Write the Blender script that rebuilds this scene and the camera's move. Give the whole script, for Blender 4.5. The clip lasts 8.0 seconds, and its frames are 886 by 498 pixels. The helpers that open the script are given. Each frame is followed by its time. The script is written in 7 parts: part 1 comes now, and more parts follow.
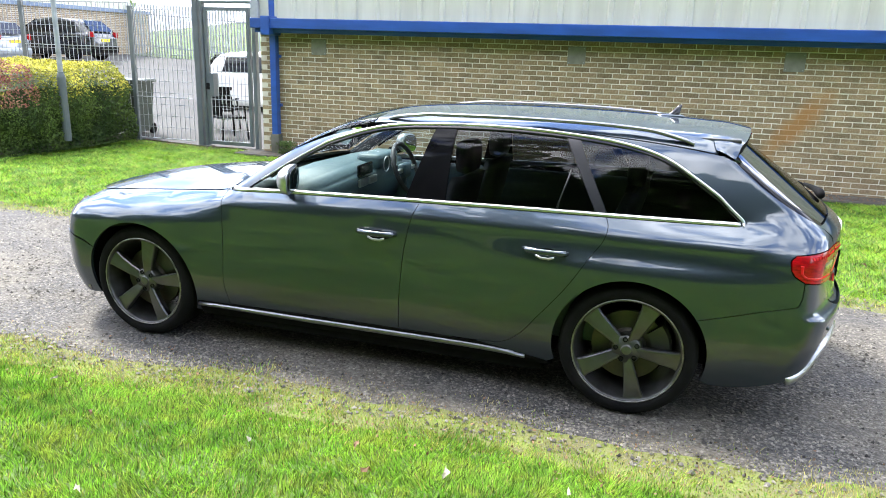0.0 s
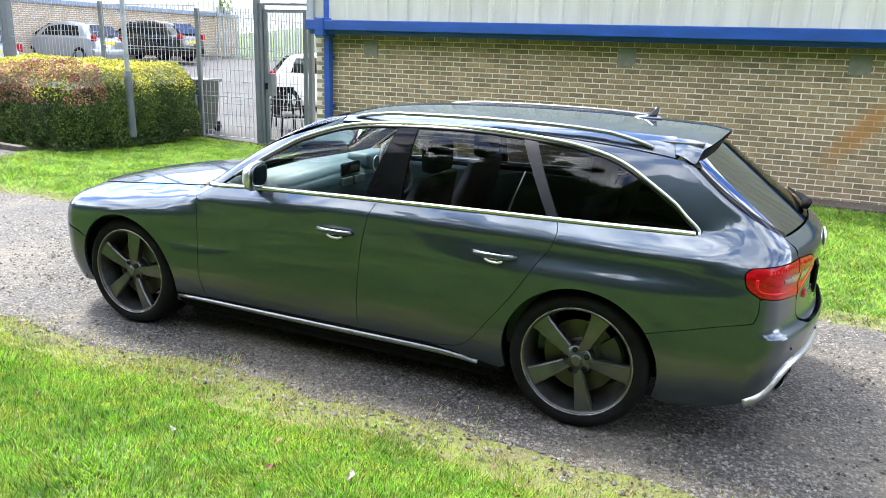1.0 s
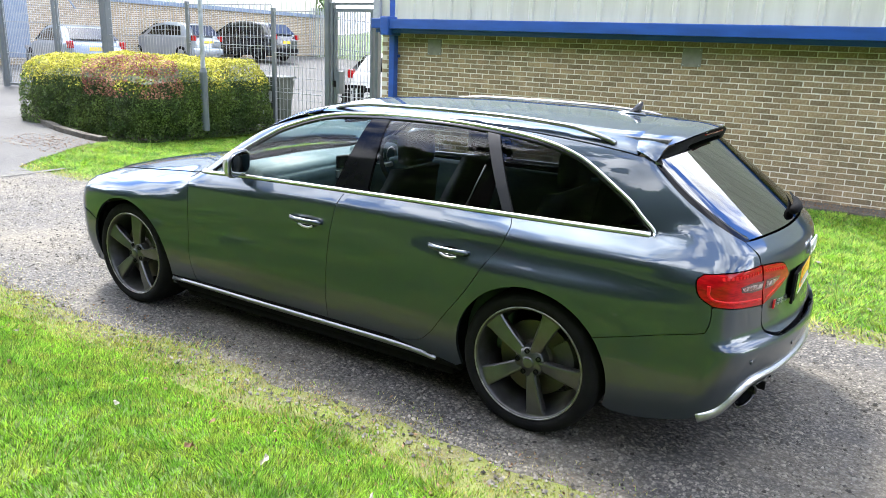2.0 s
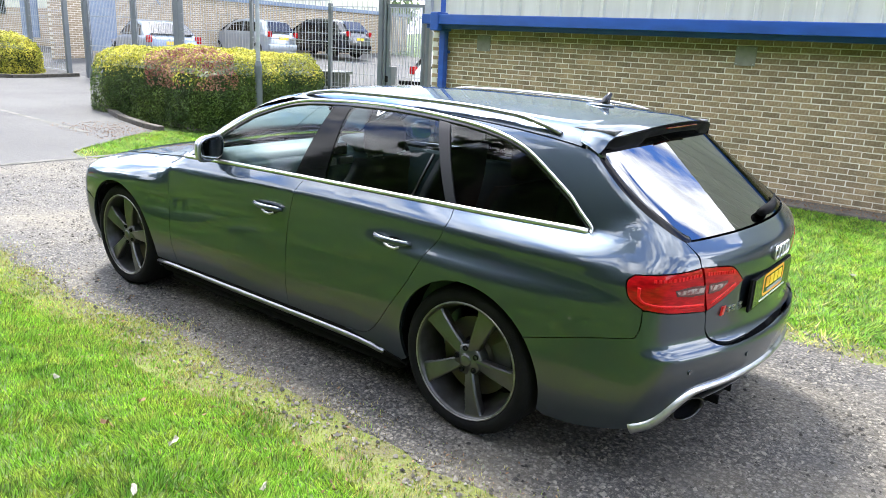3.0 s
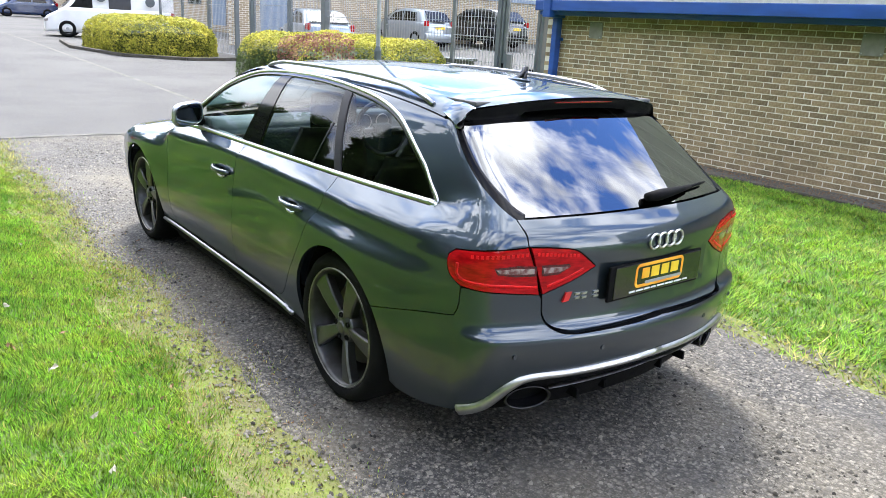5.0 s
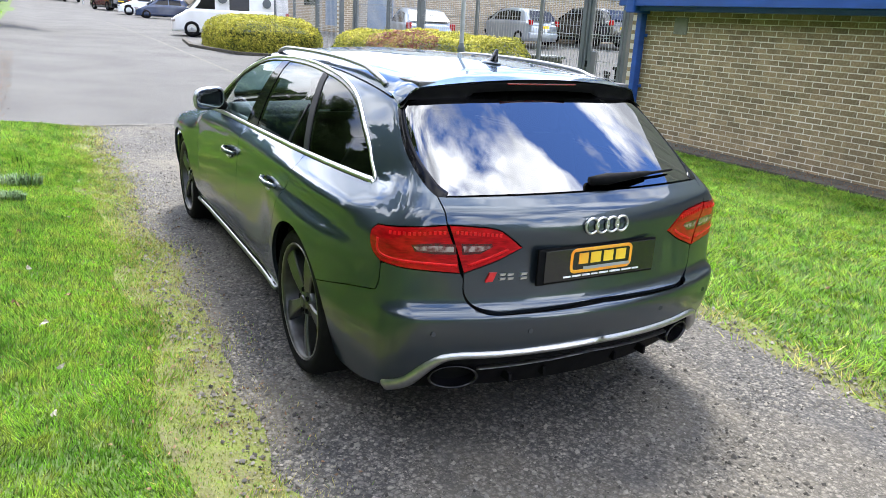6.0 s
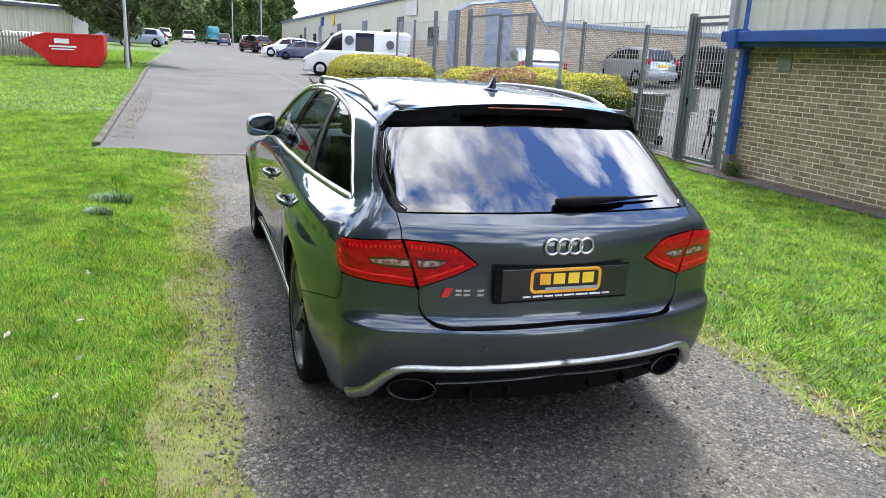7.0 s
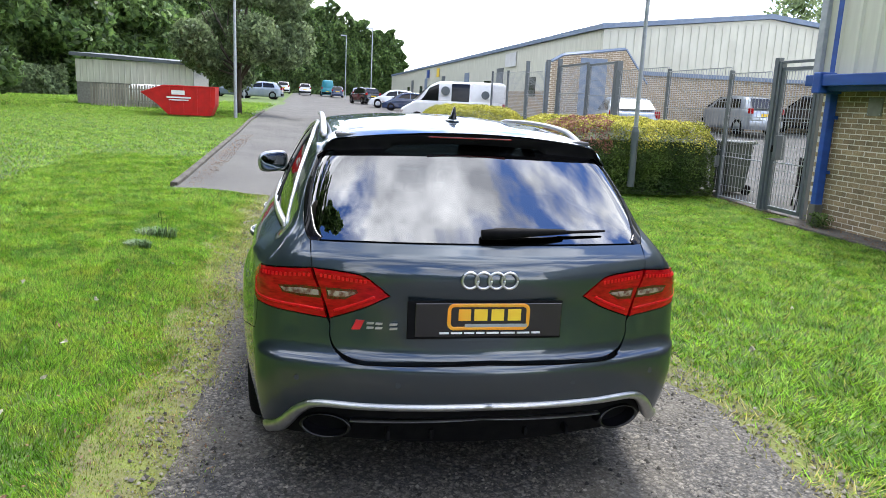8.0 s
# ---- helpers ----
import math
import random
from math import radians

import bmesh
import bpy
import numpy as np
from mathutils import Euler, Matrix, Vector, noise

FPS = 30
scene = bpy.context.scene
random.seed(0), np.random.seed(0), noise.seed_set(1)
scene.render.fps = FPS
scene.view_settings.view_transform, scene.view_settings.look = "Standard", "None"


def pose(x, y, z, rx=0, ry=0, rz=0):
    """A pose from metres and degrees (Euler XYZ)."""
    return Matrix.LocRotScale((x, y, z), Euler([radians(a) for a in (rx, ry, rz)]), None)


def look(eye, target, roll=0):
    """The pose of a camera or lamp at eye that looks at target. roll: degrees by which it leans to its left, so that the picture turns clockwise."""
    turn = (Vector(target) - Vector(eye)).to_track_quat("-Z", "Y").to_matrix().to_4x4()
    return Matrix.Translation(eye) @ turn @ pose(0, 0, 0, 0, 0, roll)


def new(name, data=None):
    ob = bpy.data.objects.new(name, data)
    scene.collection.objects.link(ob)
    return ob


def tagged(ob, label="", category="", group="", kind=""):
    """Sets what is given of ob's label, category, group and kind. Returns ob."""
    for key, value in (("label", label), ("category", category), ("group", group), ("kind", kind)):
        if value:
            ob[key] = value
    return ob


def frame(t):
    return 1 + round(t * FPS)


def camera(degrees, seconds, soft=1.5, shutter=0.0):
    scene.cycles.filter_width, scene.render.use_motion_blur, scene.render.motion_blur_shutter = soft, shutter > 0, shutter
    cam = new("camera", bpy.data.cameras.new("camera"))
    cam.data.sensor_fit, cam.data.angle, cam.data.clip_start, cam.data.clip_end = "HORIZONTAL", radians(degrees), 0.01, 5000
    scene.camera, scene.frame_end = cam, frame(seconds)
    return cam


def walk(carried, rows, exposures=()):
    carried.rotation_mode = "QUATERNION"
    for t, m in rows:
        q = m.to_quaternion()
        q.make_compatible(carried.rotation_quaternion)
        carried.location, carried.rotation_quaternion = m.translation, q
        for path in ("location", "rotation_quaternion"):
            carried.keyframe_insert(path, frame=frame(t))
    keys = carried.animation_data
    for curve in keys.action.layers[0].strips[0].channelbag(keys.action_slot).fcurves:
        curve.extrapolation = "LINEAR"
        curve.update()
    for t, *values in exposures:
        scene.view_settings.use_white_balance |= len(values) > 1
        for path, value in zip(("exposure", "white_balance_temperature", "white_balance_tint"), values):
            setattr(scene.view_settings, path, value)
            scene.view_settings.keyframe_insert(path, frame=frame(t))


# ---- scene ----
cam = camera(62.4, 8.0, soft=0.6)
PATH = [
    (0, (0.171, -0.094, 1.727), (-0.391, 1.751, 1.2), 1.8),
    (0.5, (0.485, 0.037, 1.723), (-0.209, 1.837, 1.195), 2.0),
    (1, (0.765, 0.184, 1.727), (-0.012, 1.95, 1.199), 1.9),
    (1.5, (1.051, 0.347, 1.689), (0.165, 2.06, 1.159), 2.2),
    (2, (1.318, 0.532, 1.691), (0.314, 2.178, 1.161), 2.3),
    (2.2, (1.424, 0.621, 1.673), (0.386, 2.245, 1.14), 2.3),
    (3.3, (1.884, 1.075, 1.647), (0.625, 2.53, 1.101), 3.2),
    (3.5, (1.971, 1.155, 1.639), (0.65, 2.551, 1.086), 3.3),
    (4, (2.21, 1.317, 1.624), (0.818, 2.638, 1.059), 3.4),
    (4.5, (2.427, 1.539, 1.645), (0.983, 2.799, 1.071), 3.3),
    (5, (2.654, 1.832, 1.622), (1.158, 3.025, 1.04), 3.4),
    (5.2, (2.754, 1.92, 1.61), (1.237, 3.085, 1.025), 3.7),
    (6.3, (3.168, 2.533, 1.579), (1.461, 3.394, 0.993), 2.9),
    (6.4, (3.204, 2.582, 1.579), (1.483, 3.419, 0.999), 2.9),
    (6.5, (3.234, 2.626, 1.576), (1.491, 3.423, 1.004), 3.0),
    (7, (3.394, 2.871, 1.555), (1.571, 3.514, 1.042), 2.9),
    (7.5, (3.44, 3.195, 1.522), (1.557, 3.691, 1.068), 2.9),
    (8, (3.463, 3.559, 1.493), (1.537, 3.927, 1.098), 2.7),
]
walk(cam, [(t, look(eye, target, roll)) for t, eye, target, roll in PATH], exposures=[(0.0, 1.50), (3.3, 1.42), (4.5, 1.32), (5.2, 1.22), (6.5, 0.96), (8.0, 0.70)])

# ---- world and sun ----
SUN_ELEVATION, SUN_AZIMUTH = radians(58), radians(152)   # azimuth counted from +x towards +y
world = bpy.data.worlds.new("world")
scene.world = world
world.use_nodes = True
wt = world.node_tree
wt.nodes.clear()


def wnode(kind, **inputs):
    n = wt.nodes.new(kind)
    for key, value in inputs.items():
        n.inputs[key].default_value = value
    return n


w_out = wnode("ShaderNodeOutputWorld")
w_bg = wnode("ShaderNodeBackground", Strength=0.14)
w_sky = wnode("ShaderNodeTexSky")
w_sky.sky_type = "NISHITA"
w_sky.sun_disc = False
w_sky.sun_elevation = SUN_ELEVATION
w_sky.sun_rotation = radians(90) - SUN_AZIMUTH
w_sky.altitude, w_sky.air_density, w_sky.dust_density = 50, 1.0, 0.3
w_co = wnode("ShaderNodeTexCoord")
w_map = wnode("ShaderNodeMapping", Scale=(2.2, 1.1, 1.0), Location=(0.9, -0.03, 0.2))
w_noise = wnode("ShaderNodeTexNoise", Scale=2.4, Detail=9.0, Roughness=0.56, Distortion=0.15)
w_ramp = wnode("ShaderNodeValToRGB")
w_ramp.color_ramp.elements[0].position, w_ramp.color_ramp.elements[1].position = 0.41, 0.515
w_shade = wnode("ShaderNodeTexNoise", Scale=4.0, Detail=6.0)
w_grey = wnode("ShaderNodeValToRGB")
w_grey.color_ramp.elements[0].color = (6.8, 7.2, 8.2, 1)
w_grey.color_ramp.elements[1].color = (22.6, 23.2, 24.6, 1)
w_grey.color_ramp.elements[0].position, w_grey.color_ramp.elements[1].position = 0.35, 0.65
w_sep = wnode("ShaderNodeSeparateXYZ")
w_low = wnode("ShaderNodeMapRange")
for key, value in (("From Min", 0.05), ("From Max", 0.30), ("To Min", 1.0), ("To Max", 0.0)):
    w_low.inputs[key].default_value = value
w_max = wnode("ShaderNodeMath")
w_max.operation = "MAXIMUM"
w_mix = wnode("ShaderNodeMix")
w_mix.data_type = "RGBA"
wl = wt.links.new
wl(w_co.outputs["Generated"], w_map.inputs["Vector"])
wl(w_map.outputs["Vector"], w_noise.inputs["Vector"])
wl(w_map.outputs["Vector"], w_shade.inputs["Vector"])
wl(w_noise.outputs["Fac"], w_ramp.inputs["Fac"])
wl(w_shade.outputs["Fac"], w_grey.inputs["Fac"])
wl(w_co.outputs["Generated"], w_sep.inputs["Vector"])
wl(w_sep.outputs["Z"], w_low.inputs["Value"])
wl(w_ramp.outputs["Color"], w_max.inputs[0])
wl(w_low.outputs["Result"], w_max.inputs[1])
wl(w_max.outputs["Value"], w_mix.inputs["Factor"])
w_blue = wnode("ShaderNodeMix")
w_blue.data_type, w_blue.blend_type = "RGBA", "MULTIPLY"
w_blue.inputs["Factor"].default_value = 1.0
w_blue.inputs["B"].default_value = (0.75, 1.10, 1.85, 1)
wl(w_sky.outputs["Color"], w_blue.inputs["A"])
wl(w_blue.outputs["Result"], w_mix.inputs["A"])
wl(w_grey.outputs["Color"], w_mix.inputs["B"])
wl(w_mix.outputs["Result"], w_bg.inputs["Color"])
wl(w_bg.outputs["Background"], w_out.inputs["Surface"])

sun_data = bpy.data.lights.new("sun", "SUN")
sun_data.energy, sun_data.angle, sun_data.color = 4.0, radians(14), (1.0, 0.97, 0.93)
sun = new("sun", sun_data)
sun_way = Vector((math.cos(SUN_AZIMUTH) * math.cos(SUN_ELEVATION), math.sin(SUN_AZIMUTH) * math.cos(SUN_ELEVATION), math.sin(SUN_ELEVATION)))
sun.matrix_world = look(sun_way * 60, (0, 0, 0))

# ---- materials ----
def material(name, color=(0.5, 0.5, 0.5), rough=0.6, metal=0.0, spots=None, scale=4.0, detail=6.0, amount=1.0, bump=0.0, bump_scale=60.0,
             coat=0.0, spec=0.5, piece=0.0, stretch=(1, 1, 1), low=0.35, high=0.65, rough_vary=0.0, second=None, second_scale=30.0, second_amount=0.5, coords="Object"):
    """A principled material: base colour, a second colour laid over it by noise, a third by finer noise, variation per piece, and fine relief."""
    m = bpy.data.materials.new(name)
    m.use_nodes = True
    nt = m.node_tree
    b = nt.nodes["Principled BSDF"]
    b.inputs["Roughness"].default_value, b.inputs["Metallic"].default_value = rough, metal
    b.inputs["Coat IOR"].default_value = 1.5
    b.inputs["Coat Weight"].default_value, b.inputs["Coat Roughness"].default_value = coat, 0.03
    b.inputs["Specular IOR Level"].default_value = spec
    co = nt.nodes.new("ShaderNodeTexCoord")
    mp = nt.nodes.new("ShaderNodeMapping")
    mp.inputs["Scale"].default_value = stretch
    nt.links.new(co.outputs[coords], mp.inputs["Vector"])
    rgb = nt.nodes.new("ShaderNodeRGB")
    rgb.outputs[0].default_value = (*color, 1)
    last = rgb.outputs[0]

    def over(last, tint, sc, lo, hi, am):
        n = nt.nodes.new("ShaderNodeTexNoise")
        n.inputs["Scale"].default_value, n.inputs["Detail"].default_value = sc, detail
        nt.links.new(mp.outputs["Vector"], n.inputs["Vector"])
        r = nt.nodes.new("ShaderNodeMapRange")
        for key, value in (("From Min", lo), ("From Max", hi), ("To Min", 0.0), ("To Max", am)):
            r.inputs[key].default_value = value
        nt.links.new(n.outputs["Fac"], r.inputs["Value"])
        mx = nt.nodes.new("ShaderNodeMix")
        mx.data_type = "RGBA"
        nt.links.new(r.outputs["Result"], mx.inputs["Factor"])
        nt.links.new(last, mx.inputs["A"])
        mx.inputs["B"].default_value = (*tint, 1)
        return mx.outputs["Result"], n
    if spots:
        last, n1 = over(last, spots, scale, low, high, amount)
        if rough_vary:
            rr = nt.nodes.new("ShaderNodeMapRange")
            for key, value in (("From Min", 0.3), ("From Max", 0.7), ("To Min", rough - rough_vary), ("To Max", rough + rough_vary)):
                rr.inputs[key].default_value = value
            nt.links.new(n1.outputs["Fac"], rr.inputs["Value"])
            nt.links.new(rr.outputs["Result"], b.inputs["Roughness"])
    if second:
        last, _ = over(last, second, second_scale, 0.45, 0.7, second_amount)
    if piece:
        inf = nt.nodes.new("ShaderNodeObjectInfo")
        geo = nt.nodes.new("ShaderNodeNewGeometry")
        add = nt.nodes.new("ShaderNodeMath")
        add.operation = "ADD"
        nt.links.new(inf.outputs["Random"], add.inputs[0])
        nt.links.new(geo.outputs["Random Per Island"], add.inputs[1])
        fr = nt.nodes.new("ShaderNodeMath")
        fr.operation = "FRACT"
        nt.links.new(add.outputs[0], fr.inputs[0])
        mr = nt.nodes.new("ShaderNodeMapRange")
        mr.inputs["To Min"].default_value, mr.inputs["To Max"].default_value = 1 - piece, 1 + piece
        nt.links.new(fr.outputs[0], mr.inputs["Value"])
        hs = nt.nodes.new("ShaderNodeHueSaturation")
        nt.links.new(mr.outputs["Result"], hs.inputs["Value"])
        nt.links.new(last, hs.inputs["Color"])
        last = hs.outputs["Color"]
    nt.links.new(last, b.inputs["Base Color"])
    if bump:
        bn = nt.nodes.new("ShaderNodeTexNoise")
        bn.inputs["Scale"].default_value, bn.inputs["Detail"].default_value = bump_scale, 8.0
        nt.links.new(mp.outputs["Vector"], bn.inputs["Vector"])
        bm_ = nt.nodes.new("ShaderNodeBump")
        bm_.inputs["Strength"].default_value, bm_.inputs["Distance"].default_value = bump, 0.01
        nt.links.new(bn.outputs["Fac"], bm_.inputs["Height"])
        nt.links.new(bm_.outputs["Normal"], b.inputs["Normal"])
    return m


def foliage(name, dark, light, piece=0.35, trans=0.35, mottle=None):
    m = material(name, dark, rough=0.55, spots=light, scale=2.5, low=0.4, high=0.62, piece=piece, spec=0.3, second=mottle, second_scale=9.0, second_amount=0.8)
    nt = m.node_tree
    b = nt.nodes["Principled BSDF"]
    tr = nt.nodes.new("ShaderNodeBsdfTranslucent")
    mx = nt.nodes.new("ShaderNodeMixShader")
    mx.inputs[0].default_value = trans
    nt.links.new(b.inputs["Base Color"].links[0].from_socket, tr.inputs["Color"])
    nt.links.new(b.outputs[0], mx.inputs[1])
    nt.links.new(tr.outputs[0], mx.inputs[2])
    nt.links.new(mx.outputs[0], nt.nodes["Material Output"].inputs["Surface"])
    return m


def pane(name, tint, clear, rough=0.0, ior=1.6):
    """Window glass: mirror-like gloss by Fresnel over a tinted see-through sheet."""
    m = bpy.data.materials.new(name)
    m.use_nodes = True
    nt = m.node_tree
    nt.nodes.clear()
    out = nt.nodes.new("ShaderNodeOutputMaterial")
    tr = nt.nodes.new("ShaderNodeBsdfTransparent")
    tr.inputs["Color"].default_value = (*[c * clear for c in tint], 1)
    gl = nt.nodes.new("ShaderNodeBsdfGlossy")
    gl.inputs["Roughness"].default_value = rough
    fr = nt.nodes.new("ShaderNodeFresnel")
    fr.inputs["IOR"].default_value = ior
    mx = nt.nodes.new("ShaderNodeMixShader")
    nt.links.new(fr.outputs[0], mx.inputs[0])
    nt.links.new(tr.outputs[0], mx.inputs[1])
    nt.links.new(gl.outputs[0], mx.inputs[2])
    nt.links.new(mx.outputs[0], out.inputs["Surface"])
    return m


M_SOIL = material("soil", (0.050, 0.092, 0.015), 0.95, spots=(0.072, 0.125, 0.020), scale=1.3, second=(0.115, 0.125, 0.030), second_scale=9, second_amount=0.5, bump=0.6, bump_scale=40)
M_BLADE = foliage("grass_blade", (0.090, 0.215, 0.016), (0.20, 0.38, 0.036), piece=0.8, trans=0.45, mottle=(0.30, 0.37, 0.05))
M_DRY = foliage("dry_blade", (0.25, 0.25, 0.050), (0.42, 0.37, 0.115), piece=0.6, trans=0.35)
M_ASPHALT = material("asphalt", (0.082, 0.081, 0.080), 0.95, spec=0.15, spots=(0.112, 0.110, 0.106), scale=0.6, second=(0.17, 0.16, 0.145), second_scale=70, second_amount=0.8, bump=0.9, bump_scale=110)
M_YARD = material("yard_concrete", (0.064, 0.064, 0.063), 0.95, spec=0.1, spots=(0.090, 0.089, 0.086), scale=0.8, second=(0.2, 0.19, 0.18), second_scale=90, bump=0.3, bump_scale=150)
M_VERGE = material("worn_verge", (0.098, 0.092, 0.036), 0.95, spots=(0.125, 0.160, 0.022), scale=6, second=(0.15, 0.13, 0.09), second_scale=60, second_amount=0.5, bump=0.8, bump_scale=60)
M_STONE = material("stone_chip", (0.165, 0.152, 0.128), 0.9, spec=0.2, spots=(0.06, 0.057, 0.052), scale=14, piece=0.75)
M_KERB = material("kerb_concrete", (0.14, 0.13, 0.115), 0.9, spots=(0.075, 0.075, 0.055), scale=5, bump=0.5, bump_scale=90, piece=0.15)
M_LEDGE = material("dirty_concrete", (0.085, 0.078, 0.066), 0.95, spots=(0.04, 0.036, 0.028), scale=6, second=(0.14, 0.12, 0.09), second_scale=40, second_amount=0.6, bump=0.8, bump_scale=60)
M_BRICK = material("brick", (0.295, 0.212, 0.122), 0.92, spots=(0.200, 0.145, 0.083), scale=7, piece=0.26, second=(0.44, 0.35, 0.23), second_scale=45, second_amount=0.5, bump=0.6, bump_scale=140)
M_MORTAR = material("mortar", (0.72, 0.68, 0.58), 0.95, spots=(0.52, 0.47, 0.37), scale=3, bump=0.5, bump_scale=200)
M_CLAD = material("cladding_paint", (0.60, 0.60, 0.50), 0.45, spots=(0.50, 0.50, 0.41), scale=1.6, stretch=(3, 1, 0.4), bump=0.05, bump_scale=8)
M_BLUE = material("blue_paint", (0.02, 0.085, 0.36), 0.38, spots=(0.015, 0.06, 0.24), scale=3, stretch=(0.6, 1, 2), bump=0.05, bump_scale=30)
M_GREY_METAL = material("grey_paint", (0.090, 0.108, 0.122), 0.45, spots=(0.115, 0.128, 0.136), scale=6, bump=0.1, bump_scale=60)
M_GALV = material("galvanised_steel", (0.38, 0.40, 0.42), 0.5, metal=0.3, spots=(0.30, 0.32, 0.34), scale=9)
M_BLACK = material("black_plastic", (0.005, 0.005, 0.006), 0.65, spec=0.05, spots=(0.009, 0.009, 0.009), scale=20, bump=0.1, bump_scale=300)
M_VENT = material("vent_grey", (0.25, 0.245, 0.22), 0.7, spots=(0.19, 0.185, 0.16), scale=8)
M_YELLOW_LEAF = foliage("golden_leaf", (0.27, 0.28, 0.035), (0.50, 0.46, 0.07), piece=0.6)
M_GREEN_LEAF = foliage("green_leaf", (0.042, 0.078, 0.018), (0.105, 0.160, 0.034), piece=0.6)
M_RED_LEAF = foliage("red_leaf", (0.22, 0.075, 0.062), (0.36, 0.19, 0.13), piece=0.5)
M_TREE_LEAF = foliage("tree_leaf", (0.115, 0.160, 0.075), (0.25, 0.32, 0.155), piece=0.5, trans=0.5)
M_WOOD_LEAF = foliage("wood_leaf", (0.060, 0.110, 0.036), (0.145, 0.225, 0.062), piece=0.6, trans=0.42)
M_BARK = material("bark", (0.09, 0.07, 0.05), 0.95, spots=(0.05, 0.04, 0.03), scale=8, stretch=(1, 1, 0.2), bump=0.8, bump_scale=25)
M_RED_PAINT = material("red_skip_paint", (0.52, 0.012, 0.010), 0.55, spec=0.3, spots=(0.40, 0.012, 0.010), scale=3, bump=0.2, bump_scale=12)
M_WHITE_PAINT = material("white_paint", (0.78, 0.78, 0.78), 0.3, coat=0.5, spots=(0.70, 0.70, 0.69), scale=2)
M_TIMBER = material("grey_timber", (0.36, 0.33, 0.28), 0.9, spots=(0.24, 0.22, 0.18), scale=4, stretch=(1, 1, 0.15), piece=0.2)


def track_material():
    """Worn tarmac: dark binder with close-set stone chips of many greys, brown dirt and damp patches."""
    m = bpy.data.materials.new("worn_tarmac")
    m.use_nodes = True
    nt = m.node_tree
    b = nt.nodes["Principled BSDF"]
    b.inputs["Roughness"].default_value = 0.82
    co = nt.nodes.new("ShaderNodeTexCoord")
    warp = nt.nodes.new("ShaderNodeTexNoise")
    warp.inputs["Scale"].default_value = 30
    add = nt.nodes.new("ShaderNodeMix")
    add.data_type = "VECTOR"
    add.inputs["Factor"].default_value = 0.02
    nt.links.new(co.outputs["Object"], add.inputs["A"])
    nt.links.new(co.outputs["Object"], warp.inputs["Vector"])
    nt.links.new(warp.outputs["Color"], add.inputs["B"])
    last = None
    for sc, lo, hi in ((48, (0.028, 0.027, 0.025, 1), (0.27, 0.248, 0.210, 1)), (125, (0.032, 0.030, 0.027, 1), (0.28, 0.255, 0.213, 1))):
        v = nt.nodes.new("ShaderNodeTexVoronoi")
        v.inputs["Scale"].default_value = sc
        nt.links.new(add.outputs["Result"], v.inputs["Vector"])
        r = nt.nodes.new("ShaderNodeValToRGB")
        r.color_ramp.elements[0].color, r.color_ramp.elements[1].color = lo, hi
        r.color_ramp.elements[0].position, r.color_ramp.elements[1].position = 0.1, 1.0
        sp = nt.nodes.new("ShaderNodeSeparateColor")
        nt.links.new(v.outputs["Color"], sp.inputs[0])
        nt.links.new(sp.outputs[0], r.inputs["Fac"])
        dk = nt.nodes.new("ShaderNodeMapRange")
        for key, value in (("From Min", 0.25), ("From Max", 0.62), ("To Min", 0.0), ("To Max", 0.95)):
            dk.inputs[key].default_value = value
        nt.links.new(v.outputs["Distance"], dk.inputs["Value"])
        mx = nt.nodes.new("ShaderNodeMix")
        mx.data_type = "RGBA"
        nt.links.new(dk.outputs["Result"], mx.inputs["Factor"])
        nt.links.new(r.outputs["Color"], mx.inputs["A"])
        mx.inputs["B"].default_value = (0.018, 0.017, 0.016, 1)
        if last is None:
            last, dist = mx.outputs["Result"], v.outputs["Distance"]
        else:
            m2 = nt.nodes.new("ShaderNodeMix")
            m2.data_type = "RGBA"
            m2.inputs["Factor"].default_value = 0.45
            nt.links.new(last, m2.inputs["A"])
            nt.links.new(mx.outputs["Result"], m2.inputs["B"])
            last = m2.outputs["Result"]
    for sc, tint, lo, hi, am in ((0.9, (0.17, 0.145, 0.10, 1), 0.45, 0.72, 0.6), (3.5, (0.05, 0.048, 0.045, 1), 0.52, 0.72, 0.5)):
        n = nt.nodes.new("ShaderNodeTexNoise")
        n.inputs["Scale"].default_value, n.inputs["Detail"].default_value = sc, 7
        nt.links.new(co.outputs["Object"], n.inputs["Vector"])
        r = nt.nodes.new("ShaderNodeMapRange")
        for key, value in (("From Min", lo), ("From Max", hi), ("To Min", 0.0), ("To Max", am)):
            r.inputs[key].default_value = value
        nt.links.new(n.outputs["Fac"], r.inputs["Value"])
        mx = nt.nodes.new("ShaderNodeMix")
        mx.data_type = "RGBA"
        nt.links.new(r.outputs["Result"], mx.inputs["Factor"])
        nt.links.new(last, mx.inputs["A"])
        mx.inputs["B"].default_value = tint
        last = mx.outputs["Result"]
    nt.links.new(last, b.inputs["Base Color"])
    bp = nt.nodes.new("ShaderNodeBump")
    bp.invert = True
    bp.inputs["Strength"].default_value, bp.inputs["Distance"].default_value = 0.9, 0.008
    nt.links.new(dist, bp.inputs["Height"])
    nt.links.new(bp.outputs["Normal"], b.inputs["Normal"])
    return m


M_TRACK = track_material()


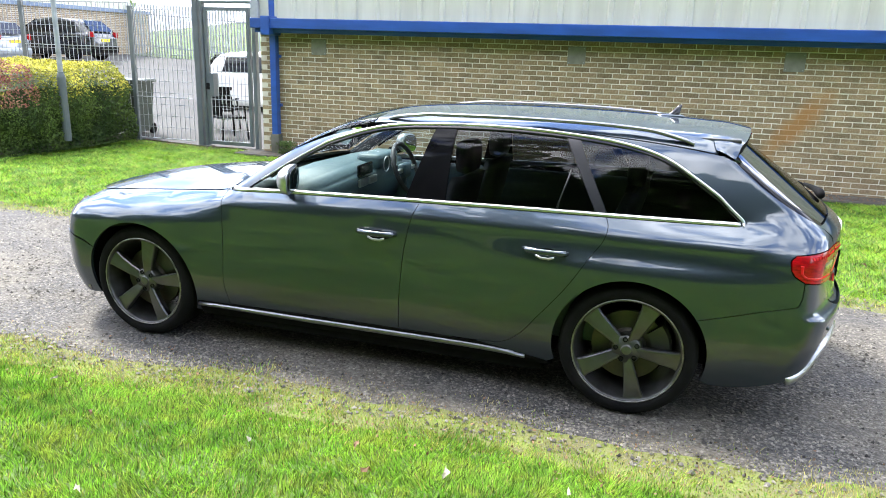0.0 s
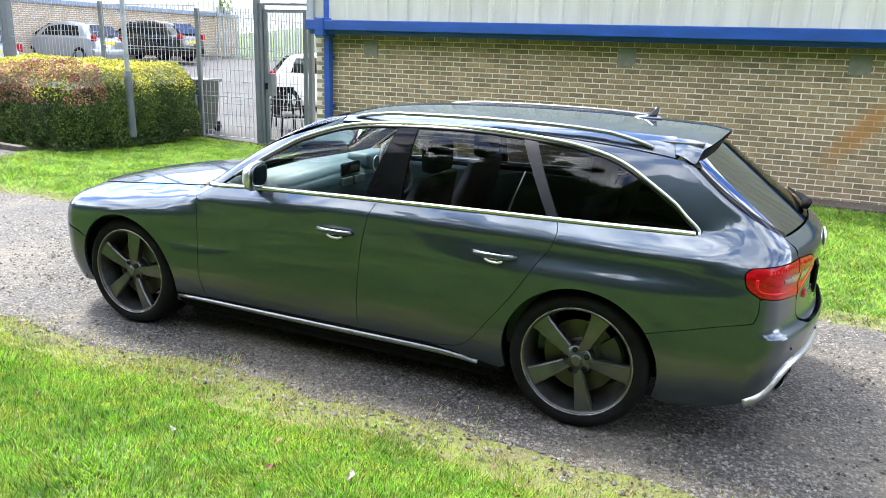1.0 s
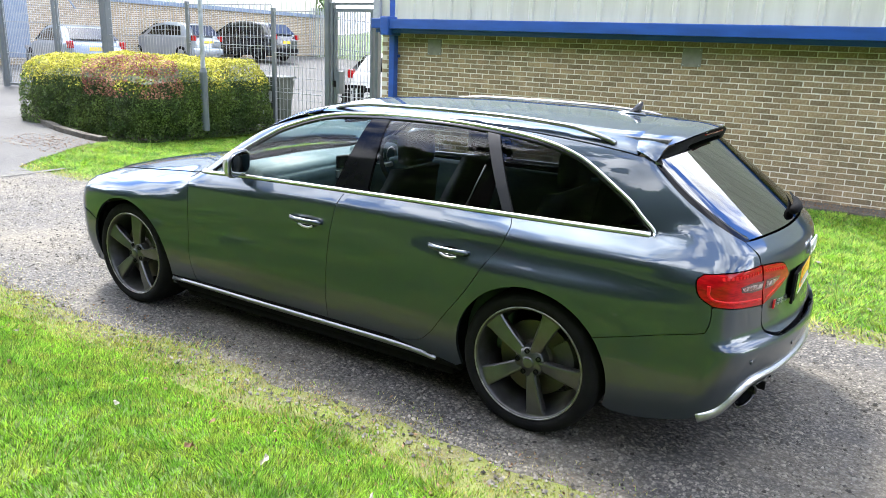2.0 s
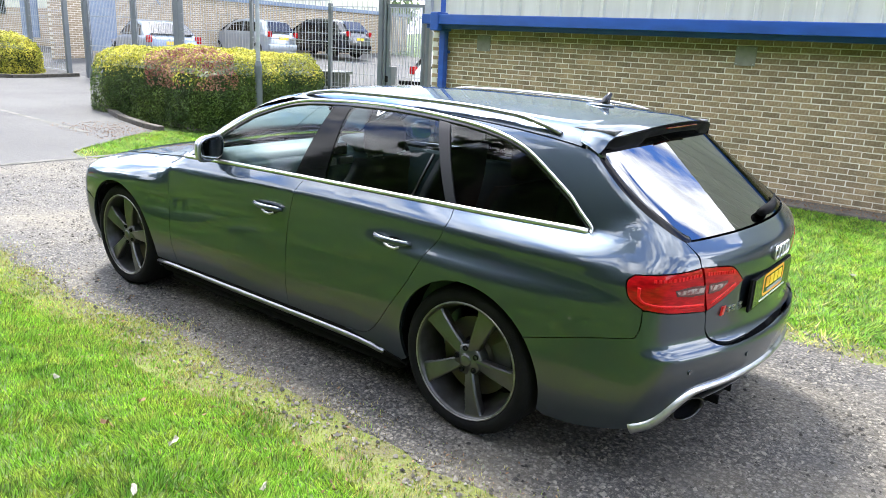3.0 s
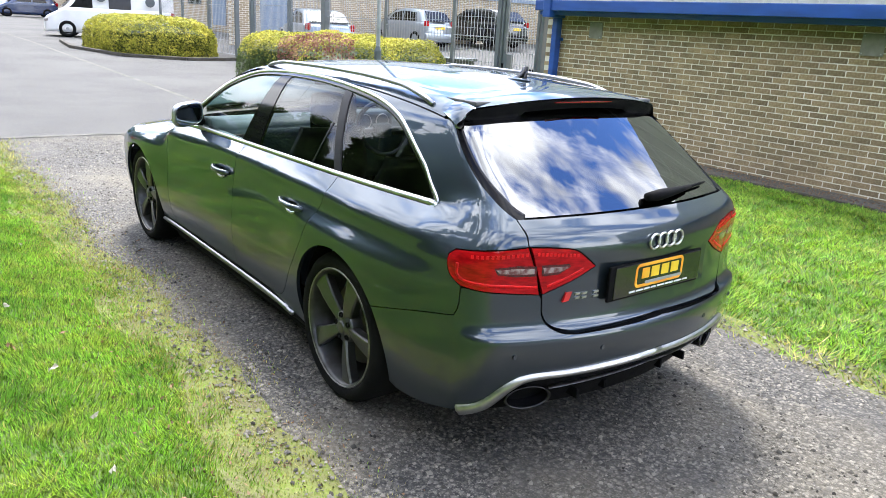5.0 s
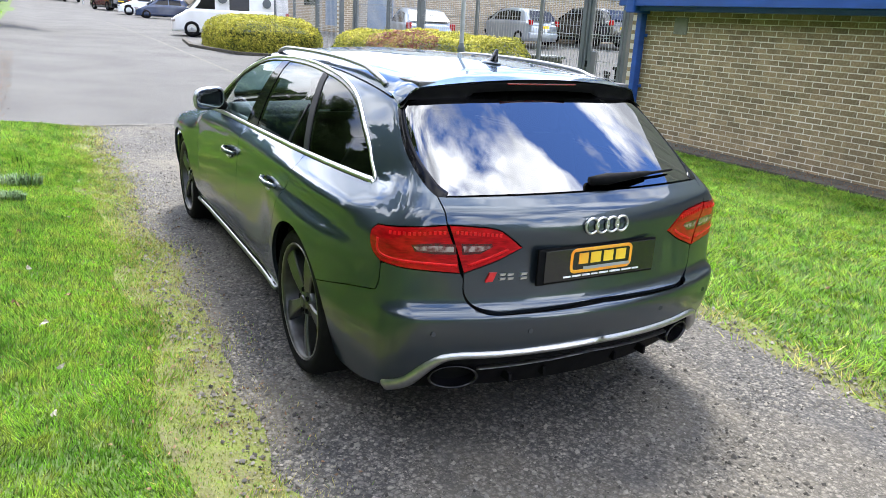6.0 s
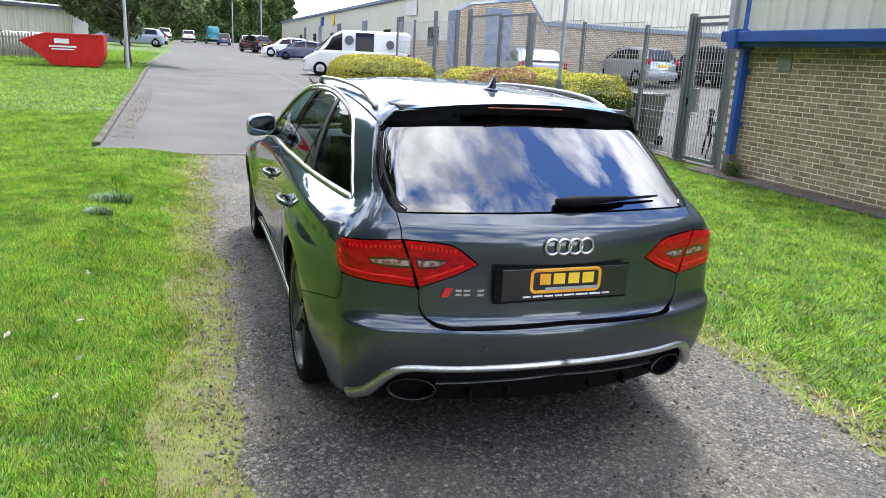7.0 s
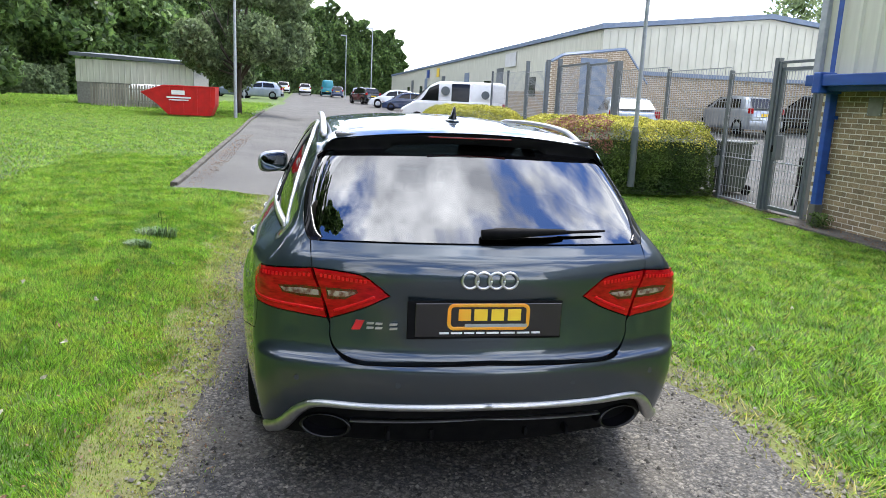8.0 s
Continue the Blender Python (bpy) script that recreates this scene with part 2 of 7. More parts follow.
def rust_stain(m):
    """A slanting rusty run on the brickwork, where water comes out of the wall."""
    nt = m.node_tree
    b = nt.nodes["Principled BSDF"]
    src = b.inputs["Base Color"].links[0].from_socket
    geo = nt.nodes.new("ShaderNodeNewGeometry")
    mp = nt.nodes.new("ShaderNodeMapping")
    mp.vector_type = "TEXTURE"
    mp.inputs["Location"].default_value = (1.82, 11.2, 0.85)
    mp.inputs["Rotation"].default_value = (0, radians(-50), 0)
    mp.inputs["Scale"].default_value = (0.66, 1.0, 0.17)
    nt.links.new(geo.outputs["Position"], mp.inputs["Vector"])
    ln = nt.nodes.new("ShaderNodeVectorMath")
    ln.operation = "LENGTH"
    nt.links.new(mp.outputs["Vector"], ln.inputs[0])
    ns = nt.nodes.new("ShaderNodeTexNoise")
    ns.inputs["Scale"].default_value, ns.inputs["Detail"].default_value = 5.0, 6.0
    nt.links.new(geo.outputs["Position"], ns.inputs["Vector"])
    sm = nt.nodes.new("ShaderNodeMath")
    sm.operation = "ADD"
    nt.links.new(ln.outputs["Value"], sm.inputs[0])
    nt.links.new(ns.outputs["Fac"], sm.inputs[1])
    mr = nt.nodes.new("ShaderNodeMapRange")
    for key, value in (("From Min", 0.85), ("From Max", 1.65), ("To Min", 0.75), ("To Max", 0.0)):
        mr.inputs[key].default_value = value
    nt.links.new(sm.outputs[0], mr.inputs["Value"])
    mx = nt.nodes.new("ShaderNodeMix")
    mx.data_type = "RGBA"
    nt.links.new(mr.outputs["Result"], mx.inputs["Factor"])
    nt.links.new(src, mx.inputs["A"])
    mx.inputs["B"].default_value = (0.36, 0.17, 0.045, 1)
    nt.links.new(mx.outputs["Result"], b.inputs["Base Color"])


rust_stain(M_BRICK)
rust_stain(M_MORTAR)

# ---- helpers for building ----
def finish(name, bm, mat, parent=None, label="", smooth=False):
    me = bpy.data.meshes.new(name)
    bm.to_mesh(me)
    bm.free()
    if smooth:
        me.shade_smooth()
    for m in (mat if isinstance(mat, (list, tuple)) else [mat]):
        me.materials.append(m)
    ob = new(name, me)
    if parent:
        ob.parent = parent
    if label:
        tagged(ob, label)
    return ob


def part(name, bm, mat, parent, label="", smooth=False):
    """One mesh object under a thing or under a part."""
    return finish(name, bm, mat, parent, label, smooth)


def thing(name, m, label, category, group="", kind=""):
    ob = new(name)
    ob.empty_display_size = 0.1
    ob.matrix_world = m
    return tagged(ob, label, category, group, kind)


def box(bm, x0, x1, y0, y1, z0, z1, bevel=0.0):
    g = bmesh.ops.create_cube(bm, size=1)
    vs = g["verts"]
    for v in vs:
        v.co = ((x0 + x1) / 2 + v.co.x * (x1 - x0), (y0 + y1) / 2 + v.co.y * (y1 - y0), (z0 + z1) / 2 + v.co.z * (z1 - z0))
    if bevel:
        es = list({e for v in vs for e in v.link_edges})
        bmesh.ops.bevel(bm, geom=es, offset=bevel, segments=2, affect="EDGES", profile=0.6)
    return vs


def block(x0, x1, y0, y1, z0, z1, bevel=0.0):
    bm = bmesh.new()
    box(bm, x0, x1, y0, y1, z0, z1, bevel)
    return bm


def rod(bm, a, b, r0, r1=None, n=12):
    """A round bar from a to b."""
    a, b = Vector(a), Vector(b)
    d = b - a
    g = bmesh.ops.create_cone(bm, cap_ends=True, segments=n, radius1=r0, radius2=r0 if r1 is None else r1, depth=d.length)
    bmesh.ops.transform(bm, verts=g["verts"], matrix=Matrix.Translation((a + b) / 2) @ d.to_track_quat("Z", "Y").to_matrix().to_4x4())
    return g["verts"]


def prism(bm, pts, by):
    """A slab: a flat outline pushed along a vector."""
    a = [bm.verts.new(p) for p in pts]
    b = [bm.verts.new(Vector(p) + Vector(by)) for p in pts]
    bm.faces.new(a)
    bm.faces.new(list(reversed(b)))
    for i in range(len(a)):
        j = (i + 1) % len(a)
        bm.faces.new((a[i], b[i], b[j], a[j]))
    bmesh.ops.recalc_face_normals(bm, faces=bm.faces)


def tube(bm, points, radius, n=8, flat=1.0, up=None):
    """A round or flattened bar along a line of points."""
    pts = [Vector(p) for p in points]
    rings = []
    for i, p in enumerate(pts):
        d = (pts[min(i + 1, len(pts) - 1)] - pts[max(i - 1, 0)]).normalized()
        u = Vector(up) if up else (Vector((0, 0, 1)) if abs(d.z) < 0.9 else Vector((1, 0, 0)))
        s = d.cross(u).normalized()
        u = s.cross(d).normalized()
        r = radius[i] if isinstance(radius, (list, tuple)) else radius
        rings.append([bm.verts.new(p + s * (r * math.cos(2 * math.pi * k / n)) + u * (r * flat * math.sin(2 * math.pi * k / n))) for k in range(n)])
    for a, b in zip(rings, rings[1:]):
        for k in range(n):
            bm.faces.new((a[k], a[(k + 1) % n], b[(k + 1) % n], b[k]))
    bm.faces.new(list(reversed(rings[0])))
    bm.faces.new(rings[-1])


def lathe(bm, profile, n=48, axis="Y", closed=False):
    """Turn a profile of (radius, along) round an axis."""
    rings = []
    for k in range(n):
        c, s = math.cos(2 * math.pi * k / n), math.sin(2 * math.pi * k / n)
        rings.append([bm.verts.new({"Y": (r * c, h, r * s), "Z": (r * c, r * s, h), "X": (h, r * c, r * s)}[axis]) for r, h in profile])
    m = len(profile)
    for k in range(n):
        a, b = rings[k], rings[(k + 1) % n]
        for i in range(m if closed else m - 1):
            bm.faces.new((a[i], a[(i + 1) % m], b[(i + 1) % m], b[i]))
    bmesh.ops.recalc_face_normals(bm, faces=bm.faces)


def smooth_step(a, b, x):
    u = np.clip((np.asarray(x, float) - a) / (b - a), 0, 1)
    return u * u * (3 - 2 * u)


def ground_z(x, y):
    x, y = np.asarray(x, float), np.asarray(y, float)
    street = np.interp(x, [-150, -110, -58, -38, -26, -8], [2.0, 1.46, 0.56, 0.44, 0.33, 0.0])
    court = 0.033 * np.clip(-8 - x, 0, 22) + 0.03 * np.clip(y - 13, 0, 17) * smooth_step(-4, -9, x)
    z = street + (court - street) * smooth_step(9.5, 14, y) * smooth_step(-45, -32, x)
    z = z + 0.10 * np.clip(y - 31, 0, 60) * smooth_step(-60, -30, x) * smooth_step(40, 0, x)
    z = z - 0.10 * smooth_step(5.8, 10.5, y) * smooth_step(-14, -8, x)
    bank = smooth_step(3.0, 2.0, y) * (0.07 + 0.09 * smooth_step(-9, -4, x) + 0.07 * smooth_step(-18, -26, x))
    return z + bank


def gz(x, y):
    return float(ground_z(x, y))


def raw_mesh(name, verts, faces, mat, parent=None, smooth=False):
    """A mesh from arrays of alike faces (three or four corners each)."""
    verts, faces = np.asarray(verts, np.float32), np.asarray(faces, np.int32)
    me = bpy.data.meshes.new(name)
    k = faces.shape[1]
    me.vertices.add(len(verts))
    me.vertices.foreach_set("co", verts.ravel())
    me.loops.add(faces.size)
    me.loops.foreach_set("vertex_index", faces.ravel())
    me.polygons.add(len(faces))
    me.polygons.foreach_set("loop_start", np.arange(0, faces.size, k, dtype=np.int32))
    me.polygons.foreach_set("loop_total", np.full(len(faces), k, np.int32))
    me.update(calc_edges=True)
    if smooth:
        me.shade_smooth()
    for m in (mat if isinstance(mat, (list, tuple)) else [mat]):
        me.materials.append(m)
    ob = new(name, me)
    if parent:
        ob.parent = parent
    return ob


def sheet(name, xs, y_low, y_high, ny, mat, lift=0.0, bumps=0.0, seed=3, sink=0.0):
    """A strip of ground between two edges given as functions of x."""
    xs = np.asarray(xs, float)
    v = np.linspace(0, 1, ny)
    X = np.repeat(xs[:, None], ny, 1)
    Y = np.array([y_low(x) + (y_high(x) - y_low(x)) * v for x in xs])
    Z = ground_z(X, Y) + lift - sink * (np.clip(1 - v / 0.05, 0, 1) ** 2 + np.clip(1 - (1 - v) / 0.05, 0, 1) ** 2)[None, :]
    if bumps:
        Z = Z + bumps * np.array([[noise.noise((x * 1.7, y * 1.7, seed)) + 0.5 * noise.noise((x * 6, y * 6, seed)) for x, y in zip(rx, ry)] for rx, ry in zip(X, Y)])
    verts = np.stack([X, Y, Z], -1).reshape(-1, 3)
    i, j = np.meshgrid(np.arange(len(xs) - 1), np.arange(ny - 1), indexing="ij")
    a = (i * ny + j).ravel()
    return raw_mesh(name, verts, np.stack([a, a + ny, a + ny + 1, a + 1], -1), mat, smooth=True)


rng = np.random.default_rng(7)

# ---- ground ----
def spread(near0, near1, far0, far1, step):
    a = np.arange(near0, near1, step)
    lo = near0 - np.geomspace(step, near0 - far0, 26)[::-1]
    hi = near1 + np.geomspace(step, far1 - near1, 26)
    return np.concatenate([lo, a, hi])


gx = spread(-14, 8, -900, 700, 0.14)
gy = spread(-3, 12, -700, 700, 0.14)
GX, GY = np.meshgrid(gx, gy, indexing="ij")
GZ = ground_z(GX, GY) - 0.012
GZ -= 0.30 * smooth_step(-27, -31, GX) * smooth_step(1.6, 3.2, GY) * smooth_step(15.6, 14.0, GY) * smooth_step(-155, -140, GX)
GZ -= 0.20 * smooth_step(-10, -13, GX) * smooth_step(-31, -27, GX) * smooth_step(1.9, 3.0, GY) * smooth_step(6.8, 6.0, GY)
GZ -= 0.25 * smooth_step(-8, -10, GX) * smooth_step(-60, -55, GX) * smooth_step(12.0, 13.5, GY) * smooth_step(28.8, 27.0, GY)
n2 = len(gy)
ii, jj = np.meshgrid(np.arange(len(gx) - 1), np.arange(n2 - 1), indexing="ij")
a0 = (ii * n2 + jj).ravel()
ground = raw_mesh("ground", np.stack([GX, GY, GZ], -1).reshape(-1, 3), np.stack([a0, a0 + n2, a0 + n2 + 1, a0 + 1], -1), M_SOIL, smooth=True)
tagged(ground, "mown grass ground with bare patches along the track", "ground", kind="structure")


def wob(x, amp, seed):
    return amp * (noise.noise((x * 0.9, seed, 0)) + 0.6 * noise.noise((x * 3.1, seed, 4)))


track = sheet("track", np.arange(-7.7, 26, 0.1), lambda x: 2.96 + wob(x, 0.16, 2.0), lambda x: 5.70 + wob(x, 0.14, 5.0), 60, M_TRACK, lift=0.004, bumps=0.006, sink=0.04)
tagged(track, "worn grey tarmac track with loose stone chips", "track", kind="structure")
def road_side(x):
    """The road's far edge: round the lawn corner, along the hedge kerb, then open to the yard gate."""
    if x < -20:
        return 16.0
    return float(np.interp(x, [-14.0, -13.75, -13.4, -12.3, -11.13, -10.06, -9.62, -9.4, -8.85, -8.5, -8.2, -7.62], [12.0, 9.4, 8.6, 8.24, 7.88, 7.72, 7.70, 7.17, 6.48, 5.96, 5.6, 5.5]))


road = sheet("road", np.concatenate([-16.0 - np.geomspace(0.3, 134, 46)[::-1], np.arange(-16.0, -7.6, 0.1), [-7.62]]),
             lambda x: float(np.interp(x, [-36, -20, -7.9], [1.40, 1.54, 1.64])), road_side, 30, M_ASPHALT, lift=0.006)
tagged(road, "grey asphalt estate road running away uphill", "road", kind="structure")
yard = sheet("yard", np.linspace(-60, -6.4, 90), lambda x: 11.3, lambda x: 29.2, 40, M_YARD, lift=0.012)
tagged(yard, "pale concrete yard behind the mesh fence", "yard", kind="structure")

for nm, lo_, hi_ in (("verge", lambda x: 2.68 + wob(x, 0.18, 8.0), lambda x: 3.16), ("verge", lambda x: 5.5, lambda x: 5.92 + wob(x, 0.18, 9.0))):
    tagged(sheet(nm, np.arange(-7.62, 26, 0.12), lo_, hi_, 16, M_VERGE, lift=-0.003, bumps=0.004, sink=0.02), "worn brown and mossy edge of the track", "verge", kind="structure")

# ---- brick building ----
WALL_Y, WALL_X0, WALL_X1 = 11.2, -6.60, 12.0
wall = finish("wall_north", block(WALL_X0 + 0.01, WALL_X1, WALL_Y + 0.003, WALL_Y + 0.32, -0.4, 2.05), M_MORTAR)
tagged(wall, "buff brick wall with pale mortar and a rusty stain", "wall", kind="structure")
side = finish("wall_west", block(WALL_X0 + 0.01, WALL_X0 + 0.3, WALL_Y + 0.34, 40, -0.4, 2.05), M_MORTAR)
tagged(side, "brick side wall of the cladded building", "wall", kind="structure")


def clad_wall(x0, x1, y, z0, z1, pitch=0.36):
    """Trapezoidal sheeting that runs along x and faces -y."""
    xs, ys = [], []
    x = x0
    while x < x1:
        for dx, dy in ((0, 0), (pitch - 0.11, 0), (pitch - 0.085, -0.035), (pitch - 0.035, -0.035), (pitch - 0.01, 0)):
            xs.append(min(x + dx, x1))
            ys.append(y + dy)
        x += pitch
    bm = bmesh.new()
    lo = [bm.verts.new((a, b, z0)) for a, b in zip(xs, ys)]
    hi = [bm.verts.new((a, b, z1)) for a, b in zip(xs, ys)]
    for i in range(len(lo) - 1):
        bm.faces.new((lo[i], lo[i + 1], hi[i + 1], hi[i]))
    return bm


cladding = finish("cladding", clad_wall(WALL_X0 + 0.06, WALL_X1, WALL_Y - 0.12, 2.13, 5.0), M_CLAD)
tagged(cladding, "pale grey ribbed steel cladding above the brickwork", "cladding", kind="structure")
backing = finish("upper_wall", block(WALL_X0 + 0.05, WALL_X1, WALL_Y - 0.1, 40, 2.12, 4.95), M_CLAD)
tagged(backing, "pale steel upper storey of the unit", "wall", kind="structure")
beam = finish("trim_beam", block(WALL_X0 + 0.03, WALL_X1, WALL_Y - 0.36, WALL_Y + 0.02, 1.965, 2.125, 0.012), M_BLUE)
tagged(beam, "blue painted steel flashing along the wall top", "flashing", kind="structure")
soffit = finish("trim_soffit", block(WALL_X0 + 0.06, WALL_X1, WALL_Y - 0.26, WALL_Y, 1.90, 1.963), M_BLUE)
tagged(soffit, "dark underside of the blue flashing", "flashing", kind="structure")
corner = finish("trim_corner", block(WALL_X0 - 0.06, WALL_X0 + 0.08, WALL_Y - 0.19, WALL_Y + 0.1, 2.13, 5.0, 0.01), M_GALV)
tagged(corner, "pale grey corner flashing of the cladding", "flashing", kind="structure")
pipe = thing("drainpipe", pose(-6.28, 11.1, 0), "blue square downpipe with a bracket on the brick corner", "drainpipe")
part("shaft", block(-0.055, 0.055, -0.06, 0.06, 0.18, 4.8, 0.012), M_BLUE, pipe)
part("shoe", block(-0.075, 0.075, -0.07, 0.07, -0.12, 0.24, 0.012), M_KERB, pipe, "mossy concrete base block")
part("hopper", block(-0.085, 0.085, -0.29, 0.09, 1.86, 2.16, 0.02), M_BLUE, pipe)
for z in (0.7, 1.5, 3.0):
    part("bracket", block(-0.075, 0.075, 0.03, 0.1, z, z + 0.05, 0.005), M_BLUE, pipe)
for x in (-5.515, -1.30, 1.67, 4.7):
    v = thing("wall_vent", pose(x, 11.2, 1.695), "grey steel cover plate fixed on the brickwork", "vent", "vents on the brick wall")
    part("plate", block(-0.125, 0.14, -0.018, 0.0, -0.125, 0.125, 0.006), M_VENT, v)
    for sx in (-0.1, 0.115):
        for sz in (-0.1, 0.1):
            bm = bmesh.new()
            rod(bm, (sx, -0.024, sz), (sx, -0.017, sz), 0.008, n=8)
            part("screw", bm, M_GALV, v)
ledge = finish("trim_ledge", block(WALL_X0 - 0.3, WALL_X1, 10.72, WALL_Y + 0.01, -0.3, -0.075, 0.02), M_LEDGE)
tagged(ledge, "weathered concrete strip along the foot of the wall", "ledge", kind="structure")

# ---- the car's outer skin ----
# Car space: x towards the tail with the rear axle at 0, y across, z up from the ground.
CAR = pose(0.08, 4.205, 0.0, 0, 0, -0.4)
FRONT_AXLE, WHEEL_R = -2.813, 0.338


def curve(*knots):
    """A smooth line through (at, value) knots, with no overshoot."""
    kx, ky = np.array(knots, float).T
    h, d = np.diff(kx), np.diff(ky) / np.diff(kx)
    m = np.zeros(len(kx))
    for i in range(1, len(kx) - 1):
        if d[i - 1] * d[i] > 0:
            w1, w2 = 2 * h[i] + h[i - 1], h[i] + 2 * h[i - 1]
            m[i] = (w1 + w2) / (w1 / d[i - 1] + w2 / d[i])
    m[0], m[-1] = d[0], d[-1]

    def at(x):
        x = np.clip(np.asarray(x, float), kx[0], kx[-1])
        i = np.clip(np.searchsorted(kx, x) - 1, 0, len(kx) - 2)
        t = (x - kx[i]) / h[i]
        return ((1 + 2 * t) * ky[i] + t * h[i] * m[i]) * (1 - t) ** 2 + ((3 - 2 * t) * ky[i + 1] + (t - 1) * h[i] * m[i + 1]) * t * t
    return at


c_width = curve((-3.75, 0.84), (-3.4, 0.872), (-2.81, 0.892), (-2.2, 0.886), (-1.4, 0.880), (-0.6, 0.884), (0.0, 0.888), (0.4, 0.872), (0.7, 0.832), (0.9, 0.785), (1.1, 0.735))
c_house = curve((-3.75, 0.85), (-2.9, 0.85), (-2.4, 0.815), (-1.9, 0.80), (-1.2, 0.81), (-0.4, 0.80), (0.0, 0.775), (0.44, 0.725), (0.8, 0.665), (1.1, 0.60))
c_belt = curve((-3.7, 0.92), (-2.3, 0.935), (-1.84, 0.952), (-1.1, 0.972), (-0.2, 0.984), (0.5, 0.985), (1.1, 0.985))
c_shoulder = curve((-3.7, 0.78), (-2.6, 0.85), (-1.5, 0.877), (-0.5, 0.89), (0.3, 0.885), (1.1, 0.88))
c_crease = curve((-3.3, 0.73), (-2.6, 0.79), (-2.0, 0.79), (-0.4, 0.79), (0.1, 0.788), (0.6, 0.778))
c_top = curve((-3.75, 0.60), (-3.66, 0.725), (-3.45, 0.805), (-3.1, 0.870), (-2.7, 0.918), (-2.4, 0.955), (-2.3, 0.975), (-2.2, 1.025), (-2.02, 1.145), (-1.77, 1.290), (-1.585, 1.362),
              (-1.35, 1.400), (-1.0, 1.418), (-0.65, 1.424), (-0.25, 1.421), (0.1, 1.407), (0.4, 1.390), (0.65, 1.365), (0.85, 1.33), (1.2, 1.25))
c_crown = curve((-3.75, 0.10), (-2.9, 0.115), (-2.4, 0.13), (-2.1, 0.10), (-1.5, 0.11), (-1.0, 0.14), (0.0, 0.14), (1.0, 0.14))
c_rear = curve((0.12, 0.86), (0.22, 0.92), (0.35, 0.985), (0.48, 1.022), (0.56, 1.032), (0.585, 1.024), (0.602, 0.995), (0.64, 0.984), (0.78, 0.978), (0.88, 0.985), (0.935, 0.972),
               (0.985, 0.922), (1.02, 0.875), (1.15, 0.695), (1.30, 0.487), (1.45, 0.28))
c_nose = curve((0.12, -3.55), (0.25, -3.64), (0.4, -3.685), (0.58, -3.69), (0.68, -3.675), (0.77, -3.62), (0.86, -3.45))


def side_width(x, z):
    w, g, zb, zs = c_width(x), c_house(x), c_belt(x), c_shoulder(x)
    low = w - 0.075 * np.clip((0.52 - z) / 0.36, 0, 1.5) ** 2 - 0.014 * np.clip((z - 0.52) / 0.34, 0, 1) ** 2
    for xa, reach in ((FRONT_AXLE, 0.46), (0.0, 0.52)):
        edge = c_crease(x)
        rise = 1 / (1 + np.exp(np.clip((z - edge) / 0.014, -30, 30)))
        low = low + 0.036 * np.exp(-np.abs((x - xa) / reach) ** 3) * rise * (0.25 + 0.75 * smooth_step(0.15, 0.72, z))
    u = np.clip((z - zs) / (zb - zs), 0, 1)
    ease = u * u * (1.9 - 0.9 * u)
    dz = np.clip(z - zb, 0, 1)
    high = g - 0.30 * dz - 0.55 * dz * dz
    side = np.where(z < zb, low * (1 - ease) + g * ease, high)
    soft = low + (high - low) * smooth_step(0.83, 1.06, z)
    k = smooth_step(0.46, 0.66, x)
    return side * (1 - k) + soft * k


def smax(a, b, k):
    h = np.clip(k - np.abs(a - b), 0, None) / k
    return np.maximum(a, b) + h * h * k * 0.25


def skin(x, a, z):
    """Below 0 inside the car, above 0 outside; a is the distance from the middle plane."""
    f = smax(a - side_width(x, z), z - (c_top(x) - c_crown(x) * a * a), 0.09)
    f = smax(f, x - (c_rear(z) - 0.30 * a * a), 0.075)
    f = smax(f, (c_nose(z) + 0.44 * a * a) - x, 0.10)
    return smax(f, 0.17 - z, 0.03)


U1, YC, RC = 0.35, 0.35, 0.5
U2 = U1 + RC * math.pi / 2
UMID = U2 + YC


def side_ray(u, z):
    """Where the ray for the unrolled place (u, z) starts and goes: along the flank, round the rear corner, along the tail."""
    u, z = np.asarray(u, float), np.asarray(z, float)
    ang = np.clip((u - U1) / RC, 0, math.pi / 2)
    ox = np.minimum(u, U1)
    oa = np.where(u < U1, 0.0, np.where(u > U2, np.clip(UMID - u, 0, YC), YC))
    return np.stack([ox, oa, z], -1), np.stack([np.where(u < U1, 0, np.sin(ang)), np.where(u < U1, 1, np.cos(ang)), 0 * z], -1)


def unroll(x, a):
    if x < U1:
        return x
    if a < YC:
        return U2 + YC - a
    return U1 + RC * math.atan2(x - U1, a - YC)


def meet(o, d, far=1.4):
    lo, hi = np.zeros(len(o)), np.full(len(o), far)
    for _ in range(36):
        mid = (lo + hi) / 2
        p = o + d * mid[:, None]
        out = skin(p[:, 0], np.abs(p[:, 1]), p[:, 2]) > 0
        hi = np.where(out, mid, hi)
        lo = np.where(out, lo, mid)
    return o + d * ((lo + hi) / 2)[:, None]


def on_side(u, z):
    return meet(*side_ray(np.atleast_1d(u), np.atleast_1d(z)))


def on_top(x, a):
    x, a = np.atleast_1d(np.asarray(x, float)), np.atleast_1d(np.asarray(a, float))
    return meet(np.stack([x, a, 0 * x + 0.2], -1), np.tile([0.0, 0, 1], (len(x), 1)))


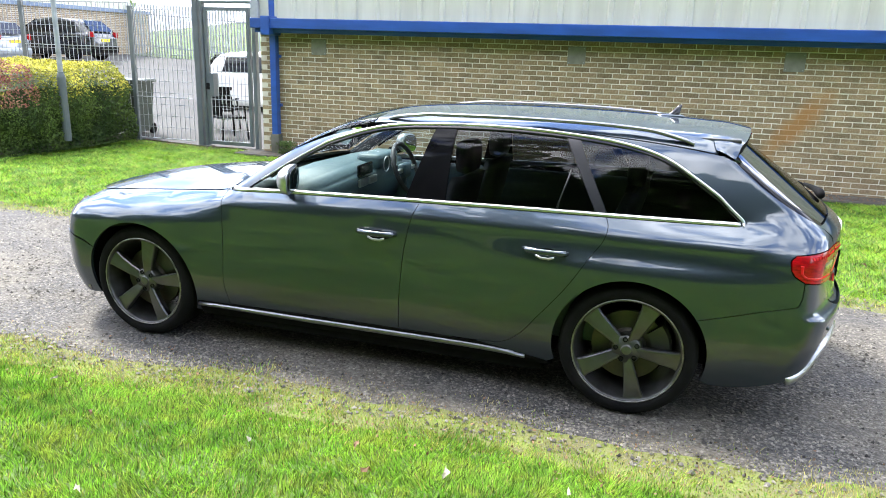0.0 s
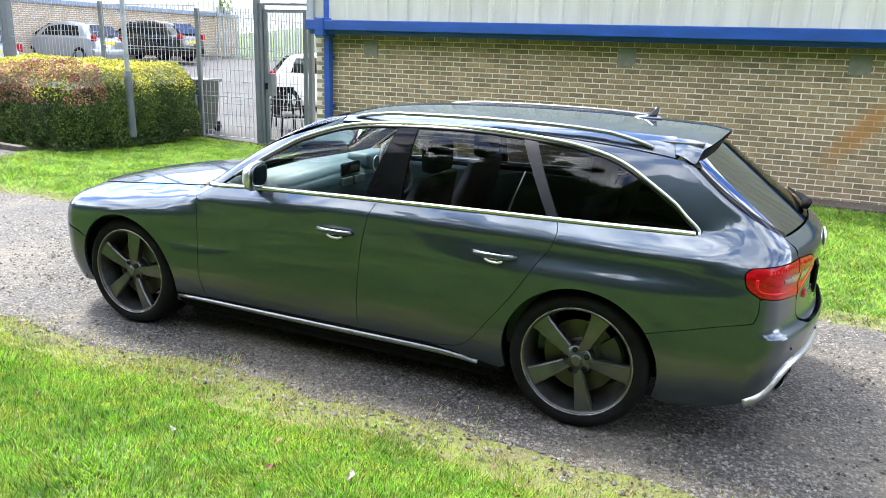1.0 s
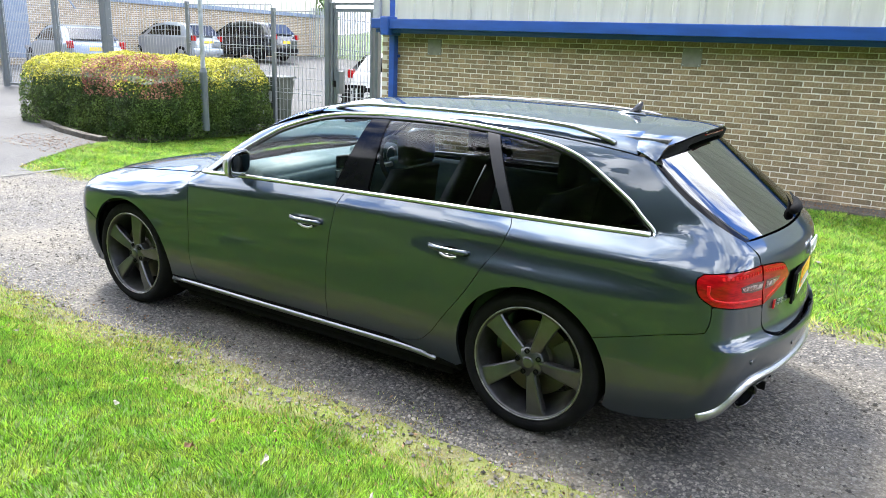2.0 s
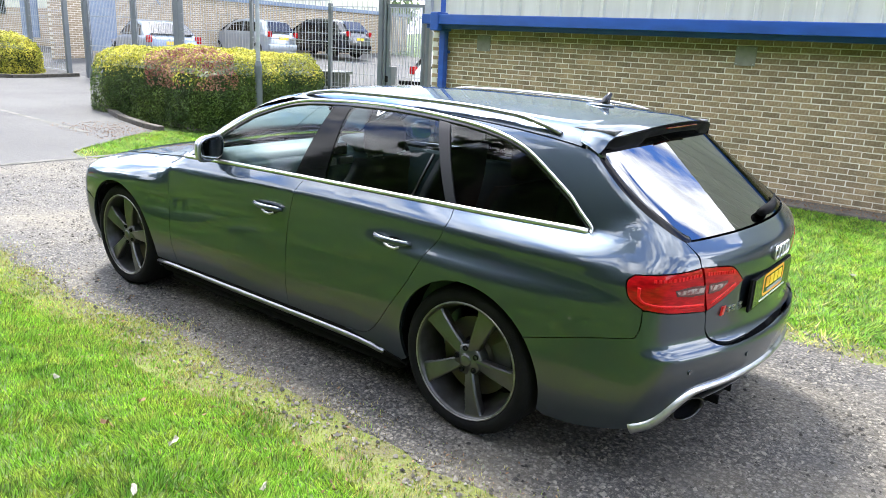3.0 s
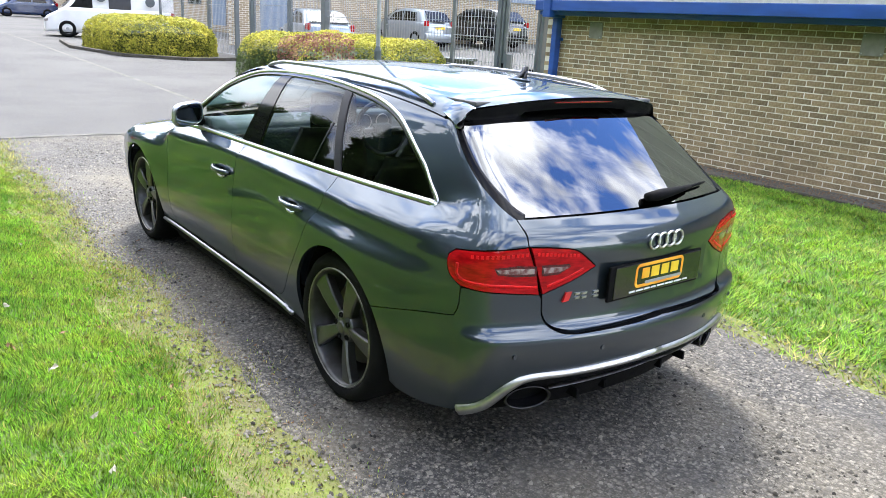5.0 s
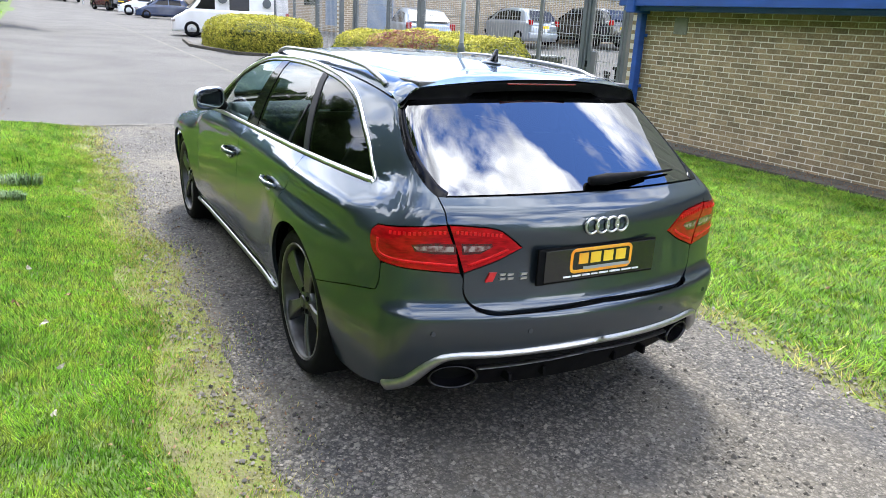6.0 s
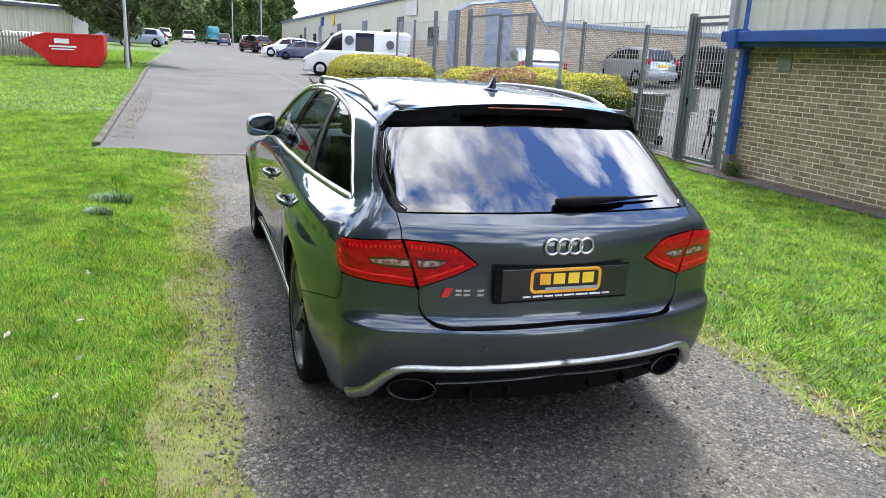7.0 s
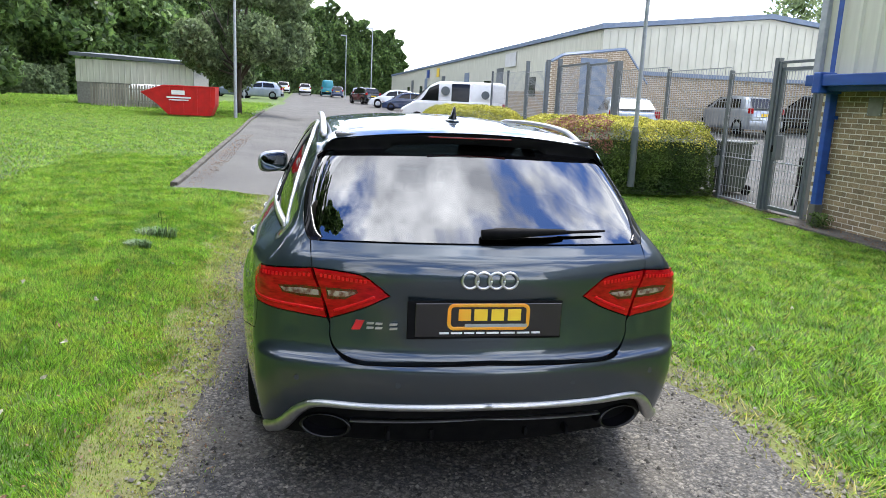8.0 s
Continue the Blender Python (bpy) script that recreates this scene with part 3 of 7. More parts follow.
def skin_normal(p, e=0.004):
    a = np.abs(p[:, 1])
    g = np.stack([skin(p[:, 0] + e, a, p[:, 2]) - skin(p[:, 0] - e, a, p[:, 2]), skin(p[:, 0], a + e, p[:, 2]) - skin(p[:, 0], np.abs(a - e), p[:, 2]),
                  skin(p[:, 0], a, p[:, 2] + e) - skin(p[:, 0], a, p[:, 2] - e)], -1)
    return g / np.linalg.norm(g, axis=1)[:, None]

# ---- building the car's panels on its skin ----
from mathutils.geometry import delaunay_2d_cdt


def spl(*pts, n=8):
    """A smooth open line through 2D points."""
    p = np.array(pts, float)
    if len(p) < 3:
        return [tuple(q) for q in p]
    ext = np.vstack([2 * p[0] - p[1], p, 2 * p[-1] - p[-2]])
    out = []
    for i in range(1, len(ext) - 2):
        a, b, c, d = ext[i - 1], ext[i], ext[i + 1], ext[i + 2]
        for t in np.arange(n) / n:
            out.append(tuple(0.5 * (2 * b + (c - a) * t + (2 * a - 5 * b + 4 * c - d) * t * t + (3 * b - a - 3 * c + d) * t ** 3)))
    return out + [tuple(p[-1])]


def arc(cx, cz, r, a0, a1, n=40):
    return [(cx + r * math.cos(radians(a)), cz + r * math.sin(radians(a))) for a in np.linspace(a0, a1, n)]


def tidy(poly, step):
    """Drop doubled points and cut long sides into steps."""
    out = []
    for i, a in enumerate(poly):
        b = poly[(i + 1) % len(poly)]
        d = math.dist(a, b)
        if d < 1e-4:
            continue
        k = max(1, int(d / step))
        out += [(a[0] + (b[0] - a[0]) * j / k, a[1] + (b[1] - a[1]) * j / k) for j in range(k)]
    return out


def shrink(poly, gap):
    p = np.array(poly)
    area = 0.5 * np.sum(p[:, 0] * np.roll(p[:, 1], -1) - np.roll(p[:, 0], -1) * p[:, 1])
    d = np.roll(p, -1, 0) - np.roll(p, 1, 0)
    nrm = np.stack([-d[:, 1], d[:, 0]], -1) / (np.linalg.norm(d, axis=1)[:, None] + 1e-9)
    return p + nrm * gap * (1 if area > 0 else -1)


def surface(name, poly, mat, parent, label="", where=on_side, step=0.035, gap=0.0018, lift=0.0, sides=(-1, 1), depth=0.018, keep_mid=None, shape=None, joined=False):
    """A panel cut to an outline, laid on the skin, with turned-in edges. sides: -1 the car's left, 1 its right."""
    poly = tidy(poly, step)
    p = shrink(poly, gap) if gap else np.array(poly)
    if keep_mid is not None:
        p[:, 0] = np.where(np.array(poly)[:, 0] > keep_mid - 1e-4, keep_mid, p[:, 0])
    lo, hi = p.min(0), p.max(0)
    gxs, gzs = np.arange(lo[0] + step / 2, hi[0], step), np.arange(lo[1] + step / 2, hi[1], step)
    gu, gv = [c.ravel() for c in np.meshgrid(gxs, gzs)]
    x0, y0, x1, y1 = p[:, 0], p[:, 1], np.roll(p[:, 0], -1), np.roll(p[:, 1], -1)
    inside = np.zeros(len(gu), bool)
    near = np.full(len(gu), 9.0)
    for k in range(len(p)):
        cross = (y0[k] > gv) != (y1[k] > gv)
        inside ^= cross & (gu < (x1[k] - x0[k]) * (gv - y0[k]) / (y1[k] - y0[k] + 1e-12) + x0[k])
        near = np.minimum(near, (gu - x0[k]) ** 2 + (gv - y0[k]) ** 2)
    ok = inside & (near > (step * 0.55) ** 2)
    pts = [Vector(q) for q in p] + [Vector((a, b)) for a, b in zip(gu[ok], gv[ok])]
    v2, _, faces, _, _, _ = delaunay_2d_cdt(pts, [(k, (k + 1) % len(p)) for k in range(len(p))], [], 1, 1e-5)
    v2 = np.array([tuple(q) for q in v2])
    base = where(v2[:, 0], v2[:, 1])
    nrm = skin_normal(base)
    out = base + nrm * lift
    if shape is not None:
        out = shape(v2, base, nrm)
    tris = []
    for fc in faces:
        a, b, c = fc[:3]
        g = np.cross(out[b] - out[a], out[c] - out[a])
        tris.append((a, b, c) if g @ nrm[a] > 0 else (a, c, b))
    edge_count = {}
    for t in tris:
        for a, b in ((t[0], t[1]), (t[1], t[2]), (t[2], t[0])):
            edge_count[(a, b)] = 1
    rim = [(a, b) for a, b in edge_count if (b, a) not in edge_count]
    objs = []
    packs = []
    for s in sides:
        m = np.array([1, s, 1])
        vv = list(map(tuple, out * m))
        nn = list(map(tuple, nrm * m))
        tt = [t if s > 0 else (t[0], t[2], t[1]) for t in tris]
        if depth:
            link = {}
            for a, b in rim:
                for q in (a, b):
                    if q not in link:
                        link[q] = len(vv)
                        vv.append(tuple((out[q] - nrm[q] * depth) * m))
                        nn.append(tuple(nrm[q] * m))
                if keep_mid is not None and v2[a][0] > keep_mid - 1e-4 and v2[b][0] > keep_mid - 1e-4:
                    continue
                quad = (b, a, link[a], link[b])
                tt.append(quad if s > 0 else tuple(reversed(quad)))
        packs.append((vv, nn, tt))
    if joined:
        vv, nn, tt = [], [], []
        for a, b, c in packs:
            k = len(vv)
            vv, nn, tt = vv + a, nn + b, tt + [tuple(i + k for i in f_) for f_ in c]
        packs = [(vv, nn, tt)]
    for vv, nn, tt in packs:
        me = bpy.data.meshes.new(name)
        me.from_pydata(vv, [], tt)
        me.shade_smooth()
        count = len(out)
        loop_normals = []
        for poly_ in me.polygons:
            if len(poly_.vertices) == 4:
                fn = poly_.normal
                loop_normals += [fn] * 4
            else:
                loop_normals += [nn[i] for i in poly_.vertices]
        me.normals_split_custom_set(loop_normals)
        me.materials.append(mat)
        ob = new(name, me)
        ob.parent = parent
        if label:
            tagged(ob, label)
        objs.append(ob)
    return objs


def ribbon(name, line, mat, parent, width=0.016, lift=0.004, label="", where=on_side, sides=(-1, 1), rise=0.004, joined=False):
    """A raised strip along a line on the skin; width may vary along it."""
    p = np.array(line, float)
    d = np.gradient(p, axis=0)
    if joined:
        d[-1] = (1.0, 0.0)
    nrm2 = np.stack([-d[:, 1], d[:, 0]], -1) / (np.linalg.norm(d, axis=1)[:, None] + 1e-9)
    w = (np.full(len(p), width) if np.isscalar(width) else np.interp(np.linspace(0, 1, len(p)), np.linspace(0, 1, len(width)), width))[:, None]
    cols = []
    for k, h in ((-0.5, -0.012), (-0.5, lift), (-0.25, lift + rise), (0.25, lift + rise), (0.5, lift), (0.5, -0.012)):
        q = p + nrm2 * w * k
        b = where(q[:, 0], q[:, 1])
        cols.append(b + skin_normal(b) * h)
    grid = np.stack(cols, 1)
    n, m = grid.shape[:2]
    made = []
    bmj = bmesh.new()
    for s in sides:
        bm = bmj if joined else bmesh.new()
        vs = [[bm.verts.new(tuple(grid[i, j] * np.array([1, s, 1]))) for j in range(m)] for i in range(n)]
        for i in range(n - 1):
            for j in range(m - 1):
                bm.faces.new((vs[i][j], vs[i + 1][j], vs[i + 1][j + 1], vs[i][j + 1]))
        bm.faces.new(vs[0])
        bm.faces.new(vs[-1])
        bmesh.ops.recalc_face_normals(bm, faces=bm.faces)
        if not joined:
            made.append(part(name, bm, mat, parent, label, smooth=True))
    if joined:
        bmesh.ops.remove_doubles(bmj, verts=bmj.verts, dist=1e-4)
        made.append(part(name, bmj, mat, parent, label, smooth=True))
    else:
        bmj.free()
    return made


# materials of the car
M_PAINT = material("grey_metallic_paint", (0.045, 0.059, 0.075), 0.37, metal=0.75, coat=1.0, spots=(0.036, 0.048, 0.062), scale=900, detail=1, rough_vary=0.05)
M_PAINT.node_tree.nodes["Principled BSDF"].inputs["Coat IOR"].default_value = 1.62
M_PAINT.node_tree.nodes["Principled BSDF"].inputs["Coat Roughness"].default_value = 0.012
M_PAINT.node_tree.nodes["Principled BSDF"].inputs["Specular Tint"].default_value = (0.32, 0.42, 0.55, 1)
M_CHROME = material("bright_aluminium", (0.62, 0.62, 0.62), 0.30, metal=1.0, spots=(0.68, 0.68, 0.68), scale=30)
M_SATIN = material("satin_aluminium", (0.52, 0.52, 0.52), 0.36, metal=1.0, spots=(0.44, 0.44, 0.44), scale=40)
M_RAIL = material("brushed_rail", (0.30, 0.30, 0.31), 0.32, metal=1.0, spots=(0.24, 0.24, 0.25), scale=40)
M_GLOSS_BLACK = material("gloss_black", (0.004, 0.004, 0.005), 0.15, spec=0.3, coat=0.15, spots=(0.009, 0.009, 0.01), scale=10)
M_PILLAR = material("pillar_black", (0.003, 0.003, 0.004), 0.06, spec=0.12, spots=(0.005, 0.005, 0.006), scale=10)
M_TRIM = material("grey_trim", (0.020, 0.020, 0.024), 0.6, spec=0.25, spots=(0.018, 0.018, 0.022), scale=20)
M_RUBBER = material("tyre_rubber", (0.006, 0.006, 0.0065), 0.85, spec=0.1, spots=(0.010, 0.0098, 0.0095), scale=9, bump=0.3, bump_scale=120)
M_ALLOY = material("titanium_grey_alloy", (0.12, 0.122, 0.122), 0.33, metal=0.8, spots=(0.10, 0.098, 0.092), scale=14)
M_LIP = material("scuffed_alloy_lip", (0.30, 0.29, 0.28), 0.35, metal=0.9, spots=(0.16, 0.155, 0.15), scale=25)
M_DISC = material("brake_iron", (0.07, 0.066, 0.062), 0.5, metal=0.7, spots=(0.10, 0.085, 0.07), scale=12)
M_CALIPER = material("caliper_paint", (0.03, 0.03, 0.032), 0.45, spots=(0.05, 0.048, 0.045), scale=20)
M_SEAT = material("dark_leather", (0.020, 0.020, 0.023), 0.55, spots=(0.030, 0.030, 0.034), scale=14, bump=0.25, bump_scale=160)
M_DASH = material("dark_soft_plastic", (0.055, 0.095, 0.11), 0.5, spots=(0.07, 0.115, 0.13), scale=30, bump=0.2, bump_scale=300)
M_GLASS_F = pane("front_side_glass", (0.93, 1.0, 0.97), 0.88, ior=1.32)
M_GLASS_R = pane("tinted_privacy_glass", (0.75, 0.8, 0.85), 0.36, ior=1.42)
M_GLASS_T = pane("tinted_rear_glass", (0.75, 0.8, 0.85), 0.05, ior=2.9)
M_RED_LENS = material("red_lamp_lens", (0.26, 0.001, 0.003), 0.25, spec=0.1, coat=0.45, spots=(0.46, 0.004, 0.008), scale=22, stretch=(1, 1, 4), second=(0.12, 0.001, 0.002), second_scale=40)
M_RED_BRIGHT = material("bright_red_diode", (0.70, 0.008, 0.010), 0.35, spec=0.2, spots=(0.5, 0.008, 0.01), scale=60)
M_RED_DARK = material("deep_red_lens", (0.20, 0.001, 0.002), 0.2, coat=1.0, spots=(0.14, 0.002, 0.003), scale=60)
M_CLEAR_LENS = material("clear_lamp_lens", (0.62, 0.58, 0.56), 0.15, metal=0.4, coat=1.0, spots=(0.35, 0.28, 0.27), scale=50)
M_LAMP_CLEAR = material("reversing_lens", (0.42, 0.34, 0.33), 0.2, metal=0.3, coat=1.0, spots=(0.16, 0.05, 0.05), scale=45, low=0.4, high=0.6)
M_RED_INNER = material("dark_red_bowl", (0.055, 0.001, 0.002), 0.2, coat=0.8, spots=(0.09, 0.002, 0.003), scale=60)
M_ORANGE = material("orange_plate_print", (0.85, 0.30, 0.015), 0.4, spots=(0.80, 0.42, 0.03), scale=12)
M_YELLOWP = material("yellow_plate_print", (0.85, 0.62, 0.04), 0.4, spots=(0.80, 0.5, 0.03), scale=12)
M_PLATE = material("plate_black", (0.008, 0.008, 0.010), 0.22, coat=0.5, spots=(0.012, 0.012, 0.014), scale=20)
M_RED_BADGE = material("red_badge", (0.55, 0.01, 0.015), 0.3, coat=0.5, spots=(0.45, 0.01, 0.012), scale=20)

car = thing("estate_car", CAR, "dark grey metallic estate car with black-tinted glass parked on the track", "car")

# lines shared between neighbours
ARCH = 0.366
DITCH = 0.575
door_front = spl((-2.275, 0.935), (-2.25, 0.85), (-2.24, 0.74), (-2.24, 0.58), (-2.25, 0.40), (-2.232, 0.268))
gap_b = spl((-1.10, 0.962), (-1.13, 0.874), (-1.16, 0.726), (-1.177, 0.54), (-1.194, 0.268))
door_rear = spl((-0.157, 0.974), (-0.142, 0.93), (-0.161, 0.865), (-0.216, 0.785), (-0.312, 0.632), (-0.442, 0.463), (-0.53, 0.352), (-0.62, 0.288), (-0.76, 0.270))
belt = [(x, float(c_belt(x)) - 0.010) for x in np.linspace(-2.275, 0.47, 60)]


def belt_between(a, b):
    return [(x, float(c_belt(x)) - 0.010) for x in np.linspace(a, b, 30)]


glass_top = spl((-2.03, 0.985), (-1.88, 1.085), (-1.74, 1.172), (-1.62, 1.230), (-1.37, 1.305), (-1.08, 1.330), (-0.70, 1.336), (-0.39, 1.322), (-0.13, 1.294), (0.064, 1.243), (0.229, 1.152), (0.40, 1.035), (0.455, 0.998))
chrome_top = spl((-2.09, 0.968), (-1.90, 1.093), (-1.75, 1.184), (-1.63, 1.244), (-1.375, 1.320), (-1.08, 1.346), (-0.70, 1.352), (-0.38, 1.338), (-0.12, 1.310), (0.077, 1.258), (0.245, 1.164), (0.42, 1.048), (0.485, 1.004), (0.492, 0.984), (0.468, 0.977))


def top_at(line, x):
    q = np.array(line)
    return float(np.interp(x, q[:, 0], q[:, 1]))


xs_d = np.linspace(-2.22, 0.33, 60)
ditch_z = on_top(xs_d, np.interp(xs_d, [-2.22, -1.9, -1.5, -1.2, 0.33], [0.685, 0.672, 0.625, 0.60, 0.60]))[:, 2]
roof_edge = [(float(a), float(b) - 0.0012) for a, b in zip(xs_d, ditch_z)]
gap_tail_up = spl((0.33, roof_edge[-1][1]), (0.395, 1.278), (0.52, 1.215), (0.63, 1.145), (0.755, 1.060), (0.82, 1.015), (0.858, 0.992))
gap_tail_mid = spl((0.858, 0.992), (0.884, 0.95), (0.893, 0.912))
lamp_top_o = spl((0.893, 0.907), (0.78, 0.896), (0.672, 0.880))
lamp_left = spl((0.672, 0.880), (0.648, 0.852), (0.658, 0.795), (0.70, 0.758))
lamp_low_o = spl((0.70, 0.758), (0.80, 0.742), (0.943, 0.728))
seam = spl((0.70, 0.752), (0.699, 0.70), (0.690, 0.660), (0.668, 0.643), (0.52, 0.606), (0.300, 0.548))

surface("front_door", door_front[::-1] + belt_between(-2.275, -1.10) + gap_b, M_PAINT, car)
surface("rear_door", gap_b[::-1] + belt_between(-1.10, -0.157) + door_rear, M_PAINT, car)
a_seam = math.degrees(math.atan2(0.548 - WHEEL_R, 0.300))
body_side = (list(reversed(door_rear)) + belt_between(-0.157, 0.468) + list(reversed(chrome_top)) + [(-2.12, 0.945), (-2.275, 0.94), (-2.30, 0.945)]
             + roof_edge + gap_tail_up[1:] + gap_tail_mid[1:] + lamp_top_o + lamp_left[1:] + seam[1:] + arc(0, WHEEL_R, ARCH, a_seam, 197) + [(-0.40, 0.20), (-0.62, 0.20), (-0.76, 0.255)])
surface("rear_quarter_panel", body_side, M_PAINT, car, step=0.022)
fx = np.linspace(-3.32, -2.32, 30)
hood_edge = [(float(x), float(z)) for x, z in zip(fx, on_top(fx, np.interp(fx, [-3.32, -3.0, -2.5, -2.32], [0.55, 0.62, 0.655, 0.69]))[:, 2] - 0.001)]
surface("front_wing", hood_edge + list(door_front) + [(-2.235, 0.20), (-2.42, 0.20)] + arc(FRONT_AXLE, WHEEL_R, ARCH, -22, 150) + [(-3.20, 0.56), (-3.32, 0.585)], M_PAINT, car)
surface("headlamp", [(-3.325, 0.600), (-3.325, 0.775), (-3.40, 0.765), (-3.54, 0.725), (-3.54, 0.63)], M_CLEAR_LENS, car, "clear headlamp lens")
surface("front_bumper", [(-3.21, 0.552), (-3.325, 0.580), (-3.54, 0.615), (-3.55, 0.40), (-3.50, 0.19)] + arc(FRONT_AXLE, WHEEL_R, ARCH, 200, 150), M_PAINT, car)
ribbon("front_splitter", [(-3.54, 0.255), (-3.4, 0.25), (-3.24, 0.24)], M_SATIN, car, width=0.03, label="bright front splitter strip")
surface("bonnet", [(float(x), 0.0) for x in np.linspace(-3.58, -2.26, 24)] + [(-2.26, 0.35), (-2.30, 0.62)] + [(float(x), float(a)) for x, a in zip(fx[::-1], np.interp(fx[::-1], [-3.32, -3.0, -2.5, -2.32], [0.549, 0.619, 0.654, 0.688]))] + [(-3.5, 0.35), (-3.58, 0.0)],
        M_PAINT, car, where=on_top, sides=(-1, 1), gap=0.0, joined=True)
surface("windscreen", [(-2.20, 0.0), (-2.19, 0.4), (-2.17, 0.64), (-2.10, 0.665), (-1.9, 0.655), (-1.6, 0.615), (-1.45, 0.585), (-1.44, 0.4), (-1.44, 0.0)], M_GLASS_F, car, where=on_top, gap=0.0, depth=0.004, joined=True)
surface("scuttle", [(-2.262, 0.0), (-2.262, 0.35), (-2.30, 0.63), (-2.23, 0.68), (-2.175, 0.645), (-2.195, 0.4), (-2.205, 0.0)], M_BLACK, car, where=on_top, gap=0.0, lift=-0.012, joined=True)
roof_out = [(-1.435, 0.0), (-1.44, 0.4), (-1.445, 0.585)] + [(float(x), float(np.interp(x, [-1.445, -1.2, 0.33], [0.590, 0.598, 0.598]))) for x in np.linspace(-1.445, 0.315, 40)] + [(0.335, 0.55), (0.34, 0.3), (0.34, 0.0)]
surface("roof_panel", roof_out, M_PAINT, car, where=on_top, gap=0.0, step=0.05, joined=True)
# Black here is the shade on the lower sill, put into the colour.
surface("sill", [(-2.45, 0.268), (-0.74, 0.268), (-0.60, 0.245), (-0.40, 0.215), (-0.36, 0.19), (-2.43, 0.178)], M_BLACK, car, "lower sill panel, blackened for the shade under the doors", lift=0.004, depth=0.05)
# Metal ribbon in place of the sky's highlight along the painted sill.
ribbon("sill_strip", spl((-2.44, 0.250), (-1.6, 0.238), (-0.75, 0.238), (-0.50, 0.222)), M_RAIL, car, width=[0.018, 0.028, 0.028, 0.014], lift=0.008, rise=0.012)

# glass and pillars
gt = glass_top


def glass_between(a, b):
    return [q for q in gt if a < q[0] < b]


surface("front_door_glass", [(-1.185, 0.978)] + [(x, float(c_belt(x)) + 0.012) for x in np.linspace(-1.3, -2.0, 10)] + glass_between(-2.04, -1.09) + [(-1.085, 1.329)], M_GLASS_F, car, lift=-0.006, gap=0.001, depth=0.004)
surface("door_pillar", [(-0.968, 0.978), (-1.183, 0.978), (-1.083, 1.329), (-0.97, 1.333)], M_PILLAR, car, lift=-0.003, gap=0.001, label="black door pillar")
surface("rear_door_glass", [(-0.213, 0.990), (-0.966, 0.978), (-0.968, 1.333)] + glass_between(-0.96, -0.40) + [(-0.397, 1.322)], M_GLASS_R, car, lift=-0.006, gap=0.001, depth=0.004)
ribbon("window_divider", [(-0.35, 1.18), (-0.40, 0.992)], M_TRIM, car, width=0.009, lift=-0.004)
surface("rear_pillar", [(-0.158, 0.990), (-0.211, 0.990), (-0.395, 1.321), (-0.327, 1.314)], M_TRIM, car, lift=-0.001, gap=0.001, label="dark grey trim on the rear pillar")
surface("quarter_glass", [(-0.156, 0.992), (-0.325, 1.313)] + glass_between(-0.32, 0.46) + [(0.44, 0.990)], M_GLASS_R, car, lift=-0.005, gap=0.001, depth=0.004)
ribbon("window_seal", [(q[0], q[1] - 0.009) for q in chrome_top[4:-12]], M_GLOSS_BLACK, car, width=0.020, lift=-0.002, rise=0.001)
ribbon("window_trim", chrome_top[2:-6], M_CHROME, car, width=[0.006, 0.009, 0.010, 0.013, 0.017], lift=0.003, label="bright aluminium window surround")
ribbon("belt_trim", [(x, float(c_belt(x)) + 0.000) for x in np.linspace(-2.22, 0.475, 70)], M_CHROME, car, width=0.017, lift=0.003, label="bright aluminium belt strip")

# tail
tail_bottom = spl((0.953, 0.715), (0.957, 0.655), (0.985, 0.612), (1.045, 0.592), (1.15, 0.592), (UMID, 0.600))
inner_top = spl((0.898, 0.907), (0.97, 0.903), (1.05, 0.892), (1.095, 0.860), (1.135, 0.822))
inner_low = spl((1.135, 0.822), (1.06, 0.775), (0.952, 0.728))
glass_low = spl((0.862, 0.992), (0.92, 0.992), (1.05, 0.995), (1.26, 0.998), (UMID, 1.000))


def tail_shape(v2, base, nrm):
    """The pressed plate recess and the ledge under it."""
    u, z = v2[:, 0], v2[:, 1]
    rec = smooth_step(1.13, 1.17, u) * smooth_step(0.668, 0.685, z) * smooth_step(0.838, 0.815, z)
    lip = np.exp(-((z - 0.652) / 0.014) ** 2) * smooth_step(0.98, 1.10, u)
    crease = np.exp(-((z - 0.945) / 0.02) ** 2) * 0.004
    return base + nrm * (0.006 * lip - 0.020 * rec + crease)[:, None]


surface("tailgate", glass_low + list(reversed(tail_bottom)) + list(reversed(inner_low)) + list(reversed(inner_top)) + gap_tail_mid[::-1], M_PAINT, car, step=0.016, keep_mid=UMID, shape=tail_shape, joined=True)


def glass_bow(v2, base, nrm):
    """The rear glass turns in a little more towards its sides."""
    k = 0.004 * np.clip(np.abs(base[:, 1]) / 0.62, 0, 1) ** 4
    nrm += np.stack([0 * k, 4 * k / 0.62, 0 * k], -1)
    nrm /= np.linalg.norm(nrm, axis=1)[:, None]
    return base - nrm * (0.002 + 0.25 * k)[:, None]


rear_glass_edge = spl((0.40, 1.278), (0.52, 1.215), (0.63, 1.145), (0.755, 1.060), (0.82, 1.015), (0.862, 0.996))
surface("rear_window", rear_glass_edge + [(q[0], q[1] + 0.004) for q in glass_low[1:]] + [(UMID, 1.338), (1.20, 1.332), (0.90, 1.318), (0.60, 1.300)], M_GLASS_T, car, step=0.03, gap=0.001, keep_mid=UMID, shape=glass_bow, depth=0.004, joined=True)
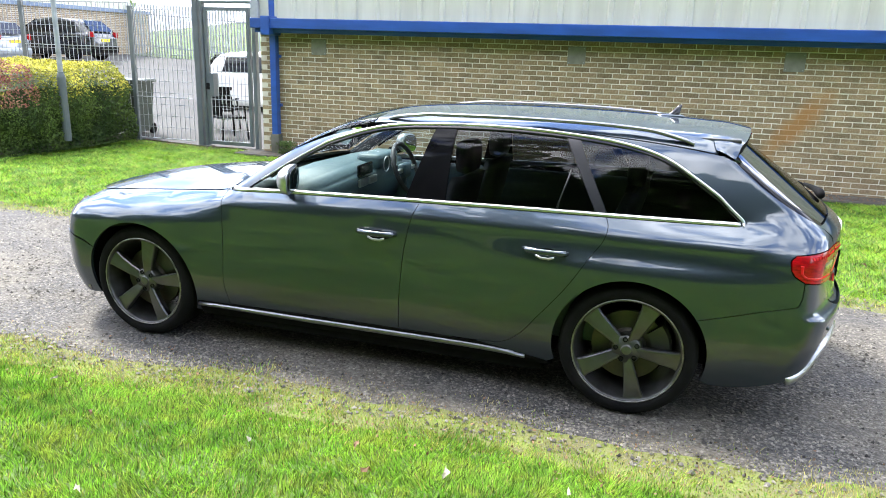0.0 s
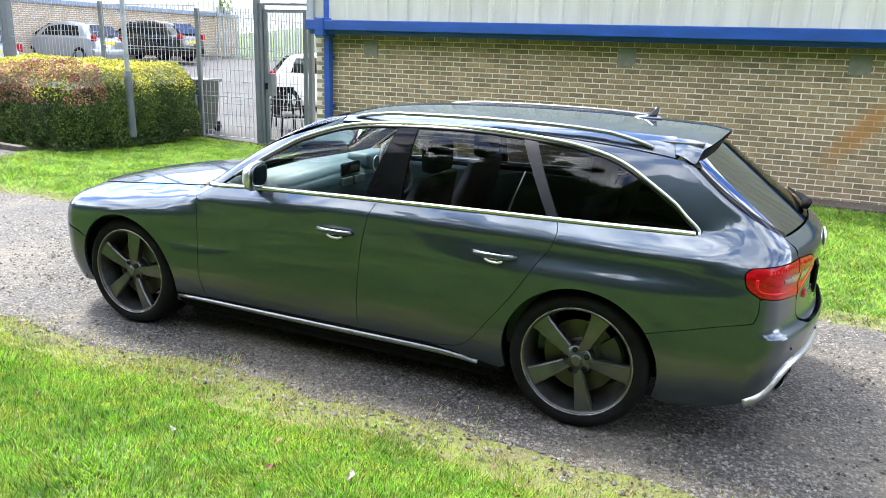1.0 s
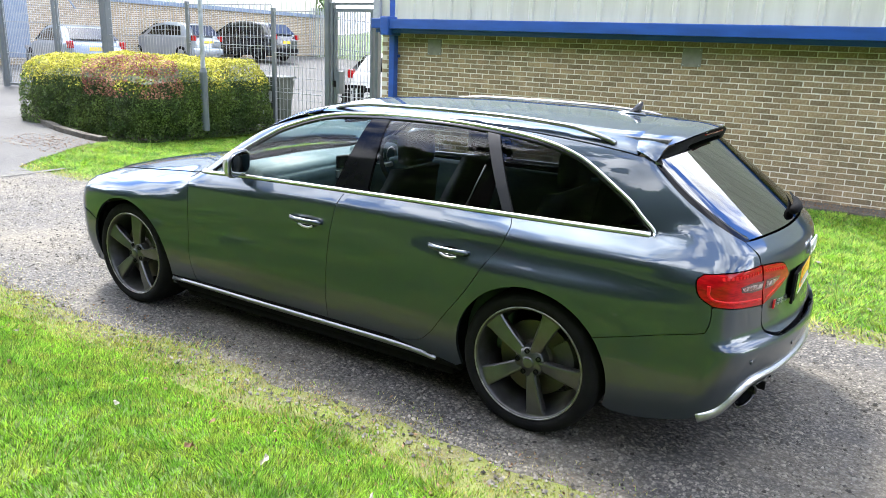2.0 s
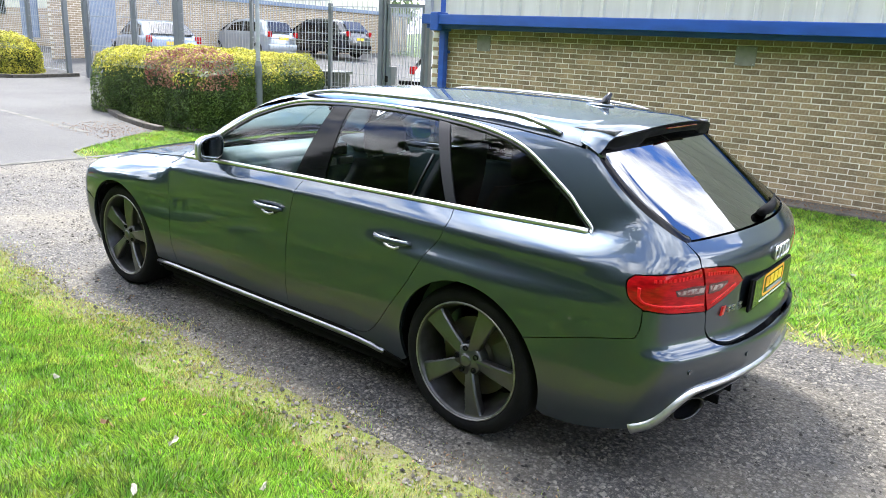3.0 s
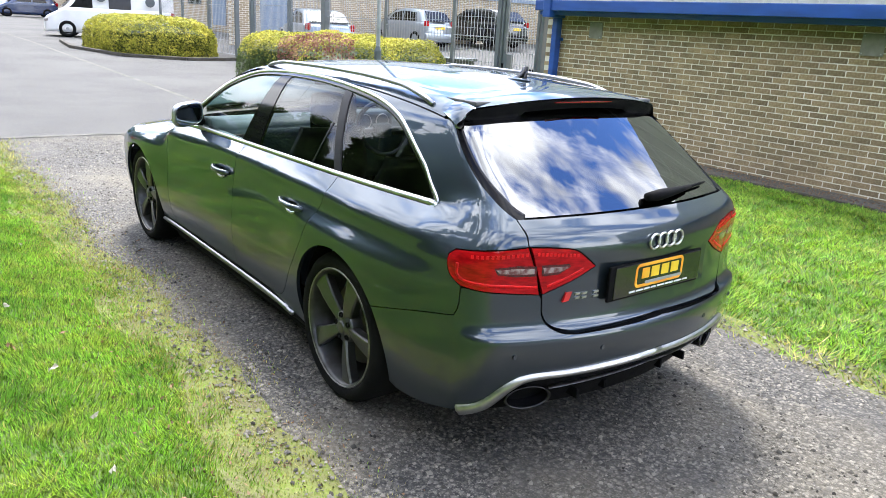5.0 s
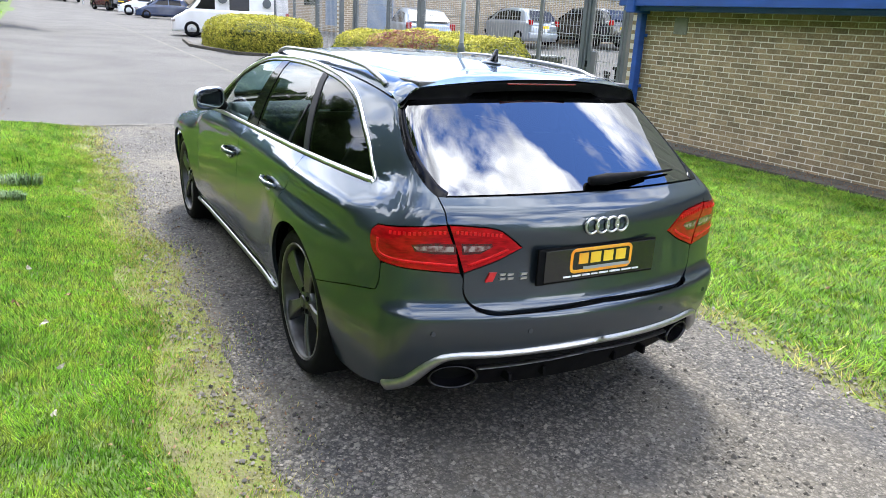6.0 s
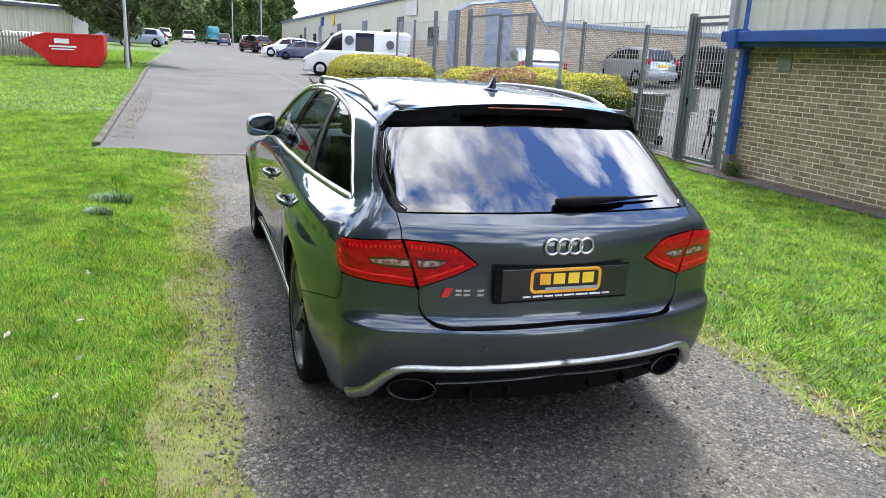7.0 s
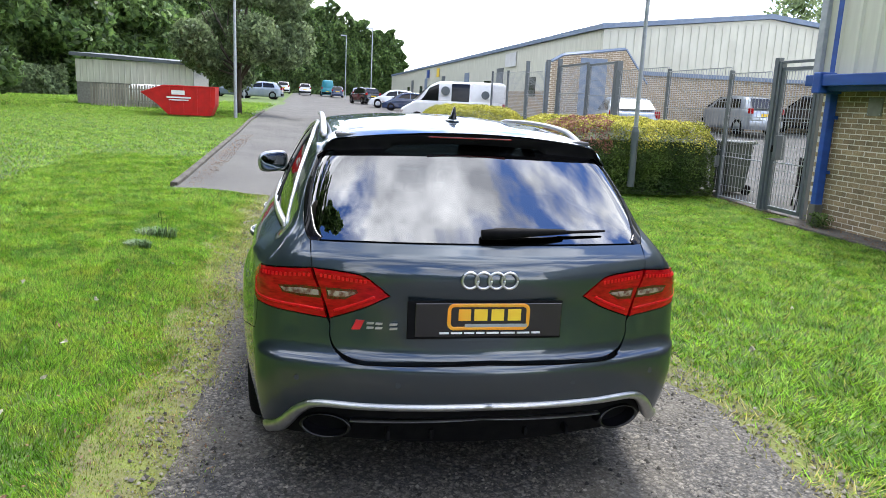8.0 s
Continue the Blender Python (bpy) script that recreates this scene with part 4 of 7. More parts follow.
ribbon("window_border", [(q[0] + 0.026, q[1] - 0.004) for q in rear_glass_edge], M_PILLAR, car, width=[0.03, 0.040, 0.040, 0.028], lift=-0.001, rise=0.0008, label="black printed border of the rear glass")
for nm, pl in (("tail_lamp", lamp_top_o + lamp_left[1:] + lamp_low_o[1:] + [(0.930, 0.80)]), ("boot_lamp", inner_top + inner_low[1:])):
    for lamp, s in zip(surface(nm, pl, M_RED_LENS, car, "red light cluster with a clear strip", gap=0.003, lift=0.003, step=0.02), (-1, 1)):
        if nm == "tail_lamp":
            strip, dots, glow = [(0.80, 0.828), (0.81, 0.815), (0.86, 0.810), (0.918, 0.810), (0.917, 0.830), (0.86, 0.832)], [(0.725 + 0.0145 * k, 0.868 + 0.0012 * k) for k in range(12)], spl((0.685, 0.84), (0.69, 0.795), (0.74, 0.776), (0.93, 0.758))
        else:
            strip, dots, glow = [(0.945, 0.832), (1.03, 0.832), (1.035, 0.826), (1.00, 0.812), (0.95, 0.810)], [(0.922 + 0.0135 * k, 0.882 - 0.0012 * k) for k in range(11)], spl((0.965, 0.758), (1.04, 0.790), (1.09, 0.818))
        mid_ = np.mean(strip, 0)
        surface("lamp_inner", [tuple(mid_ + (np.array(q) - mid_) * np.array([1.12, 1.9])) for q in strip], M_RED_INNER, lamp, "dark red inner bowl", lift=0.0042, sides=(s,), gap=0, step=0.02, depth=0.003)
        surface("reversing_lens", strip, M_LAMP_CLEAR, lamp, "clear reversing lens", lift=0.0055, sides=(s,), gap=0, step=0.02, depth=0.004)
        ribbon("light_guide", glow, M_RED_BRIGHT, lamp, width=0.010, lift=0.003, rise=0.0015, sides=(s,))
        for q in dots:
            surface("diode_lens", [(q[0], q[1] - 0.006), (q[0] + 0.0075, q[1] - 0.006), (q[0] + 0.0075, q[1] + 0.006), (q[0], q[1] + 0.006)], M_RED_BRIGHT, lamp, "", lift=0.005, sides=(s,), gap=0, step=0.02, depth=0.003)
trim_line = spl((0.715, 0.262), (0.79, 0.300), (0.868, 0.386), (0.93, 0.420), (1.07, 0.424), (1.25, 0.430), (UMID, 0.436))
bump_low = spl((0.70, 0.255), (0.60, 0.222), (0.50, 0.205), (0.385, 0.205))
surface("rear_bumper", seam[::-1] + lamp_low_o[1:] + [(0.953, 0.71)] + [(q[0], q[1] - 0.008) for q in tail_bottom[2:]] + [(q[0], q[1] + 0.008) for q in trim_line[::-1]] + bump_low
        + arc(0, WHEEL_R, ARCH, -18, a_seam), M_PAINT, car, step=0.017, keep_mid=UMID, joined=True)
ribbon("diffuser_trim", trim_line, M_SATIN, car, width=[0.045, 0.042, 0.034, 0.026, 0.024, 0.024, 0.024], lift=0.008, rise=0.008, label="satin aluminium diffuser strip", joined=True)


def diff_shape(v2, base, nrm):
    return base + nrm * (-0.02 - 0.05 * smooth_step(0.40, 0.22, v2[:, 1]))[:, None]


surface("diffuser", [(q[0], q[1] - 0.004) for q in trim_line[4:]] + [(UMID, 0.275), (1.1, 0.270), (0.95, 0.268), (0.84, 0.270), (0.79, 0.274)], M_BLACK, car, "black plastic diffuser", step=0.03, gap=0.0, keep_mid=UMID, shape=diff_shape, joined=True)
ribbon("diffuser_line", spl((1.02, 0.338), (1.2, 0.350), (UMID, 0.366)), M_SATIN, car, width=0.006, lift=-0.028, rise=0.004, joined=True)
for s in (-1, 1):
    bm = bmesh.new()
    lathe(bm, [(0.93, 0.10), (1.0, 0.0), (1.0, -0.012), (0.90, -0.012), (0.86, 0.0), (0.84, 0.16), (0.0, 0.16)], 40, axis="X")
    bmesh.ops.scale(bm, vec=(-0.7, 0.096, 0.046), verts=bm.verts)
    bmesh.ops.recalc_face_normals(bm, faces=bm.faces)
    bmesh.ops.transform(bm, verts=bm.verts, matrix=pose(0.872, s * 0.565, 0.318, 0, 0, s * 18))
    part("exhaust_tip", bm, M_GLOSS_BLACK, car, "black oval exhaust outlet", smooth=True)
    for dy in (0.18, 0.34):
        part("diffuser_fin", block(0.80, 0.925, s * dy - 0.007, s * dy + 0.007, 0.272, 0.31, 0.004), M_BLACK, car)
ribbon("bumper_line", spl((0.72, 0.492), (0.9, 0.505), (1.1, 0.512), (UMID, 0.515)), M_PAINT, car, width=0.012, lift=-0.006, rise=0.0055, joined=True)

# ---- the car: lining, wheels, fittings and cabin ----
surface("inner_lining", [(-3.45, 0.56), (-2.3, 0.80), (-2.25, 0.90), (0.5, 0.94), (0.85, 0.96), (UMID, 0.97), (UMID, 0.22), (0.8, 0.22), (0.41, 0.20)] + arc(0, WHEEL_R, 0.405, -18, 197) + [(-0.45, 0.19), (-2.4, 0.19)]
        + arc(FRONT_AXLE, WHEEL_R, 0.405, -20, 200) + [(-3.45, 0.22)], M_BLACK, car, "black inner structure", step=0.07, gap=0.0, lift=-0.04, depth=0.0)
part("underbody", block(-3.45, 0.74, -0.60, 0.60, 0.21, 0.34, 0.03), M_BLACK, car, "black underbody")
# Added block between the axles; keeps far-side light from the ground under the sills.
part("floor_pan", block(-2.40, -0.42, -0.80, 0.80, 0.125, 0.30, 0.03), M_BLACK, car, "black block added to shut out light under the car")
part("boot_floor", block(0.02, 0.80, -0.60, 0.60, 0.34, 0.72, 0.03), M_BLACK, car)
part("engine_bay", block(-3.50, -2.25, -0.50, 0.50, 0.25, 0.62, 0.05), M_BLACK, car)
for ax in (FRONT_AXLE, 0.0):
    for s in (-1, 1):
        bm = bmesh.new()
        lathe(bm, [(0.0, 0.0), (0.395, 0.0), (0.395, 0.36)], 40)
        bmesh.ops.scale(bm, vec=(1, s, 1), verts=bm.verts)
        bmesh.ops.translate(bm, vec=(ax, s * 0.47, WHEEL_R + 0.01), verts=bm.verts)
        bmesh.ops.bisect_plane(bm, geom=bm.verts[:] + bm.edges[:] + bm.faces[:], plane_co=(0, 0, 0.215), plane_no=(0, 0, 1), clear_inner=True)
        part("wheel_arch_liner", bm, M_BLACK, car)


for s in (-1, 1):
    part("splash_guard", block(-3.36, -3.225, min(s * 0.50, s * 0.765), max(s * 0.50, s * 0.765), 0.22, 0.60, 0.02), M_BLACK, car)


def spoke_mesh():
    """One broad twisted blade from the hub to the rim; outwards is -y."""
    bm = bmesh.new()
    rings = []
    for k in range(13):
        t = k / 12
        r = 0.046 + (0.261 - 0.046) * t
        flare = 0.012 * smooth_step(0.86, 1.0, t)
        lead = 0.0235 + 0.026 * t + float(flare)
        trail = -(0.0235 + 0.023 * t + float(flare))
        sweep = 0.006 * t
        face = 0.014 * (1 - t) ** 2 - 0.004 * math.sin(math.pi * t) + 0.002 * t - 0.006 * float(smooth_step(0.9, 1.0, t))
        prof = [(lead, face + 0.010), (lead - 0.005, face + 0.001), (lead - 0.013, face), (trail + 0.006, face + 0.011), (trail, face + 0.018), (trail + 0.006, face + 0.055), (lead - 0.006, face + 0.05)]
        rings.append([bm.verts.new((r, b, a + sweep)) for a, b in prof])
    for a, b in zip(rings, rings[1:]):
        for i in range(7):
            bm.faces.new((a[i], a[(i + 1) % 7], b[(i + 1) % 7], b[i]))
    bm.faces.new(rings[0])
    bm.faces.new(rings[-1])
    bmesh.ops.recalc_face_normals(bm, faces=bm.faces)
    return bm


M_BARREL = material("dark_rim_barrel", (0.085, 0.085, 0.085), 0.4, metal=0.7, spots=(0.05, 0.048, 0.045), scale=14)


def make_wheel(ax, s, turn):
    tyre_prof = [(0.262, -0.002), (0.270, -0.012), (0.290, -0.020), (0.312, -0.016), (0.326, -0.002), (0.3345, 0.020), (0.336, 0.06), (0.3365, 0.13), (0.336, 0.20), (0.326, 0.255), (0.30, 0.265), (0.265, 0.25)]
    bm = bmesh.new()
    lathe(bm, tyre_prof, 72)
    tyre = part("wheel", bm, M_RUBBER, car, "wide low-profile tyre on a five-blade grey alloy wheel", smooth=True)
    tyre.matrix_local = pose(ax, s * 0.868, WHEEL_R - 0.001) @ Matrix.Diagonal((1, -s, 1, 1)) @ pose(0, 0, 0, 0, 0, 0)
    bm = bmesh.new()
    lathe(bm, [(0.266, 0.004), (0.268, -0.006), (0.262, -0.012), (0.255, -0.008), (0.250, 0.006), (0.246, 0.03), (0.236, 0.06), (0.228, 0.10), (0.226, 0.24)], 72)
    part("rim", bm, M_BARREL, tyre, "dark grey rim barrel", smooth=True)
    bm = bmesh.new()
    lathe(bm, [(0.2685, -0.0055), (0.2685, -0.0085), (0.2655, -0.0140), (0.2615, -0.0138), (0.2600, -0.0105)], 72)
    part("rim_lip", bm, M_LIP, tyre, "bright scuffed rim lip", smooth=True)
    first = spoke_mesh()
    me = bpy.data.meshes.new("spoke")
    first.to_mesh(me)
    first.free()
    me.materials.append(M_ALLOY)
    for k in range(5):
        ob = new("spoke", me)
        ob.parent = tyre
        ob.matrix_local = pose(0, 0.0, 0, 0, -(turn + 72 * k), 0)
    bm = bmesh.new()
    lathe(bm, [(0.0, 0.006), (0.024, 0.006), (0.030, 0.010), (0.036, 0.014), (0.068, 0.018), (0.074, 0.03), (0.074, 0.08)], 40)
    part("hub", bm, M_ALLOY, tyre, smooth=True)
    bm = bmesh.new()
    lathe(bm, [(0.0, 0.001), (0.020, 0.001), (0.0265, 0.003), (0.0285, 0.008)], 32)
    part("hub_cap", bm, M_ALLOY, tyre, "grey hub cap", smooth=True)
    for k in range(5):
        a = radians(turn + 36 + 72 * k)
        bm = bmesh.new()
        lathe(bm, [(0.0, 0.022), (0.007, 0.022), (0.009, 0.010), (0.0115, 0.008), (0.0125, 0.024)], 16)
        o = part("wheel_bolt", bm, M_BLACK, tyre, smooth=True)
        o.location = (0.054 * math.cos(a), 0, 0.054 * math.sin(a))
    bm = bmesh.new()
    lathe(bm, [(0.075, 0.075), (0.09, 0.088), (0.178, 0.088), (0.178, 0.118), (0.08, 0.118)], 48)
    part("brake_disc", bm, M_DISC, tyre, "worn cast-iron brake disc")
    bm = bmesh.new()
    a0, a1 = (25, 95) if ax < -1 else (-20, 40)
    rings = []
    for a in np.linspace(a0, a1, 9):
        c, n_ = math.cos(radians(a)), math.sin(radians(a))
        rings.append([bm.verts.new((r * c, y, r * n_)) for r, y in ((0.115, 0.068), (0.20, 0.062), (0.212, 0.078), (0.212, 0.14), (0.115, 0.14))])
    for p_, q_ in zip(rings, rings[1:]):
        for i in range(5):
            bm.faces.new((p_[i], p_[(i + 1) % 5], q_[(i + 1) % 5], q_[i]))
    bm.faces.new(rings[0])
    bm.faces.new(rings[-1])
    bmesh.ops.recalc_face_normals(bm, faces=bm.faces)
    part("brake_caliper", bm, M_CALIPER, tyre, "dark brake caliper")


for ax, turn in ((FRONT_AXLE, 78), (0.0, 65)):
    for s in (-1, 1):
        make_wheel(ax, s, turn)

# door handles
for hx, hz in ((-1.315, 0.797), (-0.425, 0.801)):
    for s in (-1, 1):
        base = on_side([hx], [hz])[0]
        yo = s * (base[1] + 0.0)
        # Flat black disc on the skin, drawn as the shade in the handle hollow.
        bm = bmesh.new()
        lathe(bm, [(0.0, 0.0), (1.0, 0.0)], 24)
        bmesh.ops.scale(bm, vec=(0.062, 1, 0.030), verts=bm.verts)
        bmesh.ops.translate(bm, vec=(hx + 0.01, yo + s * 0.002, hz - 0.018), verts=bm.verts)
        cup = part("handle_recess", bm, M_BLACK, car)
        bm = bmesh.new()
        tube(bm, [(hx - 0.108, yo + s * 0.004, hz + 0.002), (hx - 0.09, yo + s * 0.022, hz + 0.001), (hx - 0.04, yo + s * 0.036, hz), (hx + 0.04, yo + s * 0.036, hz - 0.001), (hx + 0.09, yo + s * 0.022, hz - 0.003), (hx + 0.108, yo + s * 0.004, hz - 0.004)],
             [0.010, 0.013, 0.014, 0.014, 0.013, 0.010], n=10, flat=1.0)
        part("door_handle", bm, M_PAINT, car, smooth=True)
        bm = bmesh.new()
        tube(bm, [(hx - 0.10, yo + s * 0.020, hz + 0.012), (hx - 0.04, yo + s * 0.043, hz + 0.011), (hx + 0.04, yo + s * 0.043, hz + 0.010), (hx + 0.10, yo + s * 0.020, hz + 0.008)], 0.0032, n=8)
        part("handle_strip", bm, M_CHROME, car, "bright handle strip", smooth=True)
        # Bright tube modelled for the white reflection below the handle.
        bm = bmesh.new()
        tube(bm, [(hx - 0.046, yo + s * 0.010, hz - 0.026), (hx - 0.02, yo + s * 0.014, hz - 0.037), (hx + 0.02, yo + s * 0.014, hz - 0.039), (hx + 0.046, yo + s * 0.010, hz - 0.030)], 0.0065, n=8)
        part("handle_lower_edge", bm, M_SATIN, car, smooth=True)

# mirrors
for s in (-1, 1):
    bm = bmesh.new()
    bmesh.ops.create_uvsphere(bm, u_segments=28, v_segments=18, radius=1)
    for v in bm.verts:
        x, y, z = v.co
        sq = (abs(y) ** 3.2 + abs(z) ** 3.2) ** (1 / 3.2)
        rr = math.hypot(y, z)
        k = rr / sq if sq > 1e-6 else 1
        y, z = y * k, z * k
        x = x * 0.082 if x < 0 else x * 0.012
        v.co = (x - 1.795 + 0.05 * y * 0.35, s * (0.888 + 0.098 * y), 1.038 + 0.072 * z - 0.010 * y)
    housing = part("door_mirror", bm, M_SATIN, car, "bright aluminium door mirror housing", smooth=True)
    bm = bmesh.new()
    bmesh.ops.create_uvsphere(bm, u_segments=28, v_segments=12, radius=1)
    for v in bm.verts:
        x, y, z = v.co
        sq = (abs(y) ** 3.2 + abs(z) ** 3.2) ** (1 / 3.2)
        rr = math.hypot(y, z)
        k = rr / sq if sq > 1e-6 else 1
        v.co = (x * 0.004 - 1.780 + 0.0175 * y * k, s * (0.886 + 0.086 * y * k), 1.038 + 0.062 * z * k - 0.010 * y)
    part("mirror_glass", bm, material("mirror_silver", (0.30, 0.33, 0.36), 0.03, metal=1.0) if s < 0 else bpy.data.materials["mirror_silver"], housing, "dark reflecting mirror glass", smooth=True)
    bm = bmesh.new()
    tube(bm, [(-1.90, s * 0.775, 0.985), (-1.87, s * 0.81, 0.985), (-1.84, s * 0.86, 0.992)], [0.030, 0.026, 0.022], n=10)
    part("mirror_arm", bm, M_BLACK, housing, "black mirror arm", smooth=True)

# roof rails
for s in (-1, 1):
    xs_r = np.linspace(-1.37, 0.205, 44)
    foot = on_top(xs_r, np.interp(xs_r, [-1.37, -1.2, 0.205], [0.555, 0.575, 0.575]))
    lift = 0.036 * np.minimum(1, np.minimum((xs_r + 1.37) / 0.22, (0.205 - xs_r) / 0.20)) ** 0.7
    bm = bmesh.new()
    tube(bm, [(p[0], s * p[1], p[2] + h - 0.002) for p, h in zip(foot, lift)], [0.014] * 44, n=10, flat=0.75)
    part("roof_rail", bm, M_RAIL, car, "satin aluminium roof rail", smooth=True)
    bm = bmesh.new()
    tube(bm, [(p[0], s * p[1], p[2] - 0.003) for p in on_top(np.linspace(-1.40, 0.32, 40), np.full(40, 0.600))], 0.0018, n=6)
    part("roof_seam", bm, M_BLACK, car)

# tailgate spoiler
an = np.linspace(-0.605, 0.605, 61)


def spoiler_back(a):
    return 0.490 - 0.20 * a * a - 0.9 * np.clip(np.abs(a) - 0.45, 0, None) ** 2


sp_rows = []
for a in an:
    xb = float(spoiler_back(a))
    zt = float(on_top([0.29], [abs(a) if abs(a) < 0.585 else 0.585])[0, 2])
    edge = max(0.0, (abs(a) - 0.52) / 0.085)
    x0 = 0.29 + 0.02 * edge
    zb = 1.372 - 0.14 * a * a - 0.030 * edge ** 2
    tip = float(smooth_step(0.55, 0.605, abs(a)))
    zb += (float(on_top([xb], [min(abs(a), 0.60)])[0, 2]) + 0.003 - zb) * tip
    mid = [(x0 + (xb - x0) * t, a, zt + (zb - zt) * t + 0.006 * math.sin(math.pi * t)) for t in np.linspace(0, 1, 9)]
    low = 0.046 + 0.022 * float(smooth_step(0.30, 0.34, abs(a)))
    low += (0.010 - low) * float(smooth_step(0.50, 0.605, abs(a)))
    under = [(xb + 0.002, a, zb - 0.006), (xb - 0.006, a, zb - low * 0.55), (xb - 0.02, a, zb - low), (max(x0, float(c_rear(zb - low)) - 0.30 * a * a - 0.012), a, zb - low)]
    sp_rows.append((mid, under))
for nm, idx, mt, lb in (("spoiler", 0, M_PAINT, "painted tailgate spoiler"), ("spoiler_underside", 1, M_BLACK, "black spoiler underside")):
    bm = bmesh.new()
    vs = [[bm.verts.new(p) for p in row[idx]] for row in sp_rows]
    for p_, q_ in zip(vs, vs[1:]):
        for i in range(len(p_) - 1):
            bm.faces.new((p_[i], p_[i + 1], q_[i + 1], q_[i]))
    bmesh.ops.recalc_face_normals(bm, faces=bm.faces)
    part(nm, bm, mt, car, lb, smooth=True)
for k, rows_ in ((0, sp_rows[0]), (1, sp_rows[-1])):
    bm = bmesh.new()
    bm.faces.new([bm.verts.new(p) for p in rows_[0] + rows_[1]])
    part("spoiler_end", bm, M_PAINT, car)
part("brake_lamp", block(0.471, 0.4925, -0.17, 0.17, 1.350, 1.356, 0.002), M_RED_DARK, car, "slim red high brake lamp")

# aerial, wiper, plate, badges
bm = bmesh.new()
fin_rows = []
for t in np.linspace(0, 1, 10):
    hgt = 0.012 + 0.056 * smooth_step(0.35, 0.95, t) * (1.0 if t < 0.96 else 0.9)
    w = 0.024 * math.sin(math.pi * min(0.98, 0.08 + t * 0.72)) + 0.002
    x = 0.02 + 0.10 * t
    z = float(on_top([x], [0.0])[0, 2])
    fin_rows.append([bm.verts.new(q) for q in ((x, -w, z - 0.004), (x, -w * 0.75, z + 0.010), (x + 0.012 * t, -0.003, z + float(hgt)), (x + 0.012 * t, 0.003, z + float(hgt)), (x, w * 0.75, z + 0.010), (x, w, z - 0.004))])
for p_, q_ in zip(fin_rows, fin_rows[1:]):
    for i in range(5):
        bm.faces.new((p_[i], p_[i + 1], q_[i + 1], q_[i]))
bm.faces.new(fin_rows[0])
bm.faces.new(fin_rows[-1])
bmesh.ops.recalc_face_normals(bm, faces=bm.faces)
base_bm = bmesh.new()
bmesh.ops.create_uvsphere(base_bm, u_segments=20, v_segments=10, radius=1)
bmesh.ops.transform(base_bm, verts=base_bm.verts, matrix=Matrix.Translation((0.075, 0, float(on_top([0.075], [0.0])[0, 2]))) @ Matrix.Diagonal((0.078, 0.030, 0.013, 1)))
part("aerial_base", base_bm, M_PAINT, car, "painted aerial base", smooth=True)
part("roof_aerial", bm, M_GLOSS_BLACK, car, "small black shark-fin aerial", smooth=True)
bm = bmesh.new()
wp = [on_side([unroll(0.86, a)], [z])[0] for a, z in ((0.03, 1.024), (0.05, 1.030), (0.12, 1.032), (0.22, 1.033), (0.30, 1.032))]
tube(bm, [(p[0] + h, p[1] if i else -0.025, p[2] + 0.010) for i, (p, h) in enumerate(zip(wp, (0.016, 0.030, 0.030, 0.024, 0.016)))], [0.020, 0.026, 0.021, 0.015, 0.011], n=10, flat=0.85)
part("wiper_arm", bm, M_BLACK, car, "black plastic rear wiper arm", smooth=True)
bm = bmesh.new()
tube(bm, [(p[0] + 0.012, p[1], p[2] + 0.008) for p in [on_side([unroll(0.86, a)], [1.032])[0] for a in (0.28, 0.34, 0.42, 0.49)]], [0.008, 0.006, 0.006, 0.004], n=6)
part("wiper_blade", bm, M_BLACK, car, smooth=True)
plate_x = 0.962
part("number_plate", block(plate_x, plate_x + 0.012, -0.265, 0.265, 0.683, 0.806, 0.003), M_PLATE, car, "black show plate with an orange printed panel")
part("plate_holder", block(plate_x - 0.004, plate_x + 0.007, -0.292, 0.268, 0.674, 0.812, 0.003), M_BLACK, car)
px = plate_x + 0.0125


def round_frame(y0, y1, z0, z1, w, x, mat, name):
    bm = bmesh.new()
    pts = []
    r = 0.018
    for cy, cz, a0 in ((y1 - r, z1 - r, 0), (y0 + r, z1 - r, 90), (y0 + r, z0 + r, 180), (y1 - r, z0 + r, 270)):
        pts += [(x, cy + r * math.cos(radians(a0 + a)), cz + r * math.sin(radians(a0 + a))) for a in range(0, 91, 15)]
    tube(bm, pts + [pts[0]], w, n=6, flat=1.0, up=(1, 0, 0))
    bmesh.ops.scale(bm, vec=(0.25, 1, 1), space=Matrix.Translation((-x, 0, 0)), verts=bm.verts)
    part(name, bm, mat, car)


round_frame(-0.145, 0.140, 0.714, 0.798, 0.0065, px, M_ORANGE, "plate_frame")
for y0, y1, mt in ((-0.112, -0.068, M_ORANGE), (-0.056, -0.008, M_YELLOWP), (0.006, 0.052, M_YELLOWP), (0.066, 0.114, M_YELLOWP)):
    part("plate_bar", block(px - 0.001, px + 0.0015, y0, y1, 0.742, 0.784, 0.0007), mt, car)
part("plate_bar", block(px - 0.001, px + 0.0018, -0.088, 0.138, 0.719, 0.730), M_GALV, car, "grey printed bar")
wy = -0.178
for k, w in enumerate((0.034, 0.040, 0.036, 0.030, 0.044, 0.052, 0.046, 0.032)):
    part("plate_bar", block(px - 0.001, px + 0.0015, wy, wy + w, 0.694, 0.7005), M_WHITE_PAINT, car, "white printed bar")
    wy += w + 0.0075
